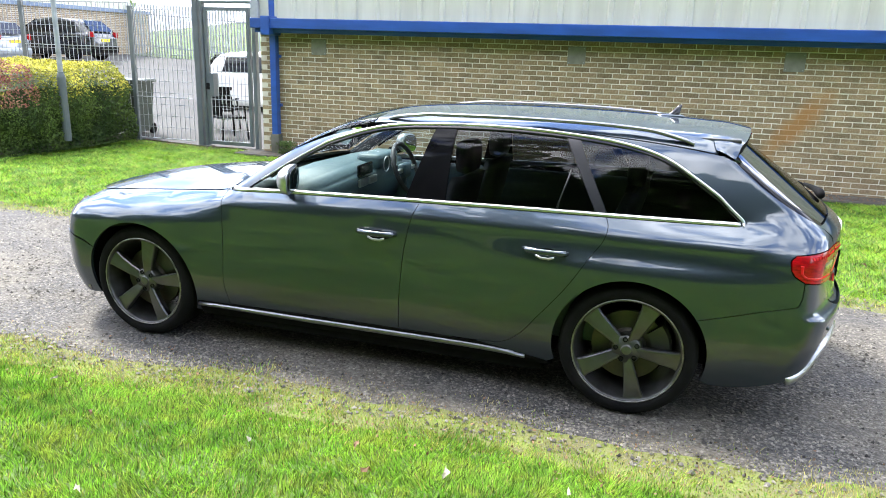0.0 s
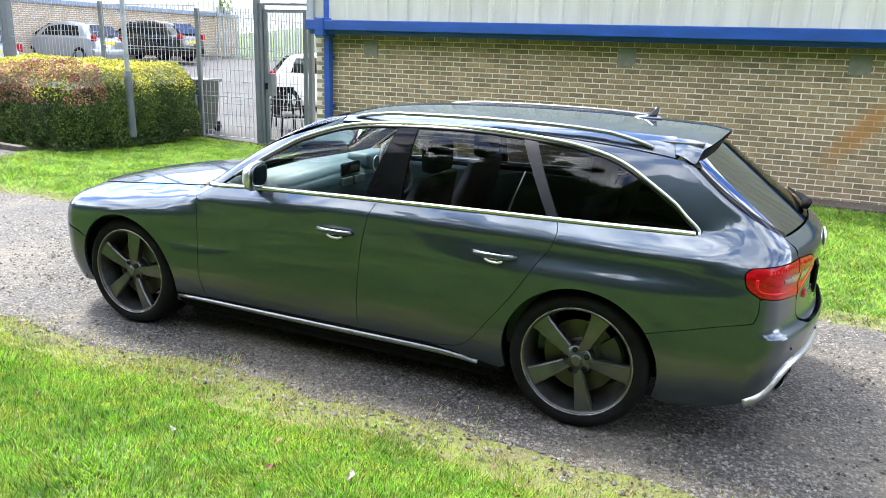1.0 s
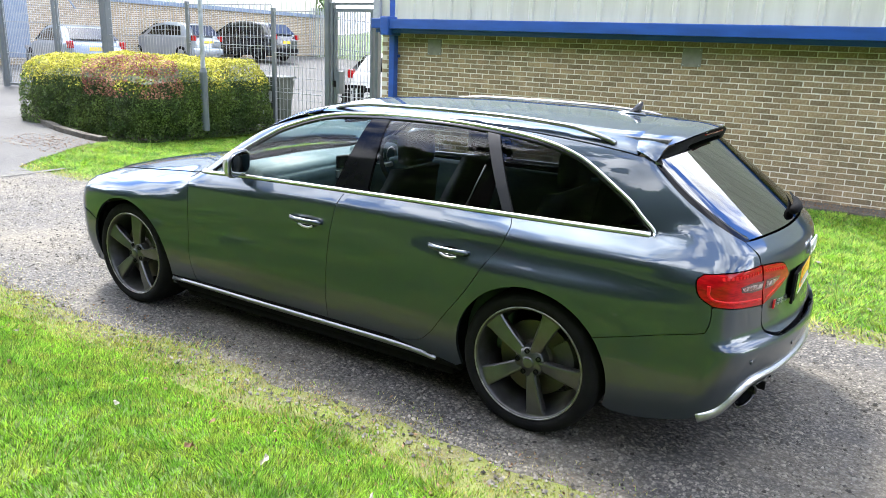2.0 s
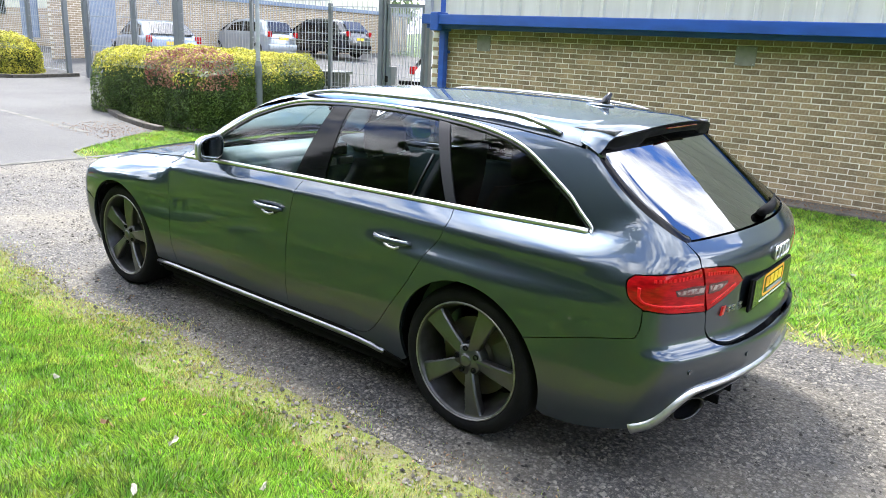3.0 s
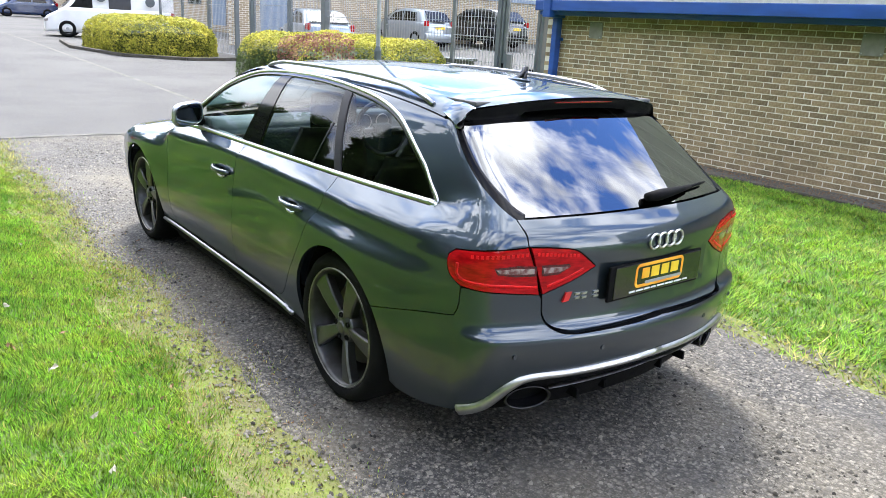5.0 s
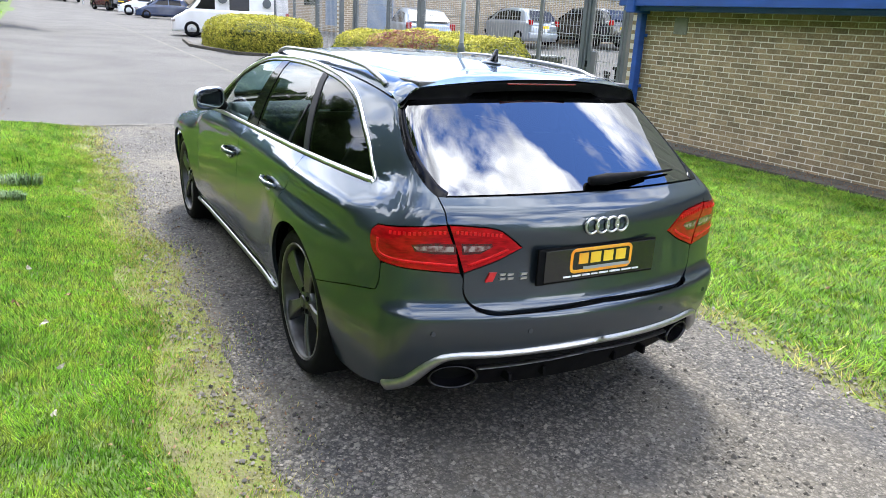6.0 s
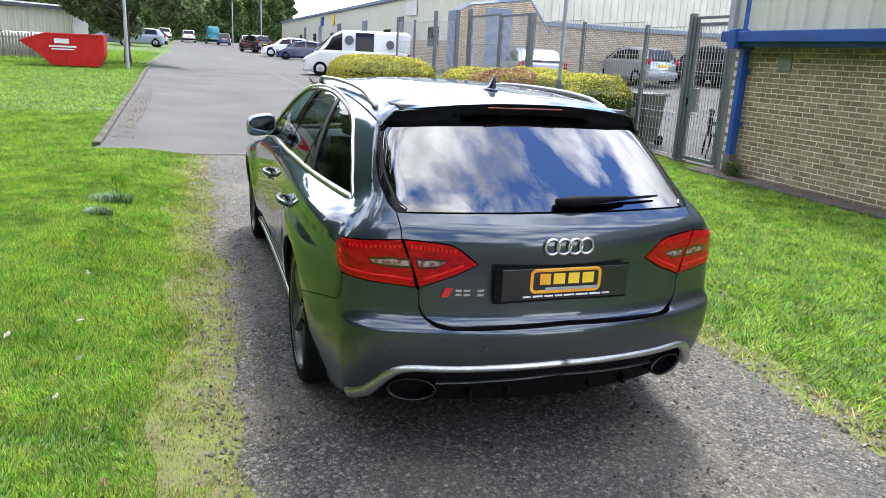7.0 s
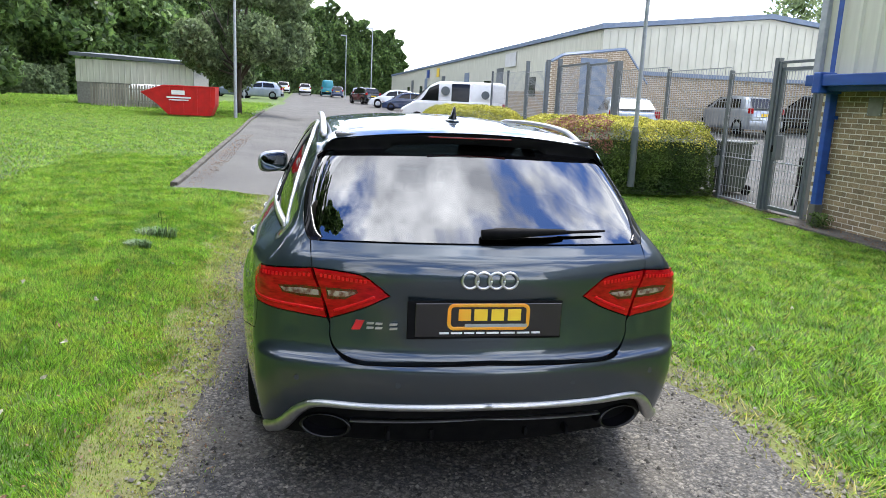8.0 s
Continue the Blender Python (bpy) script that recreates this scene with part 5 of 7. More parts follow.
for k in range(4):
    bm = bmesh.new()
    c0 = -0.080 + k * 0.0467
    q = on_side([unroll(0.98, abs(c0))], [0.891])[0]
    ring = [(q[0] + 0.007, c0 + 0.0285 * math.cos(radians(a)), 0.891 + 0.0285 * math.sin(radians(a))) for a in range(0, 361, 10)]
    tube(bm, ring, 0.0048, n=8, up=(1, 0, 0))
    part("badge_ring", bm, M_CHROME, car, "bright round badge ring", smooth=True)
bq = [on_side([unroll(0.93, a)], [0.714])[0] for a in (0.455, 0.40, 0.345)]
bm = bmesh.new()
prism(bm, [(bq[0][0] - 0.004, -0.482, 0.697), (bq[0][0] - 0.004, -0.452, 0.697), (bq[0][0] - 0.004, -0.436, 0.731), (bq[0][0] - 0.004, -0.466, 0.731)], (0.008, 0, 0))
part("side_badge", bm, M_RED_BADGE, car, "red slanted badge block")
for a, w in ((0.418, 0.012), (0.388, 0.012), (0.338, 0.013)):
    q = on_side([unroll(0.94, a)], [0.714])[0]
    bm = bmesh.new()
    for z0, z1 in ((0.702, 0.7095), (0.718, 0.7255)):
        prism(bm, [(q[0] - 0.004, -a - w, z0), (q[0] - 0.004, -a + w, z0), (q[0] - 0.004, -a + w + 0.003, z1), (q[0] - 0.004, -a - w + 0.003, z1)], (0.008, 0, 0))
    part("badge_bar", bm, M_CHROME, car, "bright badge bar")
for a in (0.32, 0.66):
    for s in (-1, 1):
        q = on_side([unroll(0.95 if a < 0.5 else 0.88, a)], [0.515])[0]
        bm = bmesh.new()
        rod(bm, (q[0] - 0.006, s * q[1], q[2]), (q[0] + 0.003, s * q[1], q[2]), 0.010, n=16)
        part("parking_sensor", bm, M_PAINT, car)

# cabin
def seat(y, x, label, wide=0.25):
    bm = bmesh.new()
    rows_ = []
    for t in np.linspace(0, 1, 14):
        z = 0.46 + 0.60 * t
        xx = x + 0.05 + 0.20 * t
        w = wide * (1.0 - 0.28 * smooth_step(0.55, 1.0, t))
        d = 0.10 - 0.04 * t
        rows_.append([bm.verts.new((xx + dx * d, y + dy * w, z)) for dx, dy in ((-0.7, -1), (0.3, -1.05), (1, -0.8), (1.1, 0), (1, 0.8), (0.3, 1.05), (-0.7, 1), (-0.15, 0.7), (0, 0), (-0.15, -0.7))])
    for p_, q_ in zip(rows_, rows_[1:]):
        for i in range(10):
            bm.faces.new((p_[i], p_[(i + 1) % 10], q_[(i + 1) % 10], q_[i]))
    bm.faces.new(rows_[0])
    bm.faces.new(rows_[-1])
    bmesh.ops.recalc_face_normals(bm, faces=bm.faces)
    back = part("seat", bm, M_SEAT, car, label, smooth=True)
    part("cushion", block(x - 0.50, x + 0.10, y - wide, y + wide, 0.30, 0.52, 0.06), M_SEAT, back, smooth=True)
    bm = block(x + 0.20, x + 0.30, y - 0.13, y + 0.13, 1.07, 1.25, 0.045)
    part("headrest", bm, M_SEAT, back, smooth=True)


for y in (-0.37, 0.37):
    seat(y, -1.22, "dark leather bucket seat")
for y in (-0.36, 0.36):
    seat(y, -0.30, "dark rear seat back", 0.33)
bm = bmesh.new()
dash = [(-2.20, 0.93), (-2.08, 0.985), (-1.86, 0.985), (-1.76, 0.945), (-1.74, 0.87), (-1.80, 0.72), (-1.86, 0.55), (-2.2, 0.5)]
dl = [bm.verts.new((x, -0.70, z)) for x, z in dash]
dm = [bm.verts.new((x - 0.02, 0.0, z + (0.012 if z > 0.9 else 0))) for x, z in dash]
dr = [bm.verts.new((x, 0.70, z)) for x, z in dash]
for a_, b_ in ((dl, dm), (dm, dr)):
    for i in range(len(dash)):
        bm.faces.new((a_[i], a_[(i + 1) % 8], b_[(i + 1) % 8], b_[i]))
bm.faces.new(dl)
bm.faces.new(dr)
bmesh.ops.recalc_face_normals(bm, faces=bm.faces)
bmesh.ops.bevel(bm, geom=[e for e in bm.edges if abs(e.verts[0].co.y - e.verts[1].co.y) > 0.3], offset=0.02, segments=3, affect="EDGES")
dashboard = part("dashboard", bm, M_DASH, car, "dark soft-touch dashboard with cowled dials", smooth=True)
part("instrument_cowl", block(-1.92, -1.74, 0.20, 0.54, 0.93, 1.035, 0.035), M_DASH, dashboard, smooth=True)
for y in (0.30, 0.44):
    bm = bmesh.new()
    tube(bm, [(-1.735, y + 0.05 * math.cos(radians(a)), 0.965 + 0.05 * math.sin(radians(a))) for a in range(0, 361, 15)], 0.004, n=6, up=(1, 0, 0))
    part("dial_ring", bm, M_CHROME, dashboard)
part("screen", block(-1.775, -1.757, -0.10, 0.12, 0.925, 1.005, 0.01), M_GLOSS_BLACK, dashboard)
for y in (-0.60, -0.05, 0.10, 0.60):
    part("air_vent", block(-1.765, -1.742, y - 0.06, y + 0.06, 0.865, 0.915, 0.008), M_CHROME if abs(y) < 0.2 else M_TRIM, dashboard)
bm = bmesh.new()
tube(bm, [(-1.62 - 0.065 * math.sin(radians(a)), 0.37 + 0.182 * math.cos(radians(a)), 0.93 + 0.165 * math.sin(radians(a))) for a in range(0, 361, 12)], 0.016, n=10)
wheel_ring = part("steering_wheel", bm, M_SEAT, car, "dark leather steering wheel", smooth=True)
part("wheel_boss", block(-1.66, -1.60, 0.30, 0.44, 0.87, 0.97, 0.025), M_DASH, wheel_ring, smooth=True)
for y0, y1, z0, z1 in ((0.20, 0.32, 0.91, 0.94), (0.42, 0.54, 0.91, 0.94), (0.355, 0.385, 0.78, 0.89)):
    part("wheel_spoke", block(-1.645, -1.615, y0, y1, z0, z1, 0.008), M_CHROME if z0 > 0.9 else M_DASH, wheel_ring)
for s in (-1, 1):
    part("door_card", block(-2.18, -0.15, s * 0.70 - 0.03, s * 0.70 + 0.03, 0.30, 0.94, 0.03), M_DASH, car, "dark inner door trim", smooth=True)
part("roof_lining", block(-1.42, 0.42, -0.53, 0.53, 1.335, 1.352, 0.006), material("grey_headlining", (0.10, 0.10, 0.10), 0.9, spots=(0.08, 0.08, 0.08), scale=20), car, "grey headlining")
part("inner_mirror", block(-1.70, -1.675, -0.11, 0.11, 1.22, 1.285, 0.02), M_BLACK, car)

# ---- grounds: kerbs, beds, hedges ----
def kerb_run(name, pts, label, width=0.13, high=0.012, length=0.9):
    """A row of kerb stones along a line of points."""
    t = thing(name, Matrix.Identity(4), label, "kerb", kind="structure")
    acc = [np.array(p, float) for p in pts]
    for a, b in zip(acc, acc[1:]):
        n = max(1, round(np.linalg.norm(b - a) / length))
        for k in range(n):
            p, q = a + (b - a) * k / n, a + (b - a) * (k + 1) / n
            c = (p + q) / 2
            ln = np.linalg.norm(q - p) - 0.008
            o = part("kerb_stone", block(-ln / 2, ln / 2, -width / 2, width / 2, -0.15, high, 0.015), M_LEDGE, t)
            o.matrix_world = pose(c[0], c[1], gz(*c), rng.normal(0, 0.4), math.degrees(math.atan2(gz(*p) - gz(*q), ln)), math.degrees(math.atan2(q[1] - p[1], q[0] - p[0])))
    return t


kerb_run("kerb", [(-7.9, 1.62), (-20, 1.50), (-36, 1.35)], "dirty concrete kerb along the grass verge", width=0.11, high=0.06)
kerb_run("kerb", [(-9.6, 7.76), (-10.06, 7.75), (-11.13, 7.91), (-12.3, 8.27), (-13.4, 8.63), (-13.8, 9.4)], "low mossy concrete kerb round the hedge bed", high=0.09)
kerb_run("kerb", [(-19.4, 11.2), (-19.6, 9.5), (-20.6, 8.0), (-23.5, 7.2), (-26.5, 7.5)], "concrete kerb round the golden hedge", high=0.10)
line = sheet("road_marking", np.linspace(-46, -9.8, 60), lambda x: 6.55 + 0.006 * (x + 10), lambda x: 6.65 + 0.006 * (x + 10), 2, M_KERB, lift=0.010)
tagged(line, "pale worn joint line along the road", "marking", kind="structure")
joint = sheet("road_joint", np.array([-7.74, -7.69, -7.64]), lambda x: 2.3, lambda x: 5.9, 24, M_KERB, lift=0.011)
tagged(joint, "pale tarmac joint across the road", "marking", kind="structure")


def leaf_cloud(name, centres, normals, size, mat, parent, seed=1, flat=0.35):
    """Many small bent leaves, two faces each, turned mostly outwards."""
    r = np.random.default_rng(seed)
    n = len(centres)
    out = normals + r.normal(0, 0.75, (n, 3))
    out /= np.linalg.norm(out, axis=1)[:, None]
    t = np.cross(out, r.normal(0, 1, (n, 3)))
    t /= np.linalg.norm(t, axis=1)[:, None] + 1e-9
    b = np.cross(out, t)
    s = (size * r.uniform(0.6, 1.4, n))[:, None]
    v = np.stack([centres - t * s, centres + b * s * 0.5 - out * s * flat * 0.3, centres + t * s, centres - b * s * 0.5 - out * s * flat * 0.3], 1).reshape(-1, 3)
    k = np.arange(n)[:, None] * 4
    f_ = np.concatenate([k + np.array([0, 1, 2]), k + np.array([0, 2, 3])])
    return raw_mesh(name, v, f_, mat, parent)


def hedge(name, x0, x1, y0, y1, z0, z1, label, top_mat, side_mat, red=None, seed=1, density=950, rnd=0.35, size=0.034):
    """A clipped hedge: dark inner mass, twiggy stems, green leaves low on the sides, coloured growth on top."""
    h = thing(name, pose((x0 + x1) / 2, (y0 + y1) / 2, z0), label, "hedge")
    r = np.random.default_rng(seed)
    sx, sy, sz = (x1 - x0) / 2, (y1 - y0) / 2, z1 - z0
    core = bmesh.new()
    box(core, -sx + 0.15, sx - 0.15, -sy + 0.15, sy - 0.15, 0.03, sz - 0.26, max(0.2, rnd * 0.9))
    part("inner_growth", core, M_GREEN_LEAF, h, "dark leafy inside of the hedge")
    n = int(density * (4 * (sx + sy) * sz + 4 * sx * sy) * 1.15)
    d = r.normal(0, 1, (n * 2, 3))
    d[:, 2] = np.abs(d[:, 2])
    d /= np.abs(d).max(1)[:, None] + 1e-9
    ar = np.array([sy * sz, sx * sz, sx * sy])
    face = np.argmax(np.abs(d), 1)
    keep = r.uniform(0, 1, len(d)) < (ar / ar.max())[face]
    d = d[keep][:n]
    p = d * np.array([sx, sy, sz])
    e = np.sqrt(np.clip(np.abs(p[:, 0]) - sx + rnd, 0, None) ** 2 + np.clip(np.abs(p[:, 1]) - sy + rnd, 0, None) ** 2 + np.clip(p[:, 2] - sz + rnd, 0, None) ** 2)
    pull = np.where(e > rnd, (e - rnd), 0)[:, None]
    nrm = np.stack([np.sign(p[:, 0]) * np.clip(np.abs(p[:, 0]) - sx + rnd, 0, None), np.sign(p[:, 1]) * np.clip(np.abs(p[:, 1]) - sy + rnd, 0, None), np.clip(p[:, 2] - sz + rnd, 0, None)], -1)
    nrm /= np.linalg.norm(nrm, axis=1)[:, None] + 1e-9
    wave = np.array([noise.noise((q[0] * 1.6 + seed, q[1] * 1.6, q[2] * 1.6)) + 0.5 * noise.noise((q[0] * 5 + seed, q[1] * 5, q[2] * 5)) for q in p])[:, None]
    p = p - nrm * pull + nrm * (wave * 0.10 - np.abs(r.normal(0, 0.05, (len(p), 1))))
    p[:, 2] = np.clip(p[:, 2], 0.06, None)
    topness = smooth_step(sz * 0.60, sz * 0.88, p[:, 2] + r.normal(0, 0.06, len(p)) + 0.12 * wave[:, 0])
    is_top = r.uniform(0, 1, len(p)) < topness
    is_red = np.zeros(len(p), bool)
    if red:
        dx, dy = (p[:, 0] + (x0 + x1) / 2 - red[0]) / red[2], (p[:, 1] + (y0 + y1) / 2 - red[1]) / red[3]
        is_red = (dx * dx + dy * dy + 0.25 * wave[:, 0] < 1) & (r.uniform(0, 1, len(p)) < 0.7) & (p[:, 2] > sz * 0.55)
    for nm, sel, mt in (("top_growth", is_top & ~is_red, top_mat), ("side_growth", ~is_top & ~is_red, side_mat), ("red_growth", is_red, M_RED_LEAF)):
        if sel.any():
            leaf_cloud(nm, p[sel], nrm[sel], size, mt, h, seed + 3)
    return h


bed = finish("bed", block(-13.3, -9.4, 8.15, 11.2, -0.2, 0.0, 0.01), M_LEDGE)
tagged(bed, "bare soil bed under the hedge", "bed", kind="structure")
hedge("hedge", -12.9, -9.05, 8.10, 11.25, -0.06, 1.31, "clipped hedge with golden top growth, red leaves and dark green sides", M_YELLOW_LEAF, M_GREEN_LEAF, red=(-10.0, 8.6, 1.0, 0.62), seed=4, density=2200, size=0.0215, rnd=0.5)
bed2 = finish("bed", block(-26, -19.7, 7.6, 11.2, -0.2, 0.13, 0.02), M_SOIL)
tagged(bed2, "soil bed under the golden hedge", "bed", kind="structure")
hedge("hedge", -25.5, -20.4, 7.8, 11.0, 0.08, 1.38, "rounded golden hedge beside the road", M_YELLOW_LEAF, M_YELLOW_LEAF, seed=9, density=1100, rnd=0.85, size=0.030)
ivy = leaf_cloud("weeds", np.stack([rng.normal(-6.0, 0.10, 500), rng.normal(10.98, 0.06, 500), rng.uniform(-0.08, 0.14, 500)], -1), np.tile([0, -0.5, 1.0], (500, 1)), 0.022, M_GREEN_LEAF, None, 5)
tagged(ivy, "dark tuft of weeds at the wall corner", "weeds", kind="stuff")

# ---- lamp post ----
lp = thing("lamp_post", pose(-9.1, 9.40, 0.12), "pale grey steel lamp post with a dark base sleeve", "lamp post")
bm = bmesh.new()
rod(bm, (0, 0, 0), (0, 0, 1.0), 0.068, 0.066, 16)
part("base_sleeve", bm, M_GREY_METAL, lp, "dark grey base sleeve", smooth=False)
bm = bmesh.new()
rod(bm, (0, 0, 1.0), (0, 0, 1.08), 0.066, 0.040, 16)
part("collar", bm, M_GREY_METAL, lp)
bm = bmesh.new()
rod(bm, (0, 0, 1.08), (0, 0, 5.2), 0.040, 0.032, 16)
part("shaft", bm, M_GALV, lp)
bm = bmesh.new()
tube(bm, [(0, 0, 5.15), (0.05, 0.2, 5.25), (0.1, 0.5, 5.3)], 0.025)
part("arm", bm, M_GALV, lp)
part("lantern", block(-0.02, 0.22, 0.4, 0.9, 5.24, 5.34, 0.03), M_GALV, lp)


# ---- mesh fence and gates ----
def mesh_panel(x0, x1, z0, z1, parent, name="mesh_panel", step=0.10, rails=(0.0, 0.33, 0.66, 1.0)):
    """Welded wire mesh between two posts, with paired flat wires across; y is 0."""
    bm = bmesh.new()
    n = max(2, round((x1 - x0) / step))
    for k in range(n + 1):
        x = x0 + (x1 - x0) * k / n
        box(bm, x - 0.004, x + 0.004, -0.004, 0.004, z0, z1)
    for k in range(round((z1 - z0) / 0.2) + 1):
        z = z0 + (z1 - z0) * k / round((z1 - z0) / 0.2)
        box(bm, x0, x1, 0.004, 0.010, z - 0.003, z + 0.003)
    for t in rails:
        z = z0 + (z1 - z0) * t
        box(bm, x0, x1, -0.028, 0.0, z - 0.006, z + 0.006)
    return part(name, bm, M_GALV, parent)


FY = 11.27
fence = thing("mesh_fence", pose(0, FY, 0), "grey welded mesh security fence with steel posts", "fence")
posts = [-9.25, -11.7, -14.4]
for x in posts:
    part("post", block(x - 0.035, x + 0.035, -0.035, 0.035, gz(x, FY) - 0.1, gz(x, FY) + 2.36, 0.005), M_GREY_METAL, fence)
for a, b in zip([-8.0] + posts, posts):
    if a != b:
        mesh_panel(b + 0.035, a - 0.035, gz(b, FY) + 0.05, gz(b, FY) + 2.3, fence)
part("post", block(-14.52, -14.36, -0.08, 0.08, 0, gz(-14.4, FY) + 2.55, 0.01), M_GREY_METAL, fence, "broad dark gate post")


def gate(name, xa, xb, high, label, swing=0.0):
    g = thing(name, pose(xa, FY, gz(xa, FY), 0, 0, swing), label, "gate")
    w = xb - xa
    for a, b in ((0, 0.06), (w - 0.06, w)):
        part("stile", block(min(a, b), max(a, b), -0.03, 0.03, 0.06, high, 0.004), M_GREY_METAL, g)
    for z in (0.06, high - 0.06):
        part("rail", block(0.06, w - 0.06, -0.025, 0.025, z, z + 0.06, 0.004), M_GREY_METAL, g)
    mesh_panel(0.06, w - 0.06, 0.12, high - 0.06, g, step=0.075)
    return g


side_gate = gate("pedestrian_gate", -7.72, -6.83, 2.40, "tall grey steel mesh gate with a boxed lock")
lock = part("lock_box", block(0.02, 0.17, -0.08, 0.06, 1.02, 1.13, 0.006), M_BLACK, side_gate, "black lock box")
part("lock_box", block(0.10, 0.18, -0.09, 0.07, 0.90, 1.30, 0.006), M_GREY_METAL, side_gate)
for x, w, h in ((-7.88, 0.10, 2.56), (-7.76, 0.05, 2.50), (-6.74, 0.07, 2.42)):
    o = thing("gate_post", pose(x, FY, gz(x, FY)), "grey steel gate post on a concrete footing", "post", "gate posts")
    part("post", block(-w / 2, w / 2, -0.05, 0.05, -0.1, h, 0.006), M_GREY_METAL, o)
    part("foot", block(-w / 2 - 0.04, w / 2 + 0.04, -0.09, 0.09, -0.1, 0.03, 0.01), M_KERB, o)
bar = thing("gate_header", pose(-7.3, FY, gz(-7.3, FY) + 2.46), "grey steel header bar over the gate", "bar")
part("bar", block(-0.55, 0.55, -0.02, 0.02, 0, 0.045, 0.004), M_GREY_METAL, bar)
for xa, xb, sw in ((-18.8, -16.5, 0), (-16.4, -14.6, 0)):
    gate("yard_gate", xa, xb, 2.5, "grey steel mesh vehicle gate standing closed", sw)
for x in (-20.1, -18.95, -22.4):
    o = thing("gate_post", pose(x, FY, gz(x, FY)), "tall dark steel post of the yard fence", "post", "yard posts")
    part("post", block(-0.06, 0.06, -0.06, 0.06, -0.1, 2.7, 0.006), M_GREY_METAL, o)
far_fence = thing("mesh_fence", pose(0, FY, 0), "grey mesh fence beyond the vehicle gate", "fence")
for a, b in ((-22.4, -20.1), (-25.0, -22.4), (-27.5, -25.0)):
    mesh_panel(a + 0.05, b - 0.05, gz(a, FY) + 0.05, gz(a, FY) + 2.3, far_fence, step=0.12)
for x in (-25.0, -27.5):
    part("post", block(x - 0.04, x + 0.04, -0.04, 0.04, gz(x, FY) - 0.1, gz(x, FY) + 2.4, 0.005), M_GREY_METAL, far_fence)
# palisade behind the yard
pal = thing("palisade_fence", pose(0, 29.4, 0), "tall galvanised palisade fence along the back of the yard", "fence")
pale = bpy.data.meshes.new("pale")
bm = block(-0.035, 0.035, -0.01, 0.01, 0, 2.3)
bm.to_mesh(pale)
bm.free()
pale.materials.append(M_GALV)
for k in range(150):
    o = new("pale", pale)
    o.parent = pal
    o.location = (-27 + k * 0.155, 0, gz(-27 + k * 0.155, 29.4))
for z in (0.5, 1.9):
    bm = bmesh.new()
    prism(bm, [(-27, 0.01, gz(-27, 29.4) + z), (-4, 0.01, gz(-4, 29.4) + z), (-4, 0.01, gz(-4, 29.4) + z + 0.05), (-27, 0.01, gz(-27, 29.4) + z + 0.05)], (0, 0.04, 0))
    part("rail", bm, M_GALV, pal)

# wheelie bin and chair behind the fence
wb = thing("wheelie_bin", pose(-9.70, 11.73, gz(-9.7, 11.7) + 0.0, 0, 0, 10), "dark grey wheeled bin with a hinged lid", "bin")
bm = bmesh.new()
vs = box(bm, -0.28, 0.28, -0.30, 0.30, 0.06, 0.98, 0.0)
for v in vs:
    if v.co.z < 0.5:
        v.co.x *= 0.78
        v.co.y *= 0.78
bmesh.ops.bevel(bm, geom=list(bm.edges), offset=0.025, segments=2, affect="EDGES")
part("tub", bm, material("bin_green", (0.03, 0.045, 0.035), 0.5, spots=(0.05, 0.06, 0.05), scale=5), wb)
part("lid", block(-0.31, 0.31, -0.33, 0.34, 0.985, 1.045, 0.02), bpy.data.materials["bin_green"], wb)
for s in (-1, 1):
    bm = bmesh.new()
    rod(bm, (s * 0.2 - 0.03, 0.27, 0.10), (s * 0.2 + 0.03, 0.27, 0.10), 0.10, n=20)
    part("wheel", bm, M_RUBBER, wb)
part("label", block(-0.15, 0.12, -0.3, -0.288, 0.55, 0.75), M_GALV, wb, "pale grey printed label")


def chair(m):
    c = thing("garden_chair", m, "black plastic garden armchair behind the gate", "chair", "chairs by the gate")
    part("seat", block(-0.25, 0.25, -0.24, 0.24, 0.40, 0.44, 0.015), M_BLACK, c)
    for k in range(5):
        part("back_slat", block(-0.22 + 0.093 * k, -0.155 + 0.093 * k, 0.22, 0.245, 0.46, 0.86, 0.006), M_BLACK, c)
    part("top_rail", block(-0.26, 0.26, 0.215, 0.25, 0.83, 0.90, 0.012), M_BLACK, c)
    for sx in (-1, 1):
        part("arm", block(sx * 0.27 - 0.03, sx * 0.27 + 0.03, -0.22, 0.25, 0.62, 0.65, 0.01), M_BLACK, c)
        for sy in (-1, 1):
            bm = bmesh.new()
            rod(bm, (sx * 0.29, sy * 0.27, 0.0), (sx * 0.25, sy * 0.22, 0.63 if sy < 0 else 0.45), 0.018, n=8)
            part("leg", bm, M_BLACK, c)
    return c


chair(pose(-8.05, 12.35, gz(-8, 12.3) + 0.013, 0, 0, 150))
chair(pose(-8.8, 13.3, gz(-8.8, 13.3) + 0.013, 0, 0, 200))

# ---- grass, stones and bricks ----
def patch_noise(x, y, per_metre, seed):
    """Smooth value noise over the ground, -1 to 1."""
    g = np.random.default_rng(seed).uniform(-1, 1, (97, 97))
    u, v = np.asarray(x) * per_metre, np.asarray(y) * per_metre
    i, j = np.floor(u).astype(int), np.floor(v).astype(int)
    a, b = u - i, v - j
    a, b = a * a * (3 - 2 * a), b * b * (3 - 2 * b)
    i0, i1, j0, j1 = i % 97, (i + 1) % 97, j % 97, (j + 1) % 97
    return (g[i0, j0] * (1 - a) + g[i1, j0] * a) * (1 - b) + (g[i0, j1] * (1 - a) + g[i1, j1] * a) * b


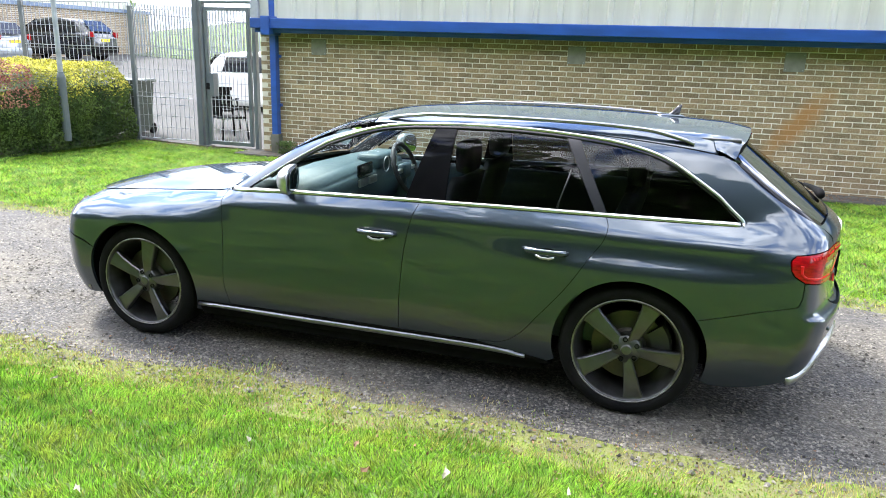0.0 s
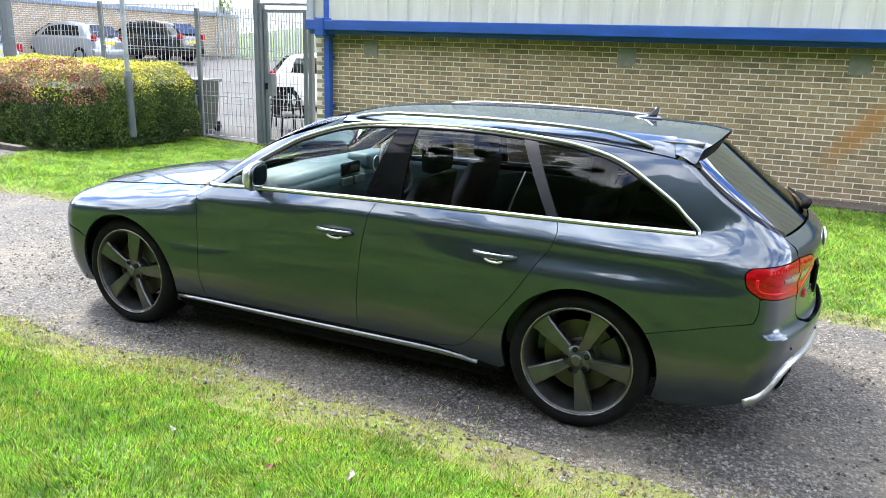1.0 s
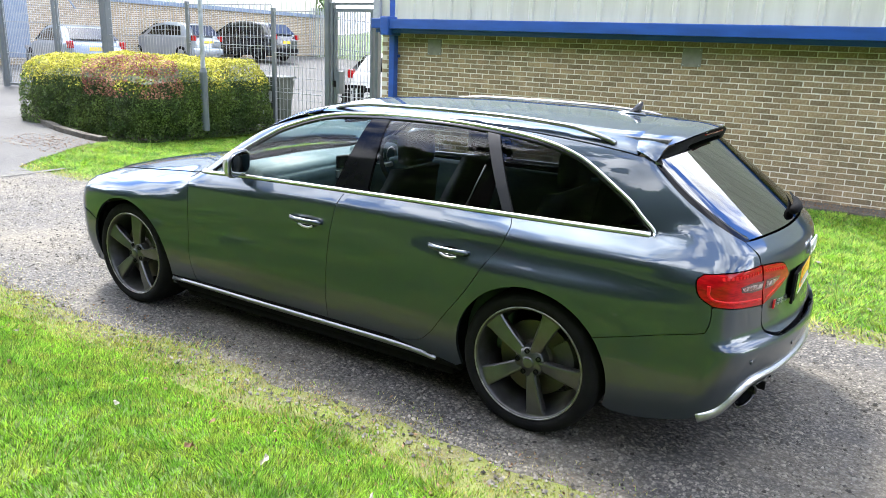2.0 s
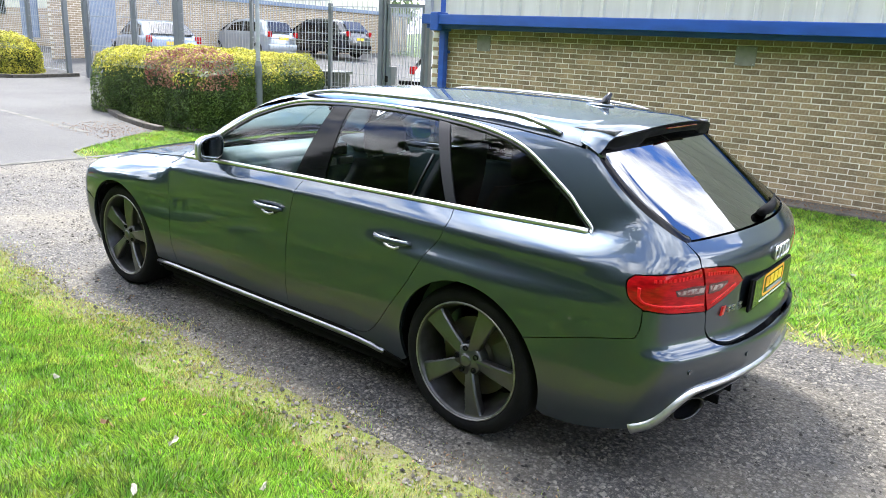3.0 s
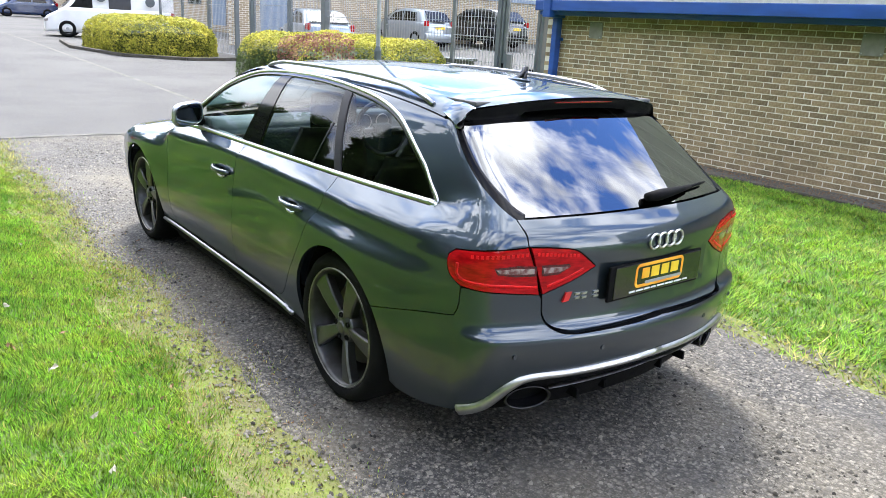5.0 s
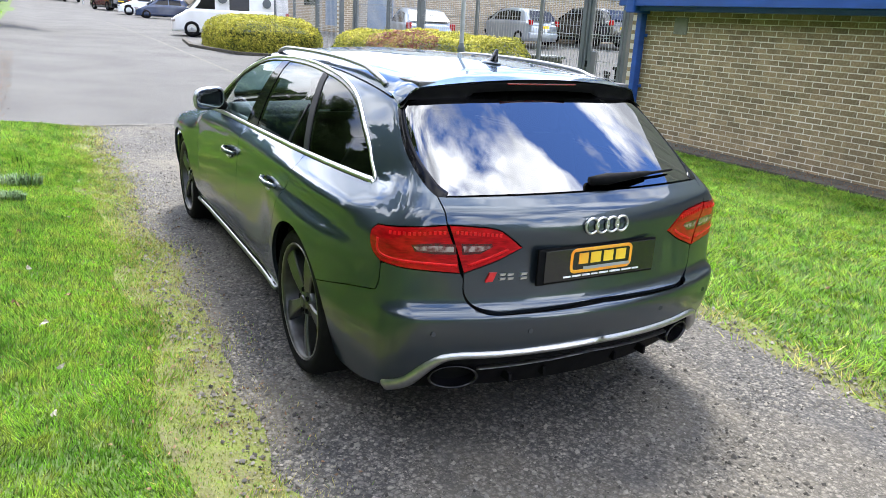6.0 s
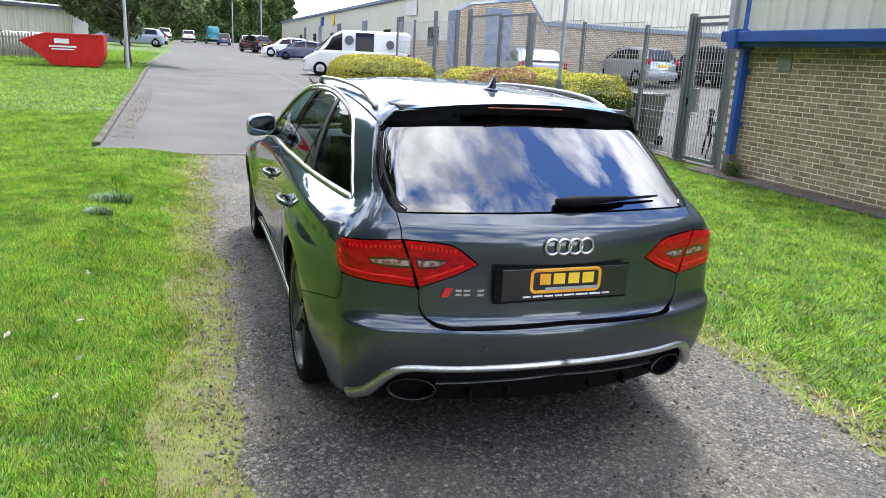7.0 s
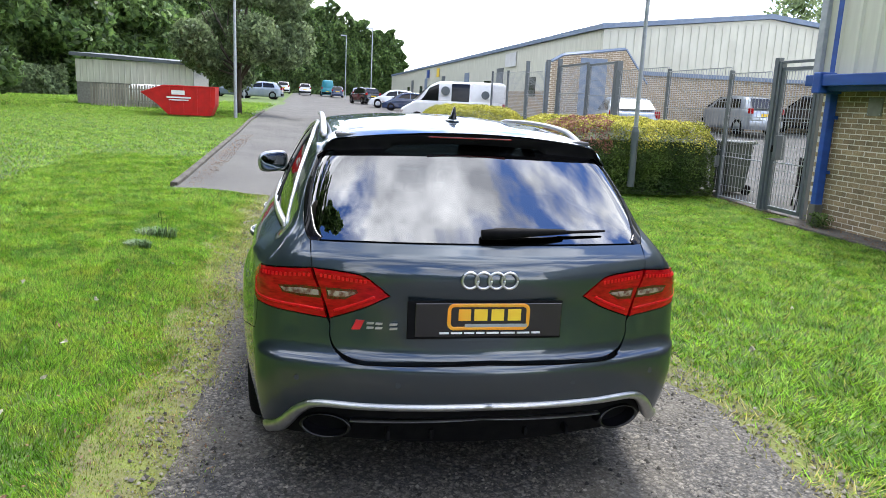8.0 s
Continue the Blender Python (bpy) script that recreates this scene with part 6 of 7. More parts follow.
def blades(name, x0, x1, y0, y1, count, high, wide, mats, label, where_ok, seed, dry=None, flat=1.0):
    """Short grass as single bent blades; dry gives the share of straw-coloured ones at a place."""
    r = np.random.default_rng(seed)
    x, y = r.uniform(x0, x1, count), r.uniform(y0, y1, count)
    tuft = 0.5 * patch_noise(x, y, 1.7, 31) + 0.9 * patch_noise(x, y, 9.0, 32)
    rim = np.minimum(np.minimum(x - x0, x1 - x), np.minimum(y - y0, y1 - y)) / (0.03 * (x1 - x0) + 0.2)
    ok = where_ok(x, y, r) & (r.uniform(0, 1, count) < np.clip(rim, 0, 1))
    x, y, tuft = x[ok], y[ok], tuft[ok]
    n = len(x)
    a = r.uniform(0, 2 * np.pi, n)
    h = high * r.uniform(0.45, 1.25, n) * (1 + 0.55 * tuft)
    lean = flat * h * r.uniform(0.4, 1.7, n)
    la = 5.0 * patch_noise(x, y, 5.0, 33) + r.normal(0, 1.0, n)
    a = la + np.pi / 2 + r.normal(0, 0.6, n)
    z = ground_z(x, y) - 0.012
    w = wide * r.uniform(0.7, 1.3, n)
    base = np.stack([x, y, z], -1)
    side = np.stack([np.cos(a) * w, np.sin(a) * w, 0 * a], -1)
    tip = base + np.stack([np.cos(la) * lean, np.sin(la) * lean, h + 0.012], -1)
    share = dry(x, y) if dry else np.zeros(n)
    is_dry = r.uniform(0, 1, n) < share
    for k, (sel, mt) in enumerate(((~is_dry, mats[0]), (is_dry, mats[1]))):
        m = int(sel.sum())
        if not m:
            continue
        v = np.stack([base[sel] - side[sel], base[sel] + side[sel], tip[sel]], 1).reshape(-1, 3)
        f_ = np.arange(m)[:, None] * 3 + np.array([0, 1, 2])
        tagged(raw_mesh(name if k == 0 else "dry_grass", v, f_, mt), label if k == 0 else "straw-coloured dry grass at the track edge", "grass", kind="stuff")


def near_edge(x):
    return 3.08 + np.interp(x, np.linspace(-10, 26, 361), [wob(q, 0.16, 2.0) for q in np.linspace(-10, 26, 361)])


def far_edge(x):
    return 5.56 + np.interp(x, np.linspace(-10, 26, 361), [wob(q, 0.14, 5.0) for q in np.linspace(-10, 26, 361)])


def ok_near(x, y, r):
    d = near_edge(x) - y
    thin = np.clip((d + 0.20) / 0.52, 0.0, 1) ** 1.3
    return (r.uniform(0, 1, len(x)) < thin) & ~((x < -7.6) & (y > 1.56))


def ok_far(x, y, r):
    d = y - far_edge(x)
    thin = np.clip((d + 0.16) / 0.48, 0.0, 1) ** 1.3
    side = np.interp(y, [5.5, 5.96, 6.48, 7.17, 7.85, 8.2, 11.2], [-8.2, -8.5, -8.85, -9.4, -9.65, -9.45, -9.4])
    return (r.uniform(0, 1, len(x)) < thin) & (x > side) & ~((x > -6.7) & (y > 10.70)) & (y < 11.2)


def dry_near(x, y):
    return np.clip(0.85 - (near_edge(x) - y) / 0.62, 0.06, 0.8)


def dry_far(x, y):
    return np.clip(0.82 - (y - far_edge(x)) / 0.55, 0.06, 0.8)


G2 = (M_BLADE, M_DRY)
blades("grass", -6.0, 5.6, 0.5, 3.7, 600000, 0.020, 0.0027, G2, "bright green mown grass beside the track", ok_near, 1, dry_near)
blades("grass", -12.5, -5.3, -0.9, 3.7, 150000, 0.030, 0.0045, G2, "bright green mown grass beside the track", ok_near, 2, dry_near)
blades("grass", -7.0, 9.5, -5.5, 1.1, 260000, 0.030, 0.0050, G2, "bright green mown grass of the verge", ok_near, 3, dry_near)
blades("grass", -10.2, 8.5, 5.0, 11.6, 470000, 0.027, 0.0052, G2, "bright green mown grass between the track and the wall", ok_far, 4, dry_far, flat=1.5)
blades("grass", -31, -4.5, -14, 2.2, 280000, 0.030, 0.0075, G2, "wide green lawn beside the road", lambda x, y, r: y < 1.54, 5, lambda x, y: np.full(len(x), 0.06))
blades("grass", -60, -30, -20, 1.3, 110000, 0.05, 0.026, G2, "wide green lawn beside the road", lambda x, y, r: y < 1.3, 6, lambda x, y: np.full(len(x), 0.06))

M_RANK = foliage("rank_grass", (0.11, 0.19, 0.075), (0.24, 0.32, 0.17), piece=0.7, trans=0.3)


def tussock(x, y, wide, deep, high, stalks, label, seed):
    """A clump of coarse grass: many bent blades from one patch, and a few upright seed stalks."""
    r = np.random.default_rng(seed)
    t = thing("grass_tussock", pose(x, y, gz(x, y)), label, "grass")
    n = 420
    a, d = r.uniform(0, 2 * np.pi, n), np.sqrt(r.uniform(0, 1, n))
    base = np.stack([np.cos(a) * d * deep / 2, np.sin(a) * d * wide / 2, np.full(n, -0.02)], -1)
    out = a + r.normal(0, 0.8, n)
    h = high * r.uniform(0.5, 1.2, n) * (1.1 - 0.5 * d)
    go = np.stack([np.cos(out), np.sin(out), 0 * a], -1)
    side = np.stack([-np.sin(out), np.cos(out), 0 * a], -1) * r.uniform(0.0022, 0.004, n)[:, None]
    mid = base + go * (h * 0.25)[:, None] + np.array([0, 0, 1]) * (h * 0.8 + 0.02)[:, None]
    tip = base + go * (h * r.uniform(0.5, 1.3, n))[:, None] + np.array([0, 0, 1]) * (h * r.uniform(0.6, 1.0, n) + 0.02)[:, None]
    v = np.stack([base - side, base + side, mid - side * 0.8, mid + side * 0.8, tip], 1).reshape(-1, 3)
    f_ = np.arange(n)[:, None, None] * 5 + np.array([[0, 1, 3], [0, 3, 2], [2, 3, 4]])
    raw_mesh("coarse_grass", v, f_.reshape(-1, 3), M_RANK, parent=t)
    for _ in range(stalks):
        sx, sy = r.uniform(-deep / 3, deep / 3), r.uniform(-wide / 2.2, wide / 2.2)
        top = (sx + r.normal(0, 0.015), sy + r.normal(0, 0.02), high * r.uniform(1.7, 2.6))
        bm = bmesh.new()
        rod(bm, (sx, sy, -0.02), top, 0.0022, n=5)
        rod(bm, (top[0], top[1], top[2] - 0.03), (top[0], top[1], top[2] + 0.02), 0.0042, n=6)
        part("stalk", bm, M_BLADE, t)


tussock(-3.65, 2.18, 0.36, 0.20, 0.085, 7, "coarse blue-green grass clump with upright seed stalks", 5)
tussock(-3.10, 2.13, 0.22, 0.16, 0.06, 0, "low dark green grass clump on the verge", 6)

# loose chips on the track
def chips(count, x0, x1, s0, s1, seed):
    r = np.random.default_rng(seed)
    x = r.uniform(x0, x1, count)
    y = 2.84 + (5.88 - 2.84) * r.beta(1.1, 1.1, count)
    s = s0 * (s1 / s0) ** (r.uniform(0, 1, count) ** 2.2)
    u = np.array([(1, 0, -0.2), (0, 1, -0.2), (-1, 0, -0.2), (0, -1, -0.2), (0.2, 0.1, 0.7)])
    v = u[None] * s[:, None, None] * r.uniform(0.55, 1.3, (count, 5, 1))
    a = r.uniform(0, 6.28, count)
    c, n_ = np.cos(a)[:, None], np.sin(a)[:, None]
    v = np.stack([v[..., 0] * c - v[..., 1] * n_, v[..., 0] * n_ + v[..., 1] * c, v[..., 2]], -1)
    v += np.stack([x, y, ground_z(x, y) + 0.004 + s * 0.12], -1)[:, None]
    f_ = np.array([(0, 1, 4), (1, 2, 4), (2, 3, 4), (3, 0, 4)])
    fa = (np.arange(count)[:, None, None] * 5 + f_).reshape(-1, 3)
    return tagged(raw_mesh("loose_chips", v.reshape(-1, 3), fa, M_STONE), "loose pale and dark stone chips on the track", "stones", kind="stuff")


chips(56000, -7.6, 5.5, 0.0045, 0.015, 8)
chips(260, -7.0, 4.5, 0.012, 0.022, 9)



def litter(count, x0, x1, y0, y1, z, size, mat, label, seed):
    """Dead leaves and crumbs, thickest in the middle of a strip."""
    r = np.random.default_rng(seed)
    x, y = x0 + (x1 - x0) * r.beta(1.6, 1.6, count), y0 + (y1 - y0) * r.beta(1.6, 1.6, count)
    c = np.stack([x, y, (ground_z(x, y) if z is None else z) + r.uniform(0.004, 0.014, count)], -1)
    ob = leaf_cloud("litter", c, np.tile([0, 0, 1.0], (count, 1)), size, mat, None, seed)
    return tagged(ob, label, "litter", kind="stuff")


# a few fallen leaves and scraps on the lawn
M_SCRAP = material("dry_leaf", (0.30, 0.26, 0.19), 0.8, spots=(0.50, 0.46, 0.38), scale=30, piece=0.4)
M_BROWN = material("brown_leaf", (0.13, 0.07, 0.035), 0.8, spots=(0.2, 0.12, 0.06), scale=30, piece=0.4)
spots_xy = [(-0.80, 2.19), (-0.52, 2.30), (-1.35, 2.25), (-0.95, 2.42), (-0.05, 2.35), (0.35, 2.32), (-2.1, 2.2), (-0.3, 2.02), (-1.7, 1.7), (0.95, 2.55), (-2.6, 2.5), (0.4, 1.75), (-0.6, 1.6), (-3.1, 1.9), (1.35, 6.3), (0.3, 6.9), (-0.6, 6.4), (-1.6, 7.4), (1.9, 6.9), (-2.6, 6.6), (0.9, 7.6)]
for k, (x, y) in enumerate(spots_xy):
    bm = bmesh.new()
    n_ = 9
    s_ = rng.uniform(0.014, 0.028)
    ring = [bm.verts.new((s_ * math.cos(6.283 * i / n_) * (1 + 0.25 * rng.normal()), 0.55 * s_ * math.sin(6.283 * i / n_) * (1 + 0.25 * rng.normal()), 0.010 * rng.normal())) for i in range(n_)]
    c_ = bm.verts.new((0, 0, 0.008))
    for i in range(n_):
        bm.faces.new((ring[i], ring[(i + 1) % n_], c_))
    ob = finish("fallen_leaf", bm, M_SCRAP if k % 3 else M_BROWN)
    ob.matrix_world = pose(x, y, gz(x, y) + 0.026, rng.uniform(-12, 12), rng.uniform(-12, 12), rng.uniform(0, 360))
    tagged(ob, "curled pale dry leaf lying in the grass" if k % 3 else "curled brown dead leaf lying in the grass", "leaf", "fallen leaves")

litter(1500, -11.0, -8.6, 6.4, 7.8, None, 0.012, M_BROWN, "brown dirt and leaf crumbs beside the hedge kerb", 21)
litter(2600, -6.6, 5.0, 10.66, 11.18, -0.075, 0.012, M_BROWN, "dead leaves and crumbs along the foot of the wall", 22)
litter(1600, -19.0, -7.7, 1.66, 2.05, None, 0.012, M_BROWN, "dead leaves and dirt in the gutter beside the kerb", 25)
litter(900, -9.6, -6.7, 10.9, 11.5, None, 0.012, M_BROWN, "dead leaves under the mesh gate", 23)
litter(1400, -7.0, 3.0, 2.4, 3.3, None, 0.009, M_BROWN, "brown crumbs in the worn verge", 24)

# bricks of the near wall: stretcher bond, 225 by 75 with joints
COURSE, PITCH, Z0 = 0.075, 0.225, -0.12


def brick_mesh(w):
    bm = bmesh.new()
    box(bm, 0.006, w - 0.006, -0.012, 0.03, 0.006, 0.069)
    es = [e for e in bm.edges if all(v.co.y < 0 for v in e.verts)]
    bmesh.ops.bevel(bm, geom=es, offset=0.003, segments=1, affect="EDGES")
    me = bpy.data.meshes.new("brick")
    bm.to_mesh(me)
    bm.free()
    me.materials.append(M_BRICK)
    return me


full_brick = brick_mesh(PITCH)
tv = np.array([v.co for v in full_brick.vertices])
tf = [tuple(p.vertices) for p in full_brick.polygons]
rest_v, rest_f = [], []
near_count = 0
nb = int((WALL_X1 - WALL_X0) / PITCH)
for row in range(27):
    z = Z0 + row * COURSE
    for k in range(-1, nb):
        x = WALL_X0 + k * PITCH + (PITCH / 2 if row % 2 else 0)
        if x < WALL_X0 - 0.001:
            continue
        jx, jy, jz = rng.normal(0, 0.0012), float(np.clip(rng.normal(0, 0.0008), -0.0014, 0.0014)), rng.normal(0, 0.0010)
        if -3.2 < x < 0.55 and 0.55 < z < 1.9 and near_count < 300:
            ob = new("brick", full_brick)
            ob.parent = wall
            ob.matrix_local = pose(x + jx, WALL_Y + 0.012 + jy, z + jz)
            near_count += 1
        else:
            base_i = len(rest_v) * len(tv)
            rest_v.append(tv + np.array([x + jx, WALL_Y + 0.012 + jy, z + jz]))
            rest_f += [tuple(i + base_i for i in f_) for f_ in tf]
me = bpy.data.meshes.new("bricks")
me.from_pydata(np.concatenate(rest_v).tolist(), [], rest_f)
me.materials.append(M_BRICK)
ob = new("bricks", me)
ob.parent = wall
tagged(ob, "buff bricks in stretcher bond", kind="stuff")

# ---- parked vehicles ----

def vehicle(name, m, label, category, paint, length, width, height, shape, group=""):
    """A parked car or van from its side outline: body shell, glasshouse, windows, wheels, lamps, plates. It heads along -x; x runs from nose to tail."""
    t = thing(name, m, label, category, group)
    low, roof = shape["low"], shape["roof"]
    belt_h = shape["belt"]
    hw = width / 2
    n = 46
    xs_ = np.linspace(0, length, n)
    c_low, c_roof = curve(*low), curve(*roof)

    def loft(z0f, z1f, w0, w1, taper_end, nm, mat, lab=""):
        bm = bmesh.new()
        rows_ = []
        for x in xs_:
            z0, z1 = float(z0f(x)), float(z1f(x))
            if z1 - z0 < 0.02:
                z1 = z0 + 0.02
            e = min(x, length - x) / length
            k = 1 - taper_end * max(0, 1 - e / 0.10) ** 2
            prof = []
            for tt in np.linspace(0, 1, 9):
                w = w0 + (w1 - w0) * tt ** 1.3
                if tt > 0.8:
                    w *= 1 - 1.2 * (tt - 0.8) ** 1.2
                prof.append((w * k, z0 + (z1 - z0) * math.sin(tt * math.pi / 2)))
            rows_.append([bm.verts.new((x, -a, z)) for a, z in prof] + [bm.verts.new((x, a, z)) for a, z in reversed(prof)])
        for p_, q_ in zip(rows_, rows_[1:]):
            for i in range(len(p_)):
                bm.faces.new((p_[i], p_[(i + 1) % len(p_)], q_[(i + 1) % len(p_)], q_[i]))
        bm.faces.new(rows_[0])
        bm.faces.new(rows_[-1])
        bmesh.ops.recalc_face_normals(bm, faces=bm.faces)
        return part(nm, bm, mat, t, lab, smooth=True)
    loft(lambda x: 0.20, lambda x: min(float(c_low(x)), float(c_roof(x))), hw * 0.96, hw * 0.93, 0.16, "body", paint)
    g0, g1 = shape["house"]
    keep_n = xs_
    xs_ = np.linspace(g0, g1, n)
    loft(lambda x: belt_h - 0.12, lambda x: max(belt_h - 0.05, float(c_roof(x))), hw * 0.90, hw * 0.70, 0.10, "cabin", paint)
    xs_ = keep_n
    for a, b in shape["windows"]:
        for s in (-1, 1):
            bm = bmesh.new()
            rows_w = []
            for tt in np.linspace(0, 1, 6):
                row = []
                for x in (a[0] + (a[1] - a[0]) * tt, b[0] + (b[1] - b[0]) * tt):
                    z0, z1 = belt_h - 0.12, float(c_roof(x))
                    zt = belt_h + 0.03 + tt * (z1 - belt_h - 0.14)
                    q = math.asin(min(1.0, (zt - z0) / (z1 - z0))) * 2 / math.pi
                    w = hw * (0.90 - 0.20 * q ** 1.3) * (1 - 1.2 * max(0.0, q - 0.8) ** 1.2)
                    row.append((bm.verts.new((x, s * (w + 0.012), zt)), bm.verts.new((x, s * (w - 0.03), zt))))
                rows_w.append(row)
            for p_, q_ in zip(rows_w, rows_w[1:]):
                bm.faces.new((p_[0][0], p_[1][0], q_[1][0], q_[0][0]))
                bm.faces.new((p_[0][0], q_[0][0], q_[0][1], p_[0][1]))
                bm.faces.new((p_[1][0], p_[1][1], q_[1][1], q_[1][0]))
            for row in (rows_w[0], rows_w[-1]):
                bm.faces.new((row[0][0], row[0][1], row[1][1], row[1][0]))
            bmesh.ops.recalc_face_normals(bm, faces=bm.faces)
            part("window", bm, M_GLOSS_BLACK, t)
    for tag, (xa, za, xb, zb, wf) in shape["screens"].items():
        bm = bmesh.new()
        prism(bm, ((xa, -hw * wf, za), (xa, hw * wf, za), (xb, hw * wf * 0.84, zb), (xb, -hw * wf * 0.84, zb)), (0, 0, 0.02))
        part(tag, bm, M_GLOSS_BLACK, t)
    for x in shape["axles"]:
        for s in (-1, 1):
            r = shape["wheel"]
            bm = bmesh.new()
            lathe(bm, [(r * 0.62, 0.0), (r * 0.7, -0.02), (r * 0.95, -0.02), (r, 0.02), (r, 0.19), (r * 0.7, 0.2)], 28)
            bmesh.ops.scale(bm, vec=(1, -s, 1), verts=bm.verts)
            bmesh.ops.recalc_face_normals(bm, faces=bm.faces)
            w = part("wheel", bm, M_RUBBER, t, smooth=True)
            w.location = (x, s * (hw - 0.02), r)
            bm = bmesh.new()
            lathe(bm, [(0.0, 0.02), (r * 0.2, 0.02), (r * 0.3, 0.05), (r * 0.6, 0.04), (r * 0.66, 0.0)], 28)
            for v in bm.verts:
                v.co.y *= -s
            bmesh.ops.recalc_face_normals(bm, faces=bm.faces)
            part("rim", bm, M_GALV, w, smooth=True)
            bm = bmesh.new()
            lathe(bm, [(r * 1.14, -0.004), (r * 1.14, 0.004), (0.0, 0.004)], 28)
            bmesh.ops.scale(bm, vec=(1, -s, 1), verts=bm.verts)
            a = part("wheel_arch", bm, M_BLACK, t)
            a.location = (x, s * (hw * 0.955), r + 0.02)
    for s in (-1, 1):
        zt = shape["lamp"]
        part("tail_lamp", block(length - 0.14, length + 0.005, s * hw * 0.84 - 0.09, s * hw * 0.84 + 0.09, zt - 0.10, zt + 0.12, 0.03), M_RED_LENS, t)
        part("headlamp", block(-0.005, 0.22, s * hw * 0.76 - 0.11, s * hw * 0.76 + 0.11, 0.62, 0.76, 0.04), M_CLEAR_LENS, t)
    part("number_plate", block(length + 0.0, length + 0.015, -0.26, 0.26, shape["plate"], shape["plate"] + 0.11), M_YELLOWP, t, "yellow plate")
    part("bumper", block(length - 0.12, length + 0.02, -hw * 0.92, hw * 0.92, 0.30, 0.55, 0.05), paint if shape.get("bump", True) else M_BLACK, t, smooth=True)
    return t


HATCH = dict(low=[(0, 0.55), (0.3, 0.78), (1.0, 0.98), (3.6, 1.0), (3.9, 0.9)], roof=[(0, 0.6), (0.85, 0.98), (1.6, 1.42), (2.4, 1.52), (3.3, 1.44), (3.75, 1.0), (3.9, 0.85)], belt=0.98, house=(0.75, 3.86),
             windows=[((1.25, 1.6), (2.25, 2.25)), ((2.33, 2.33), (3.2, 3.1))], screens={"windscreen": (0.80, 1.0, 1.62, 1.44, 0.82), "rear_window": (3.86, 1.02, 3.50, 1.40, 0.78)}, axles=(0.72, 3.2), wheel=0.30, lamp=0.92, plate=0.72)
SUV = dict(low=[(0, 0.62), (0.3, 0.92), (1.1, 1.05), (4.2, 1.08), (4.4, 0.95)], roof=[(0, 0.7), (1.0, 1.06), (1.75, 1.52), (2.5, 1.64), (3.6, 1.58), (4.2, 1.15), (4.4, 0.9)], belt=1.05, house=(0.95, 4.34),
           windows=[((1.45, 1.8), (2.5, 2.5)), ((2.58, 2.58), (3.7, 3.55))], screens={"windscreen": (0.98, 1.06, 1.78, 1.54, 0.84), "rear_window": (4.30, 1.12, 3.88, 1.52, 0.78)}, axles=(0.82, 3.5), wheel=0.36, lamp=1.0, plate=0.74, bump=False)
SALOON = dict(low=[(0, 0.52), (0.3, 0.74), (1.2, 0.92), (4.2, 0.98), (4.5, 0.88)], roof=[(0, 0.55), (1.2, 0.93), (2.0, 1.36), (2.7, 1.45), (3.6, 1.36), (4.25, 1.02), (4.5, 0.85)], belt=0.93, house=(1.1, 4.42),
              windows=[((1.6, 2.0), (2.7, 2.7)), ((2.78, 2.78), (3.75, 3.5))], screens={"windscreen": (1.15, 0.96, 2.02, 1.38, 0.84), "rear_window": (4.32, 1.02, 3.70, 1.34, 0.78)}, axles=(0.85, 3.5), wheel=0.32, lamp=0.86, plate=0.70)
VAN = dict(low=[(0, 0.7), (0.25, 1.0), (0.9, 1.25), (5.2, 1.3), (5.3, 1.2)], roof=[(0, 0.8), (0.75, 1.22), (1.5, 2.0), (2.1, 2.22), (5.1, 2.24), (5.3, 2.1)], belt=1.22, house=(0.6, 5.29),
           windows=[((1.0, 1.45), (1.95, 1.95)), ((2.6, 2.6), (3.5, 3.5))], screens={"windscreen": (0.68, 1.25, 1.48, 2.0, 0.86)}, axles=(0.9, 4.2), wheel=0.34, lamp=1.1, plate=0.6, bump=False)
P_SILVER = material("silver_paint", (0.36, 0.40, 0.45), 0.3, metal=0.6, coat=0.8, spots=(0.31, 0.35, 0.40), scale=3)
P_GREYBLUE = material("blue_grey_paint", (0.22, 0.27, 0.33), 0.3, metal=0.6, coat=0.8, spots=(0.19, 0.24, 0.30), scale=3)
P_BLACK = material("black_paint", (0.012, 0.013, 0.016), 0.25, coat=1.0, spots=(0.02, 0.02, 0.022), scale=3)
P_NAVY = material("navy_paint", (0.015, 0.03, 0.085), 0.25, coat=1.0, spots=(0.02, 0.04, 0.1), scale=3)
P_RED = material("dull_red_paint", (0.28, 0.03, 0.03), 0.35, coat=0.8, spots=(0.22, 0.03, 0.03), scale=3)
P_TEAL = material("teal_paint", (0.02, 0.25, 0.30), 0.4, spots=(0.03, 0.2, 0.25), scale=3)


def park(name, x, y, turn, lab, paint, shape, length, width, height, cat="car", group="cars in the yard", size=1.0):
    return vehicle(name, pose(x, y, gz(x, y) + 0.013, 0, 0, turn) @ Matrix.Scale(size, 4), lab, cat, paint, length, width, height, shape, group)


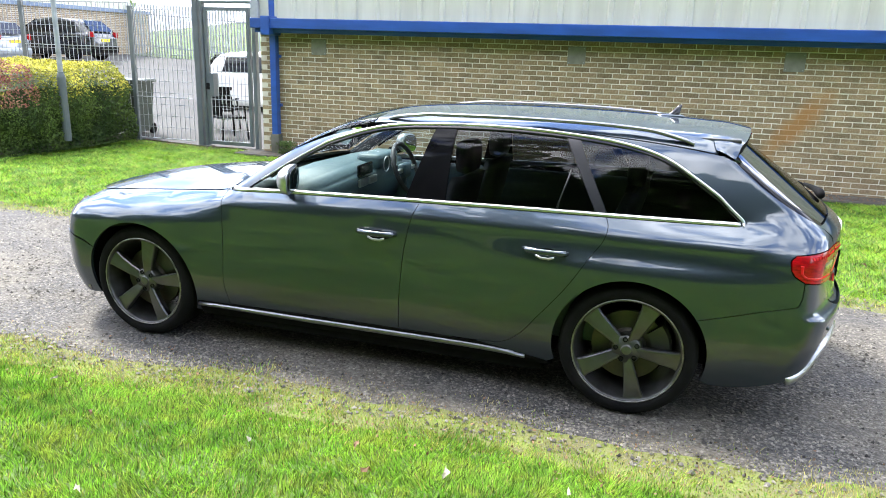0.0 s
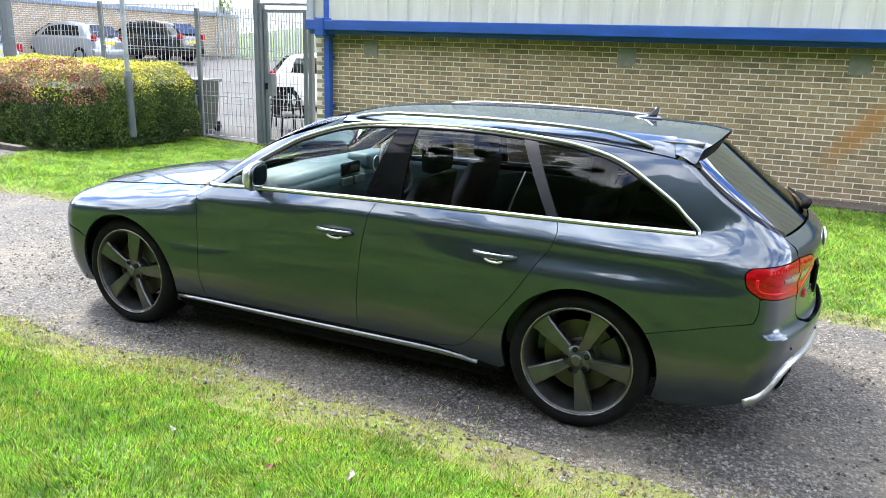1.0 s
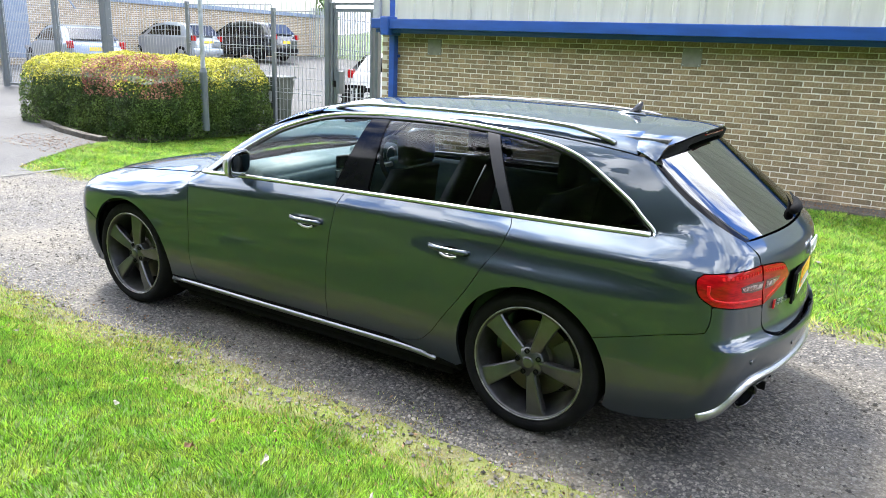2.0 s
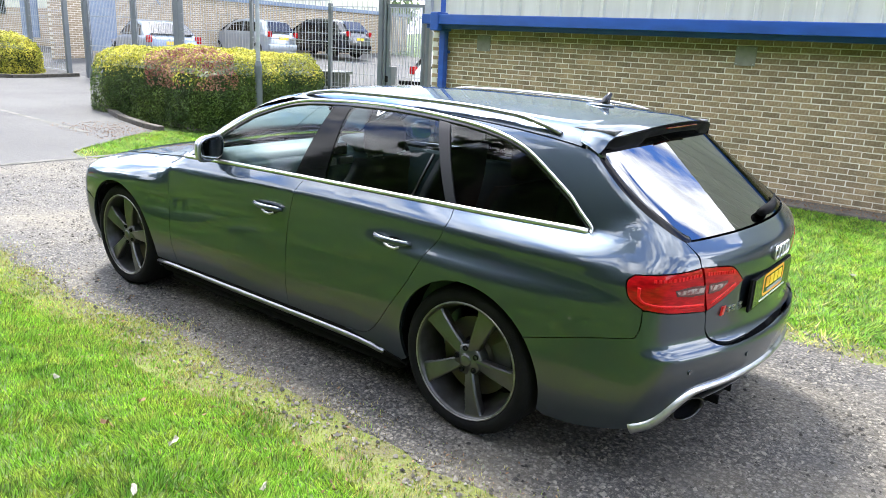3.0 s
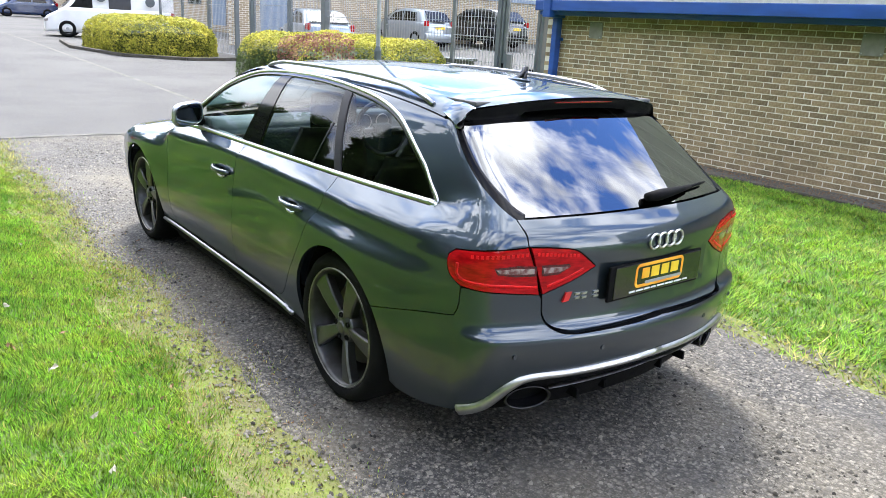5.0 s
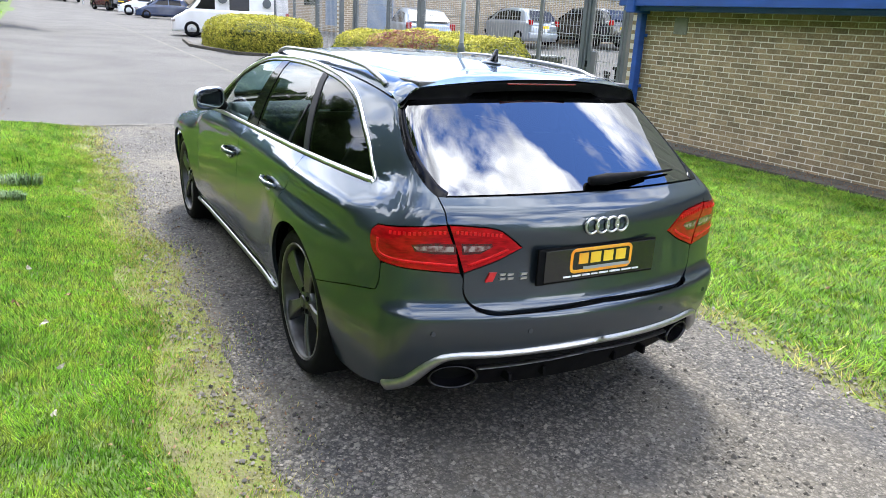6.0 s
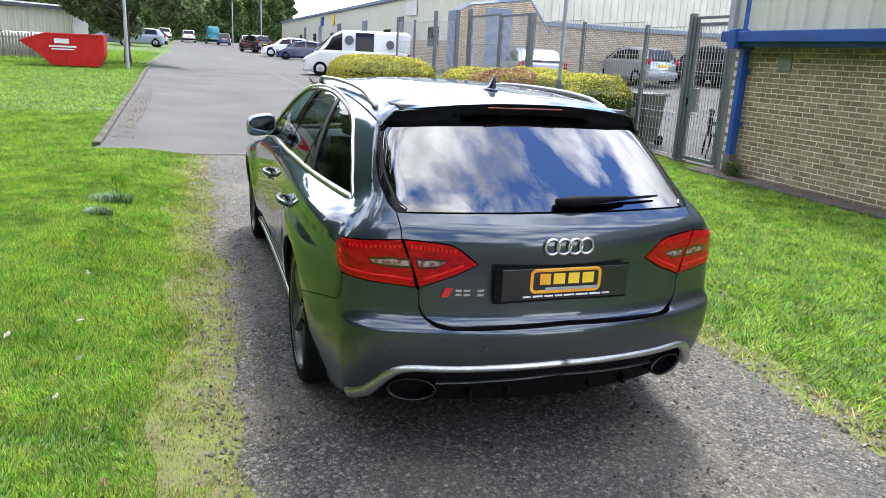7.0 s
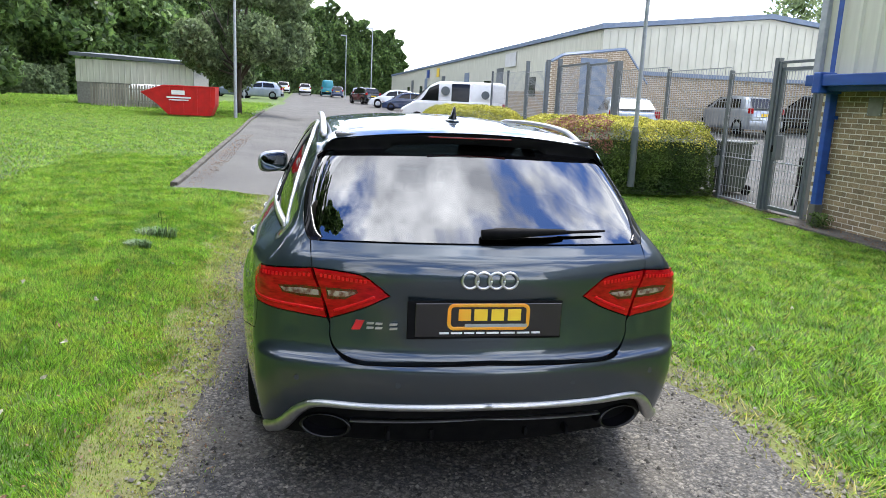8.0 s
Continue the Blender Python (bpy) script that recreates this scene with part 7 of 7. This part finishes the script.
park("hatchback", -25.35, 20.15, 4, "silver hatchback parked nose to the brick wall", P_SILVER, HATCH, 3.9, 1.68, 1.52, size=0.95)
park("off_roader", -25.19, 23.57, 6, "black compact off-roader parked in the yard", P_BLACK, SUV, 4.4, 1.80, 1.64, size=0.95)
park("saloon_car", -22.7, 14.75, -14, "blue-grey car parked by the vehicle gate", P_GREYBLUE, SALOON, 4.5, 1.80, 1.45, size=0.95)
park("hatchback", -7.5, 16.95, 180, "white hatchback parked behind the pedestrian gate", M_WHITE_PAINT, HATCH, 3.9, 1.70, 1.5)
van = park("panel_van", -31.0, 7.9, 74, "white panel van with grey spots on its side", M_WHITE_PAINT, VAN, 5.3, 1.95, 2.24, "van", "vehicles along the road", size=0.9)
for vx, vz, vr in ((2.3, 1.75, 0.22), (4.3, 1.62, 0.2), (4.9, 0.95, 0.16)):
    bm = bmesh.new()
    rod(bm, (vx, -0.985, vz), (vx, -0.80, vz), vr, n=20)
    part("painted_spot", bm, M_GREY_METAL, van, "grey printed spot")
for x, y, tn, pt, sh, l, w, h, nm, lb in ((-58, 9.6, 86, P_NAVY, HATCH, 3.9, 1.7, 1.5, "hatchback", "dark blue hatchback parked beside the road"), (-64, 9.0, 84, M_WHITE_PAINT, SUV, 4.4, 1.8, 1.6, "off_roader", "white off-roader parked beside the road"),
                                       (-76, 8.6, 20, P_BLACK, SUV, 4.4, 1.8, 1.6, "off_roader", "black off-roader at the far roadside"), (-104, 7.6, 0, P_NAVY, HATCH, 3.9, 1.7, 1.5, "hatchback", "small far car in a dark colour"),
                                       (-110, 3.2, 0, M_WHITE_PAINT, SUV, 4.4, 1.8, 1.6, "off_roader", "far white car at the end of the road"), (-108, 0.2, 0, M_WHITE_PAINT, SUV, 4.4, 1.8, 1.6, "off_roader", "far white car at the end of the road"),
                                       (-86, -1.4, 10, P_RED, HATCH, 3.9, 1.7, 1.5, "hatchback", "far red car by the verge"), (-72, -3.2, 85, P_SILVER, SUV, 4.4, 1.8, 1.6, "off_roader", "grey off-roader behind the tree"),
                                       (-74, -6.0, 85, P_GREYBLUE, SALOON, 4.5, 1.8, 1.45, "saloon_car", "grey far car behind the tree"), (-111, 6.4, 0, P_TEAL, VAN, 5.3, 1.9, 2.2, "panel_van", "far teal van at the end of the road"), (-88, 9.5, 0, P_SILVER, HATCH, 3.9, 1.7, 1.5, "hatchback", "far silver car beside the road")):
    park(nm, x, y, tn, lb, pt, sh, l, w, h, "van" if nm == "panel_van" else "car", "vehicles along the road")

# ---- far buildings ----
UNIT_SIZE = Matrix.Scale(0.675, 4)
ub = thing("industrial_unit", pose(-24.53, 14.86, 0.485) @ UNIT_SIZE, "long low brick and steel unit with a blue-grey roof edge", "building")
M_FAR_BRICK = material("far_brick", (0.34, 0.25, 0.16), 0.9, spots=(0.26, 0.19, 0.12), scale=2.5, second=(0.44, 0.36, 0.26), second_scale=20, second_amount=0.6, stretch=(1, 1, 3))
nt_ = M_FAR_BRICK.node_tree
bt_ = nt_.nodes.new("ShaderNodeTexBrick")
for key, value in (("Scale", 1.0), ("Mortar Size", 0.012), ("Brick Width", 0.333), ("Row Height", 0.111), ("Bias", 0.0)):
    bt_.inputs[key].default_value = value
bt_.inputs["Color2"].default_value, bt_.inputs["Mortar"].default_value = (0.25, 0.19, 0.12, 1), (0.60, 0.55, 0.46, 1)
tc_, mp_ = nt_.nodes.new("ShaderNodeTexCoord"), nt_.nodes.new("ShaderNodeMapping")
mp_.inputs["Rotation"].default_value = (0, radians(90), radians(90))
nt_.links.new(tc_.outputs["Object"], mp_.inputs["Vector"])
nt_.links.new(mp_.outputs["Vector"], bt_.inputs["Vector"])
nt_.links.new(nt_.nodes["Principled BSDF"].inputs["Base Color"].links[0].from_socket, bt_.inputs["Color1"])
nt_.links.new(bt_.outputs["Color"], nt_.nodes["Principled BSDF"].inputs["Base Color"])
M_EDGE = material("blue_grey_edge", (0.13, 0.18, 0.27), 0.5, spots=(0.17, 0.22, 0.30), scale=3)
part("lower_wall", block(-0.3, 0, 0, 24, -0.3, 3.6), M_FAR_BRICK, ub, "buff brick lower wall")
bm = bmesh.new()
prof = [(0.0, 3.6), (0.0, 6.0), (10.5, 7.2), (22.0, 6.0), (22.0, 3.6)]
prism(bm, [(0.05, y, z) for y, z in prof], (-0.3, 0, 0))
part("gable", bm, M_CLAD, ub, "pale ribbed steel gable")
for k in range(44):
    part("rib", block(0.05, 0.09, 0.4 + k * 0.5, 0.46 + k * 0.5, 3.7, 5.95 + (min(k, 42 - k) * 0.05 if k < 43 else 0)), M_CLAD, ub)
part("flashing", block(-0.1, 0.16, -0.1, 24, 3.55, 3.78), M_EDGE, ub)
for y0, z0, y1, z1 in ((-0.2, 6.0, 10.5, 7.2), (10.5, 7.2, 22.2, 6.0)):
    bm = bmesh.new()
    prism(bm, ((-110, y0, z0 + 0.02), (0.25, y0, z0 + 0.02), (0.25, y1, z1 + 0.02), (-110, y1, z1 + 0.02)), (0, 0, 0.28))
    part("roof", bm, M_EDGE, ub, "blue-grey steel roof with a deep edge")
part("front_wall", block(-110, -0.3, 0, 0.3, 2.6, 6.0), M_CLAD, ub)
part("front_lower_wall", block(-110, -0.3, 0.02, 0.3, -0.3, 2.6), M_FAR_BRICK, ub)
for k in range(6):
    x = -8 - k * 14
    dr = part("door", block(x - 2.2, x, -0.06, 0.0, 0.9 + 0.0 * k, 4.6), M_GREY_METAL if k % 2 else M_EDGE, ub, "grey roller shutter door")
    part("window", block(x - 7, x - 4.4, -0.04, 0.0, 2.2, 3.6), M_GLOSS_BLACK, ub)
for x, mt, w in ((-62, M_BLUE, 2.2), (-54, M_YELLOWP, 1.8), (-18, M_WHITE_PAINT, 3.2)):
    sg = part("sign_board", block(x - w, x, -0.12, -0.06, 4.6, 5.7), mt, ub, "plain coloured sign board")
porch = thing("brick_porch", pose(-24.46, 12.77, 0.485) @ UNIT_SIZE, "brick entrance bay with a sloping parapet and blue door", "porch")
bm = bmesh.new()
pr = [(0, -0.2), (0, 3.95), (0.7, 4.35), (4.4, 4.85), (5.9, 2.95), (5.9, -0.2)]
prism(bm, [(0, y, z) for y, z in pr], (0.3, 0, 0))
part("front", bm, M_FAR_BRICK, porch)
for a, b in zip(pr[1:4], pr[2:5]):
    bm = bmesh.new()
    tube(bm, [(0.2, a[0], a[1] + 0.06), (0.2, b[0], b[1] + 0.06)], 0.12, n=4)
    part("coping", bm, M_EDGE, porch)
part("door", block(0.30, 0.36, 1.7, 3.3, 0.5, 4.3), M_EDGE, porch, "tall blue shutter")

LAWN_SIZE = Matrix.Scale(0.74, 4)
shed = thing("shed", pose(-36.9, -5.4, gz(-36.9, -5.4)) @ LAWN_SIZE, "low pale steel shed with a mono-pitch roof", "shed")
part("wall", block(-8, 0, -3.3, 4.3, -0.2, 2.6), M_VENT, shed)
part("cladding", clad_wall(-3.3, 4.3, -0.1, 1.45, 2.95, 0.4), M_CLAD, shed).matrix_local = pose(0.02, 0, 0, 0, 0, 90)
bm = bmesh.new()
prism(bm, ((0.4, -3.6, 3.15), (0.4, 4.6, 2.85), (-8.4, 4.6, 3.2), (-8.4, -3.6, 3.5)), (0, 0, 0.22))
part("roof", bm, M_GREY_METAL, shed)
pf = thing("timber_fence", pose(-34.2, -6.5, gz(-34.2, -4.5)) @ LAWN_SIZE, "weathered grey paling fence round a white tank", "fence")
for k in range(30):
    part("pale", block(-0.02, 0.02, k * 0.17, k * 0.17 + 0.11, 0.0, 1.42 + 0.04 * math.sin(k * 1.7), 0.0), M_TIMBER, pf)
for z in (0.35, 1.1):
    part("rail", block(-0.07, -0.02, 0, 5.1, z, z + 0.08), M_TIMBER, pf)
tank = thing("tank", pose(-35.5, -4.0, gz(-35.5, -4.0)) @ LAWN_SIZE, "white round-ended storage tank behind the palings", "tank")
bm = bmesh.new()
lathe(bm, [(0.0, -1.5), (0.5, -1.42), (0.62, -1.2), (0.62, 1.2), (0.5, 1.42), (0.0, 1.5)], 28)
bmesh.ops.translate(bm, vec=(0, 0, 0.85), verts=bm.verts)
part("vessel", bm, M_WHITE_PAINT, tank, smooth=True)
for s in (-1, 1):
    part("leg", block(-0.4, 0.4, s * 0.8 - 0.06, s * 0.8 + 0.06, -0.05, 0.45), M_KERB, tank)

# skip
sk = thing("skip", pose(-27.2, -1.3, gz(-27.2, -1.3)) @ LAWN_SIZE, "red steel skip with white lettering bars, standing on the grass", "skip")
bm = bmesh.new()
out = [(-1.85, 1.12), (-1.05, 0.55), (-0.55, 0.05), (1.55, 0.05), (1.8, 0.6), (1.82, 1.52), (-0.75, 1.52)]
a_ = [bm.verts.new((0.82, y, z)) for y, z in out]
b_ = [bm.verts.new((-0.82, y, z)) for y, z in out]
bm.faces.new(a_)
bm.faces.new(list(reversed(b_)))
for i in range(len(out)):
    if i not in (5, 6):
        bm.faces.new((a_[i], b_[i], b_[(i + 1) % 7], a_[(i + 1) % 7]))
bmesh.ops.recalc_face_normals(bm, faces=bm.faces)
part("tub", bm, M_RED_PAINT, sk)
for x in (0.82, -0.82):
    bm = bmesh.new()
    tube(bm, [(x, -1.85, 1.12), (x, -0.75, 1.52), (x, 1.82, 1.52)], 0.045, n=6)
    part("rim", bm, M_RED_PAINT, sk)
for k in range(4):
    part("rib", block(0.82, 0.87, -0.5 + k * 0.68, -0.44 + k * 0.68, 0.1, 1.48), M_RED_PAINT, sk)
for y0, y1, z0, z1 in ((-0.35, 0.30, 1.08, 1.30), (-0.6, 0.6, 0.90, 0.98), (-0.5, 0.5, 0.78, 0.84)):
    part("lettering_bar", block(0.875, 0.885, y0, y1, z0, z1), M_WHITE_PAINT, sk, "white painted bar")


# ---- trees ----
def tree(name, x, y, high, spread_, label, leaf, seed, leaves=9000, trunk_h=None, size=0.16, conifer=False):
    t = thing(name, pose(x, y, gz(x, y) - 0.05), label, "tree")
    r = np.random.default_rng(seed)
    th = trunk_h or high * 0.28
    bm = bmesh.new()
    tube(bm, [(0, 0, 0), (0.03 * high / 8, 0, th * 0.5), (0, 0.04, th), (0.05, 0.05, high * 0.75)], [0.035 * high ** 0.75, 0.028 * high ** 0.75, 0.024 * high ** 0.75, 0.01], n=10)
    clumps = []
    for k in range(26 if not conifer else 60):
        a = r.uniform(0, 2 * math.pi)
        if conifer:
            h = th * 0.4 + (high - th * 0.4) * (k / 60)
            reach = spread_ * (1 - k / 60) ** 0.8 * r.uniform(0.7, 1.1) + 0.1
            end = np.array([math.cos(a) * reach, math.sin(a) * reach, h - reach * 0.25])
            start = np.array([0, 0, h])
        else:
            v = r.normal(0, 1, 3)
            v /= np.linalg.norm(v)
            end = np.array([v[0] * spread_ * 0.72, v[1] * spread_ * 0.72, th + (high - th) * (0.45 + 0.40 * v[2])]) * r.uniform(0.92, 1.05)
            start = np.array([0, 0, th + (high - th) * 0.25 * r.uniform(0, 1)])
        mid = (start + end) / 2 + r.normal(0, 0.1, 3)
        tube(bm, [tuple(start), tuple(mid), tuple(end)], [0.05 * spread_ / 3, 0.03 * spread_ / 3, 0.008], n=5)
        clumps += [(end, spread_ * r.uniform(0.20, 0.36))] if not conifer else [(start + (end - start) * q, spread_ * 0.12 * (1.2 - q * 0.6)) for q in (0.4, 0.7, 1.0)]
    part("trunk", bm, M_BARK, t, "brown bark trunk and limbs", smooth=True)
    per = leaves // len(clumps)
    ce, no = [], []
    for c, rad in clumps:
        d = r.normal(0, 1, (per, 3))
        d /= np.linalg.norm(d, axis=1)[:, None]
        ce.append(c + d * rad * r.uniform(0.5, 1.08, (per, 1)) * np.array([1, 1, 0.75]))
        no.append(d)
    leaf_cloud("crown", np.concatenate(ce), np.concatenate(no), size, leaf, t, seed + 1)
    return t


tree("tree", -32.0, 0.45, 7.4, 3.5, "broad leafy street tree with a short trunk", M_TREE_LEAF, 3, 46000, trunk_h=1.35, size=0.10)
for x, y, h, s_, sd in ((-60, -17, 13, 5.5, 11), (-58, -26, 15, 6.5, 12), (-66, -33, 16, 7, 13), (-72, -14, 15, 6, 14)):
    tree("tree", x, y, h, s_, "dark full-leaved woodland tree behind the estate", M_WOOD_LEAF, sd, 12000, trunk_h=0.6, size=0.34)
for x, y, h, s_, sd in ((-31, -10.5, 13, 5.0, 15), (-41, -17, 15, 6.0, 16)):
    tree("tree", x, y, h, s_, "dark full-leaved tree at the side of the lawn", M_WOOD_LEAF, sd, 24000, trunk_h=0.8, size=0.17)
for x, y, h, s_, sd in ((-75, 62, 19, 7, 31), (-64, 70, 12, 6, 32), (-90, 50, 11, 5, 33)):
    tree("tree", x, y, h, s_, "green tree rising over the unit's roof", M_TREE_LEAF, sd, 3500, trunk_h=2, size=0.4)


def thicket(name, line, high, deep, count, size, label, leaf, seed):
    """A closed edge of wood along a line: a rolling leafy face of many crowns over undergrowth."""
    r = np.random.default_rng(seed)
    pts = np.array(line, float)
    seg = np.linalg.norm(np.diff(pts, axis=0), axis=1)
    at = np.concatenate([[0], np.cumsum(seg)])
    s_ = r.uniform(0, at[-1], count)
    x, y = np.interp(s_, at, pts[:, 0]), np.interp(s_, at, pts[:, 1])
    crown = np.array([noise.noise((a * 0.16, seed, 0)) + 0.5 * noise.noise((a * 0.45, seed, 3)) for a in s_])
    top = (np.interp(s_, at, high) if isinstance(high, list) else high) * (0.86 + 0.30 * crown)
    h = top * r.uniform(0, 1, count) ** 0.85
    bulge = np.array([noise.noise((a * 0.35, b * 0.35, seed)) + 0.6 * noise.noise((a * 0.9, b * 0.9, seed)) for a, b in zip(s_, h)])
    back = deep * (0.5 - 0.55 * bulge + 0.5 * (h / top) ** 3) + np.abs(r.normal(0, 0.25, count))
    dx, dy = np.interp(s_, at[:-1] + seg / 2, np.diff(pts, axis=0)[:, 0] / seg), np.interp(s_, at[:-1] + seg / 2, np.diff(pts, axis=0)[:, 1] / seg)
    nx, ny = -dy, dx
    c = np.stack([x - nx * back, y - ny * back, ground_z(x, y) + h], -1)
    n_ = np.stack([nx, ny, 0.2 + 0.8 * (h / top) ** 2], -1)
    ob = leaf_cloud(name, c, n_ / np.linalg.norm(n_, axis=1)[:, None], size, leaf, None, seed)
    ns, nh = int(at[-1] / 1.2), 12
    gs = np.linspace(0, at[-1], ns)
    hi_ = (np.interp(gs, at, high) if isinstance(high, list) else np.full(ns, float(high)))
    verts = []
    for a, h_top in zip(gs, hi_):
        crest = h_top * (0.80 + 0.30 * (noise.noise((a * 0.16, seed, 0)) + 0.5 * noise.noise((a * 0.45, seed, 3))))
        px_, py_ = float(np.interp(a, at, pts[:, 0])), float(np.interp(a, at, pts[:, 1]))
        tx, ty = float(np.interp(a, at[:-1] + seg / 2, np.diff(pts, axis=0)[:, 0] / seg)), float(np.interp(a, at[:-1] + seg / 2, np.diff(pts, axis=0)[:, 1] / seg))
        for k in range(nh):
            hk = crest * k / (nh - 1)
            off = deep * (0.95 - 0.45 * noise.noise((a * 0.35, hk * 0.35, seed)) + 0.5 * (k / (nh - 1)) ** 3)
            verts.append((px_ + ty * off, py_ - tx * off, gz(px_, py_) + hk - 0.2))
    i_, j_ = np.meshgrid(np.arange(ns - 1), np.arange(nh - 1), indexing="ij")
    q_ = (i_ * nh + j_).ravel()
    tagged(raw_mesh(name, verts, np.stack([q_, q_ + nh, q_ + nh + 1, q_ + 1], -1), leaf, smooth=True), "dark leafy depth of the " + name, "trees", kind="stuff")
    return tagged(ob, label, "trees", kind="stuff")


thicket("woodland", [(-44, -40), (-53, -24), (-58, -13), (-72, -10), (-92, -9), (-116, -1), (-128, 9), (-142, 24)][::-1], [15, 15, 15, 18, 21, 22, 18.5, 12][::-1], 4.0, 180000, 0.34, "dense dark green wood behind the lawn", M_WOOD_LEAF, 81)
thicket("hedgerow", [(2, 62), (-18, 62), (-40, 66)], 5.0, 1.6, 9000, 0.24, "green hedgerow behind the palisade fence", M_TREE_LEAF, 86)
thicket("undergrowth", [(-43, -38), (-51, -24), (-55, -13.5)][::-1], 2.6, 1.5, 9000, 0.22, "low dark shrubs at the edge of the wood", M_TREE_LEAF, 82)
# the verge behind the walk
thicket("woodland", [(70, -22), (20, -21), (-20, -23), (-46, -38)][::-1], 11.0, 4.0, 26000, 0.55, "dense tree belt behind the verge", M_WOOD_LEAF, 83)
thicket("woodland", [(24, -9.5), (10, -8.0), (-8, -8.0), (-22, -10.5)][::-1], 19.0, 2.5, 44000, 0.34, "tall close row of dark trees along the verge", M_WOOD_LEAF, 84)
thicket("woodland", [(34, 12), (30, 0), (31, -12)][::-1], 9.5, 3.0, 11000, 0.42, "dark trees at the end of the track", M_WOOD_LEAF, 85)
for x, y, h, sd in ((-3.2, -2.2, 25, 70), (3.4, -8.5, 16, 71)):
    tree("conifer", x, y, h, 2.7, "tall dark conifer on the verge", M_WOOD_LEAF, sd, 14000, trunk_h=10.0, size=0.16, conifer=True)
for x, y, h, lb in ((-26.6, 0.80, 4.55, "tall pale steel street lamp beside the skip"), (-80, 10.5, 8.0, "far pale street lamp with a flat head"), (-95, 8.4, 8.0, "far pale street lamp with a flat head"), (-70, -2.4, 8.0, "far pale street lamp with a flat head")):
    sl = thing("street_lamp", pose(x, y, gz(x, y)), lb, "street lamp", "street lamps")
    bm = bmesh.new()
    rod(bm, (0, 0, 0), (0, 0, h), 0.07, 0.045, 10)
    part("pole", bm, M_GALV, sl)
    part("head", block(-0.12, 0.12, -0.7, 0.05, h - 0.02, h + 0.1, 0.03), M_GALV, sl)
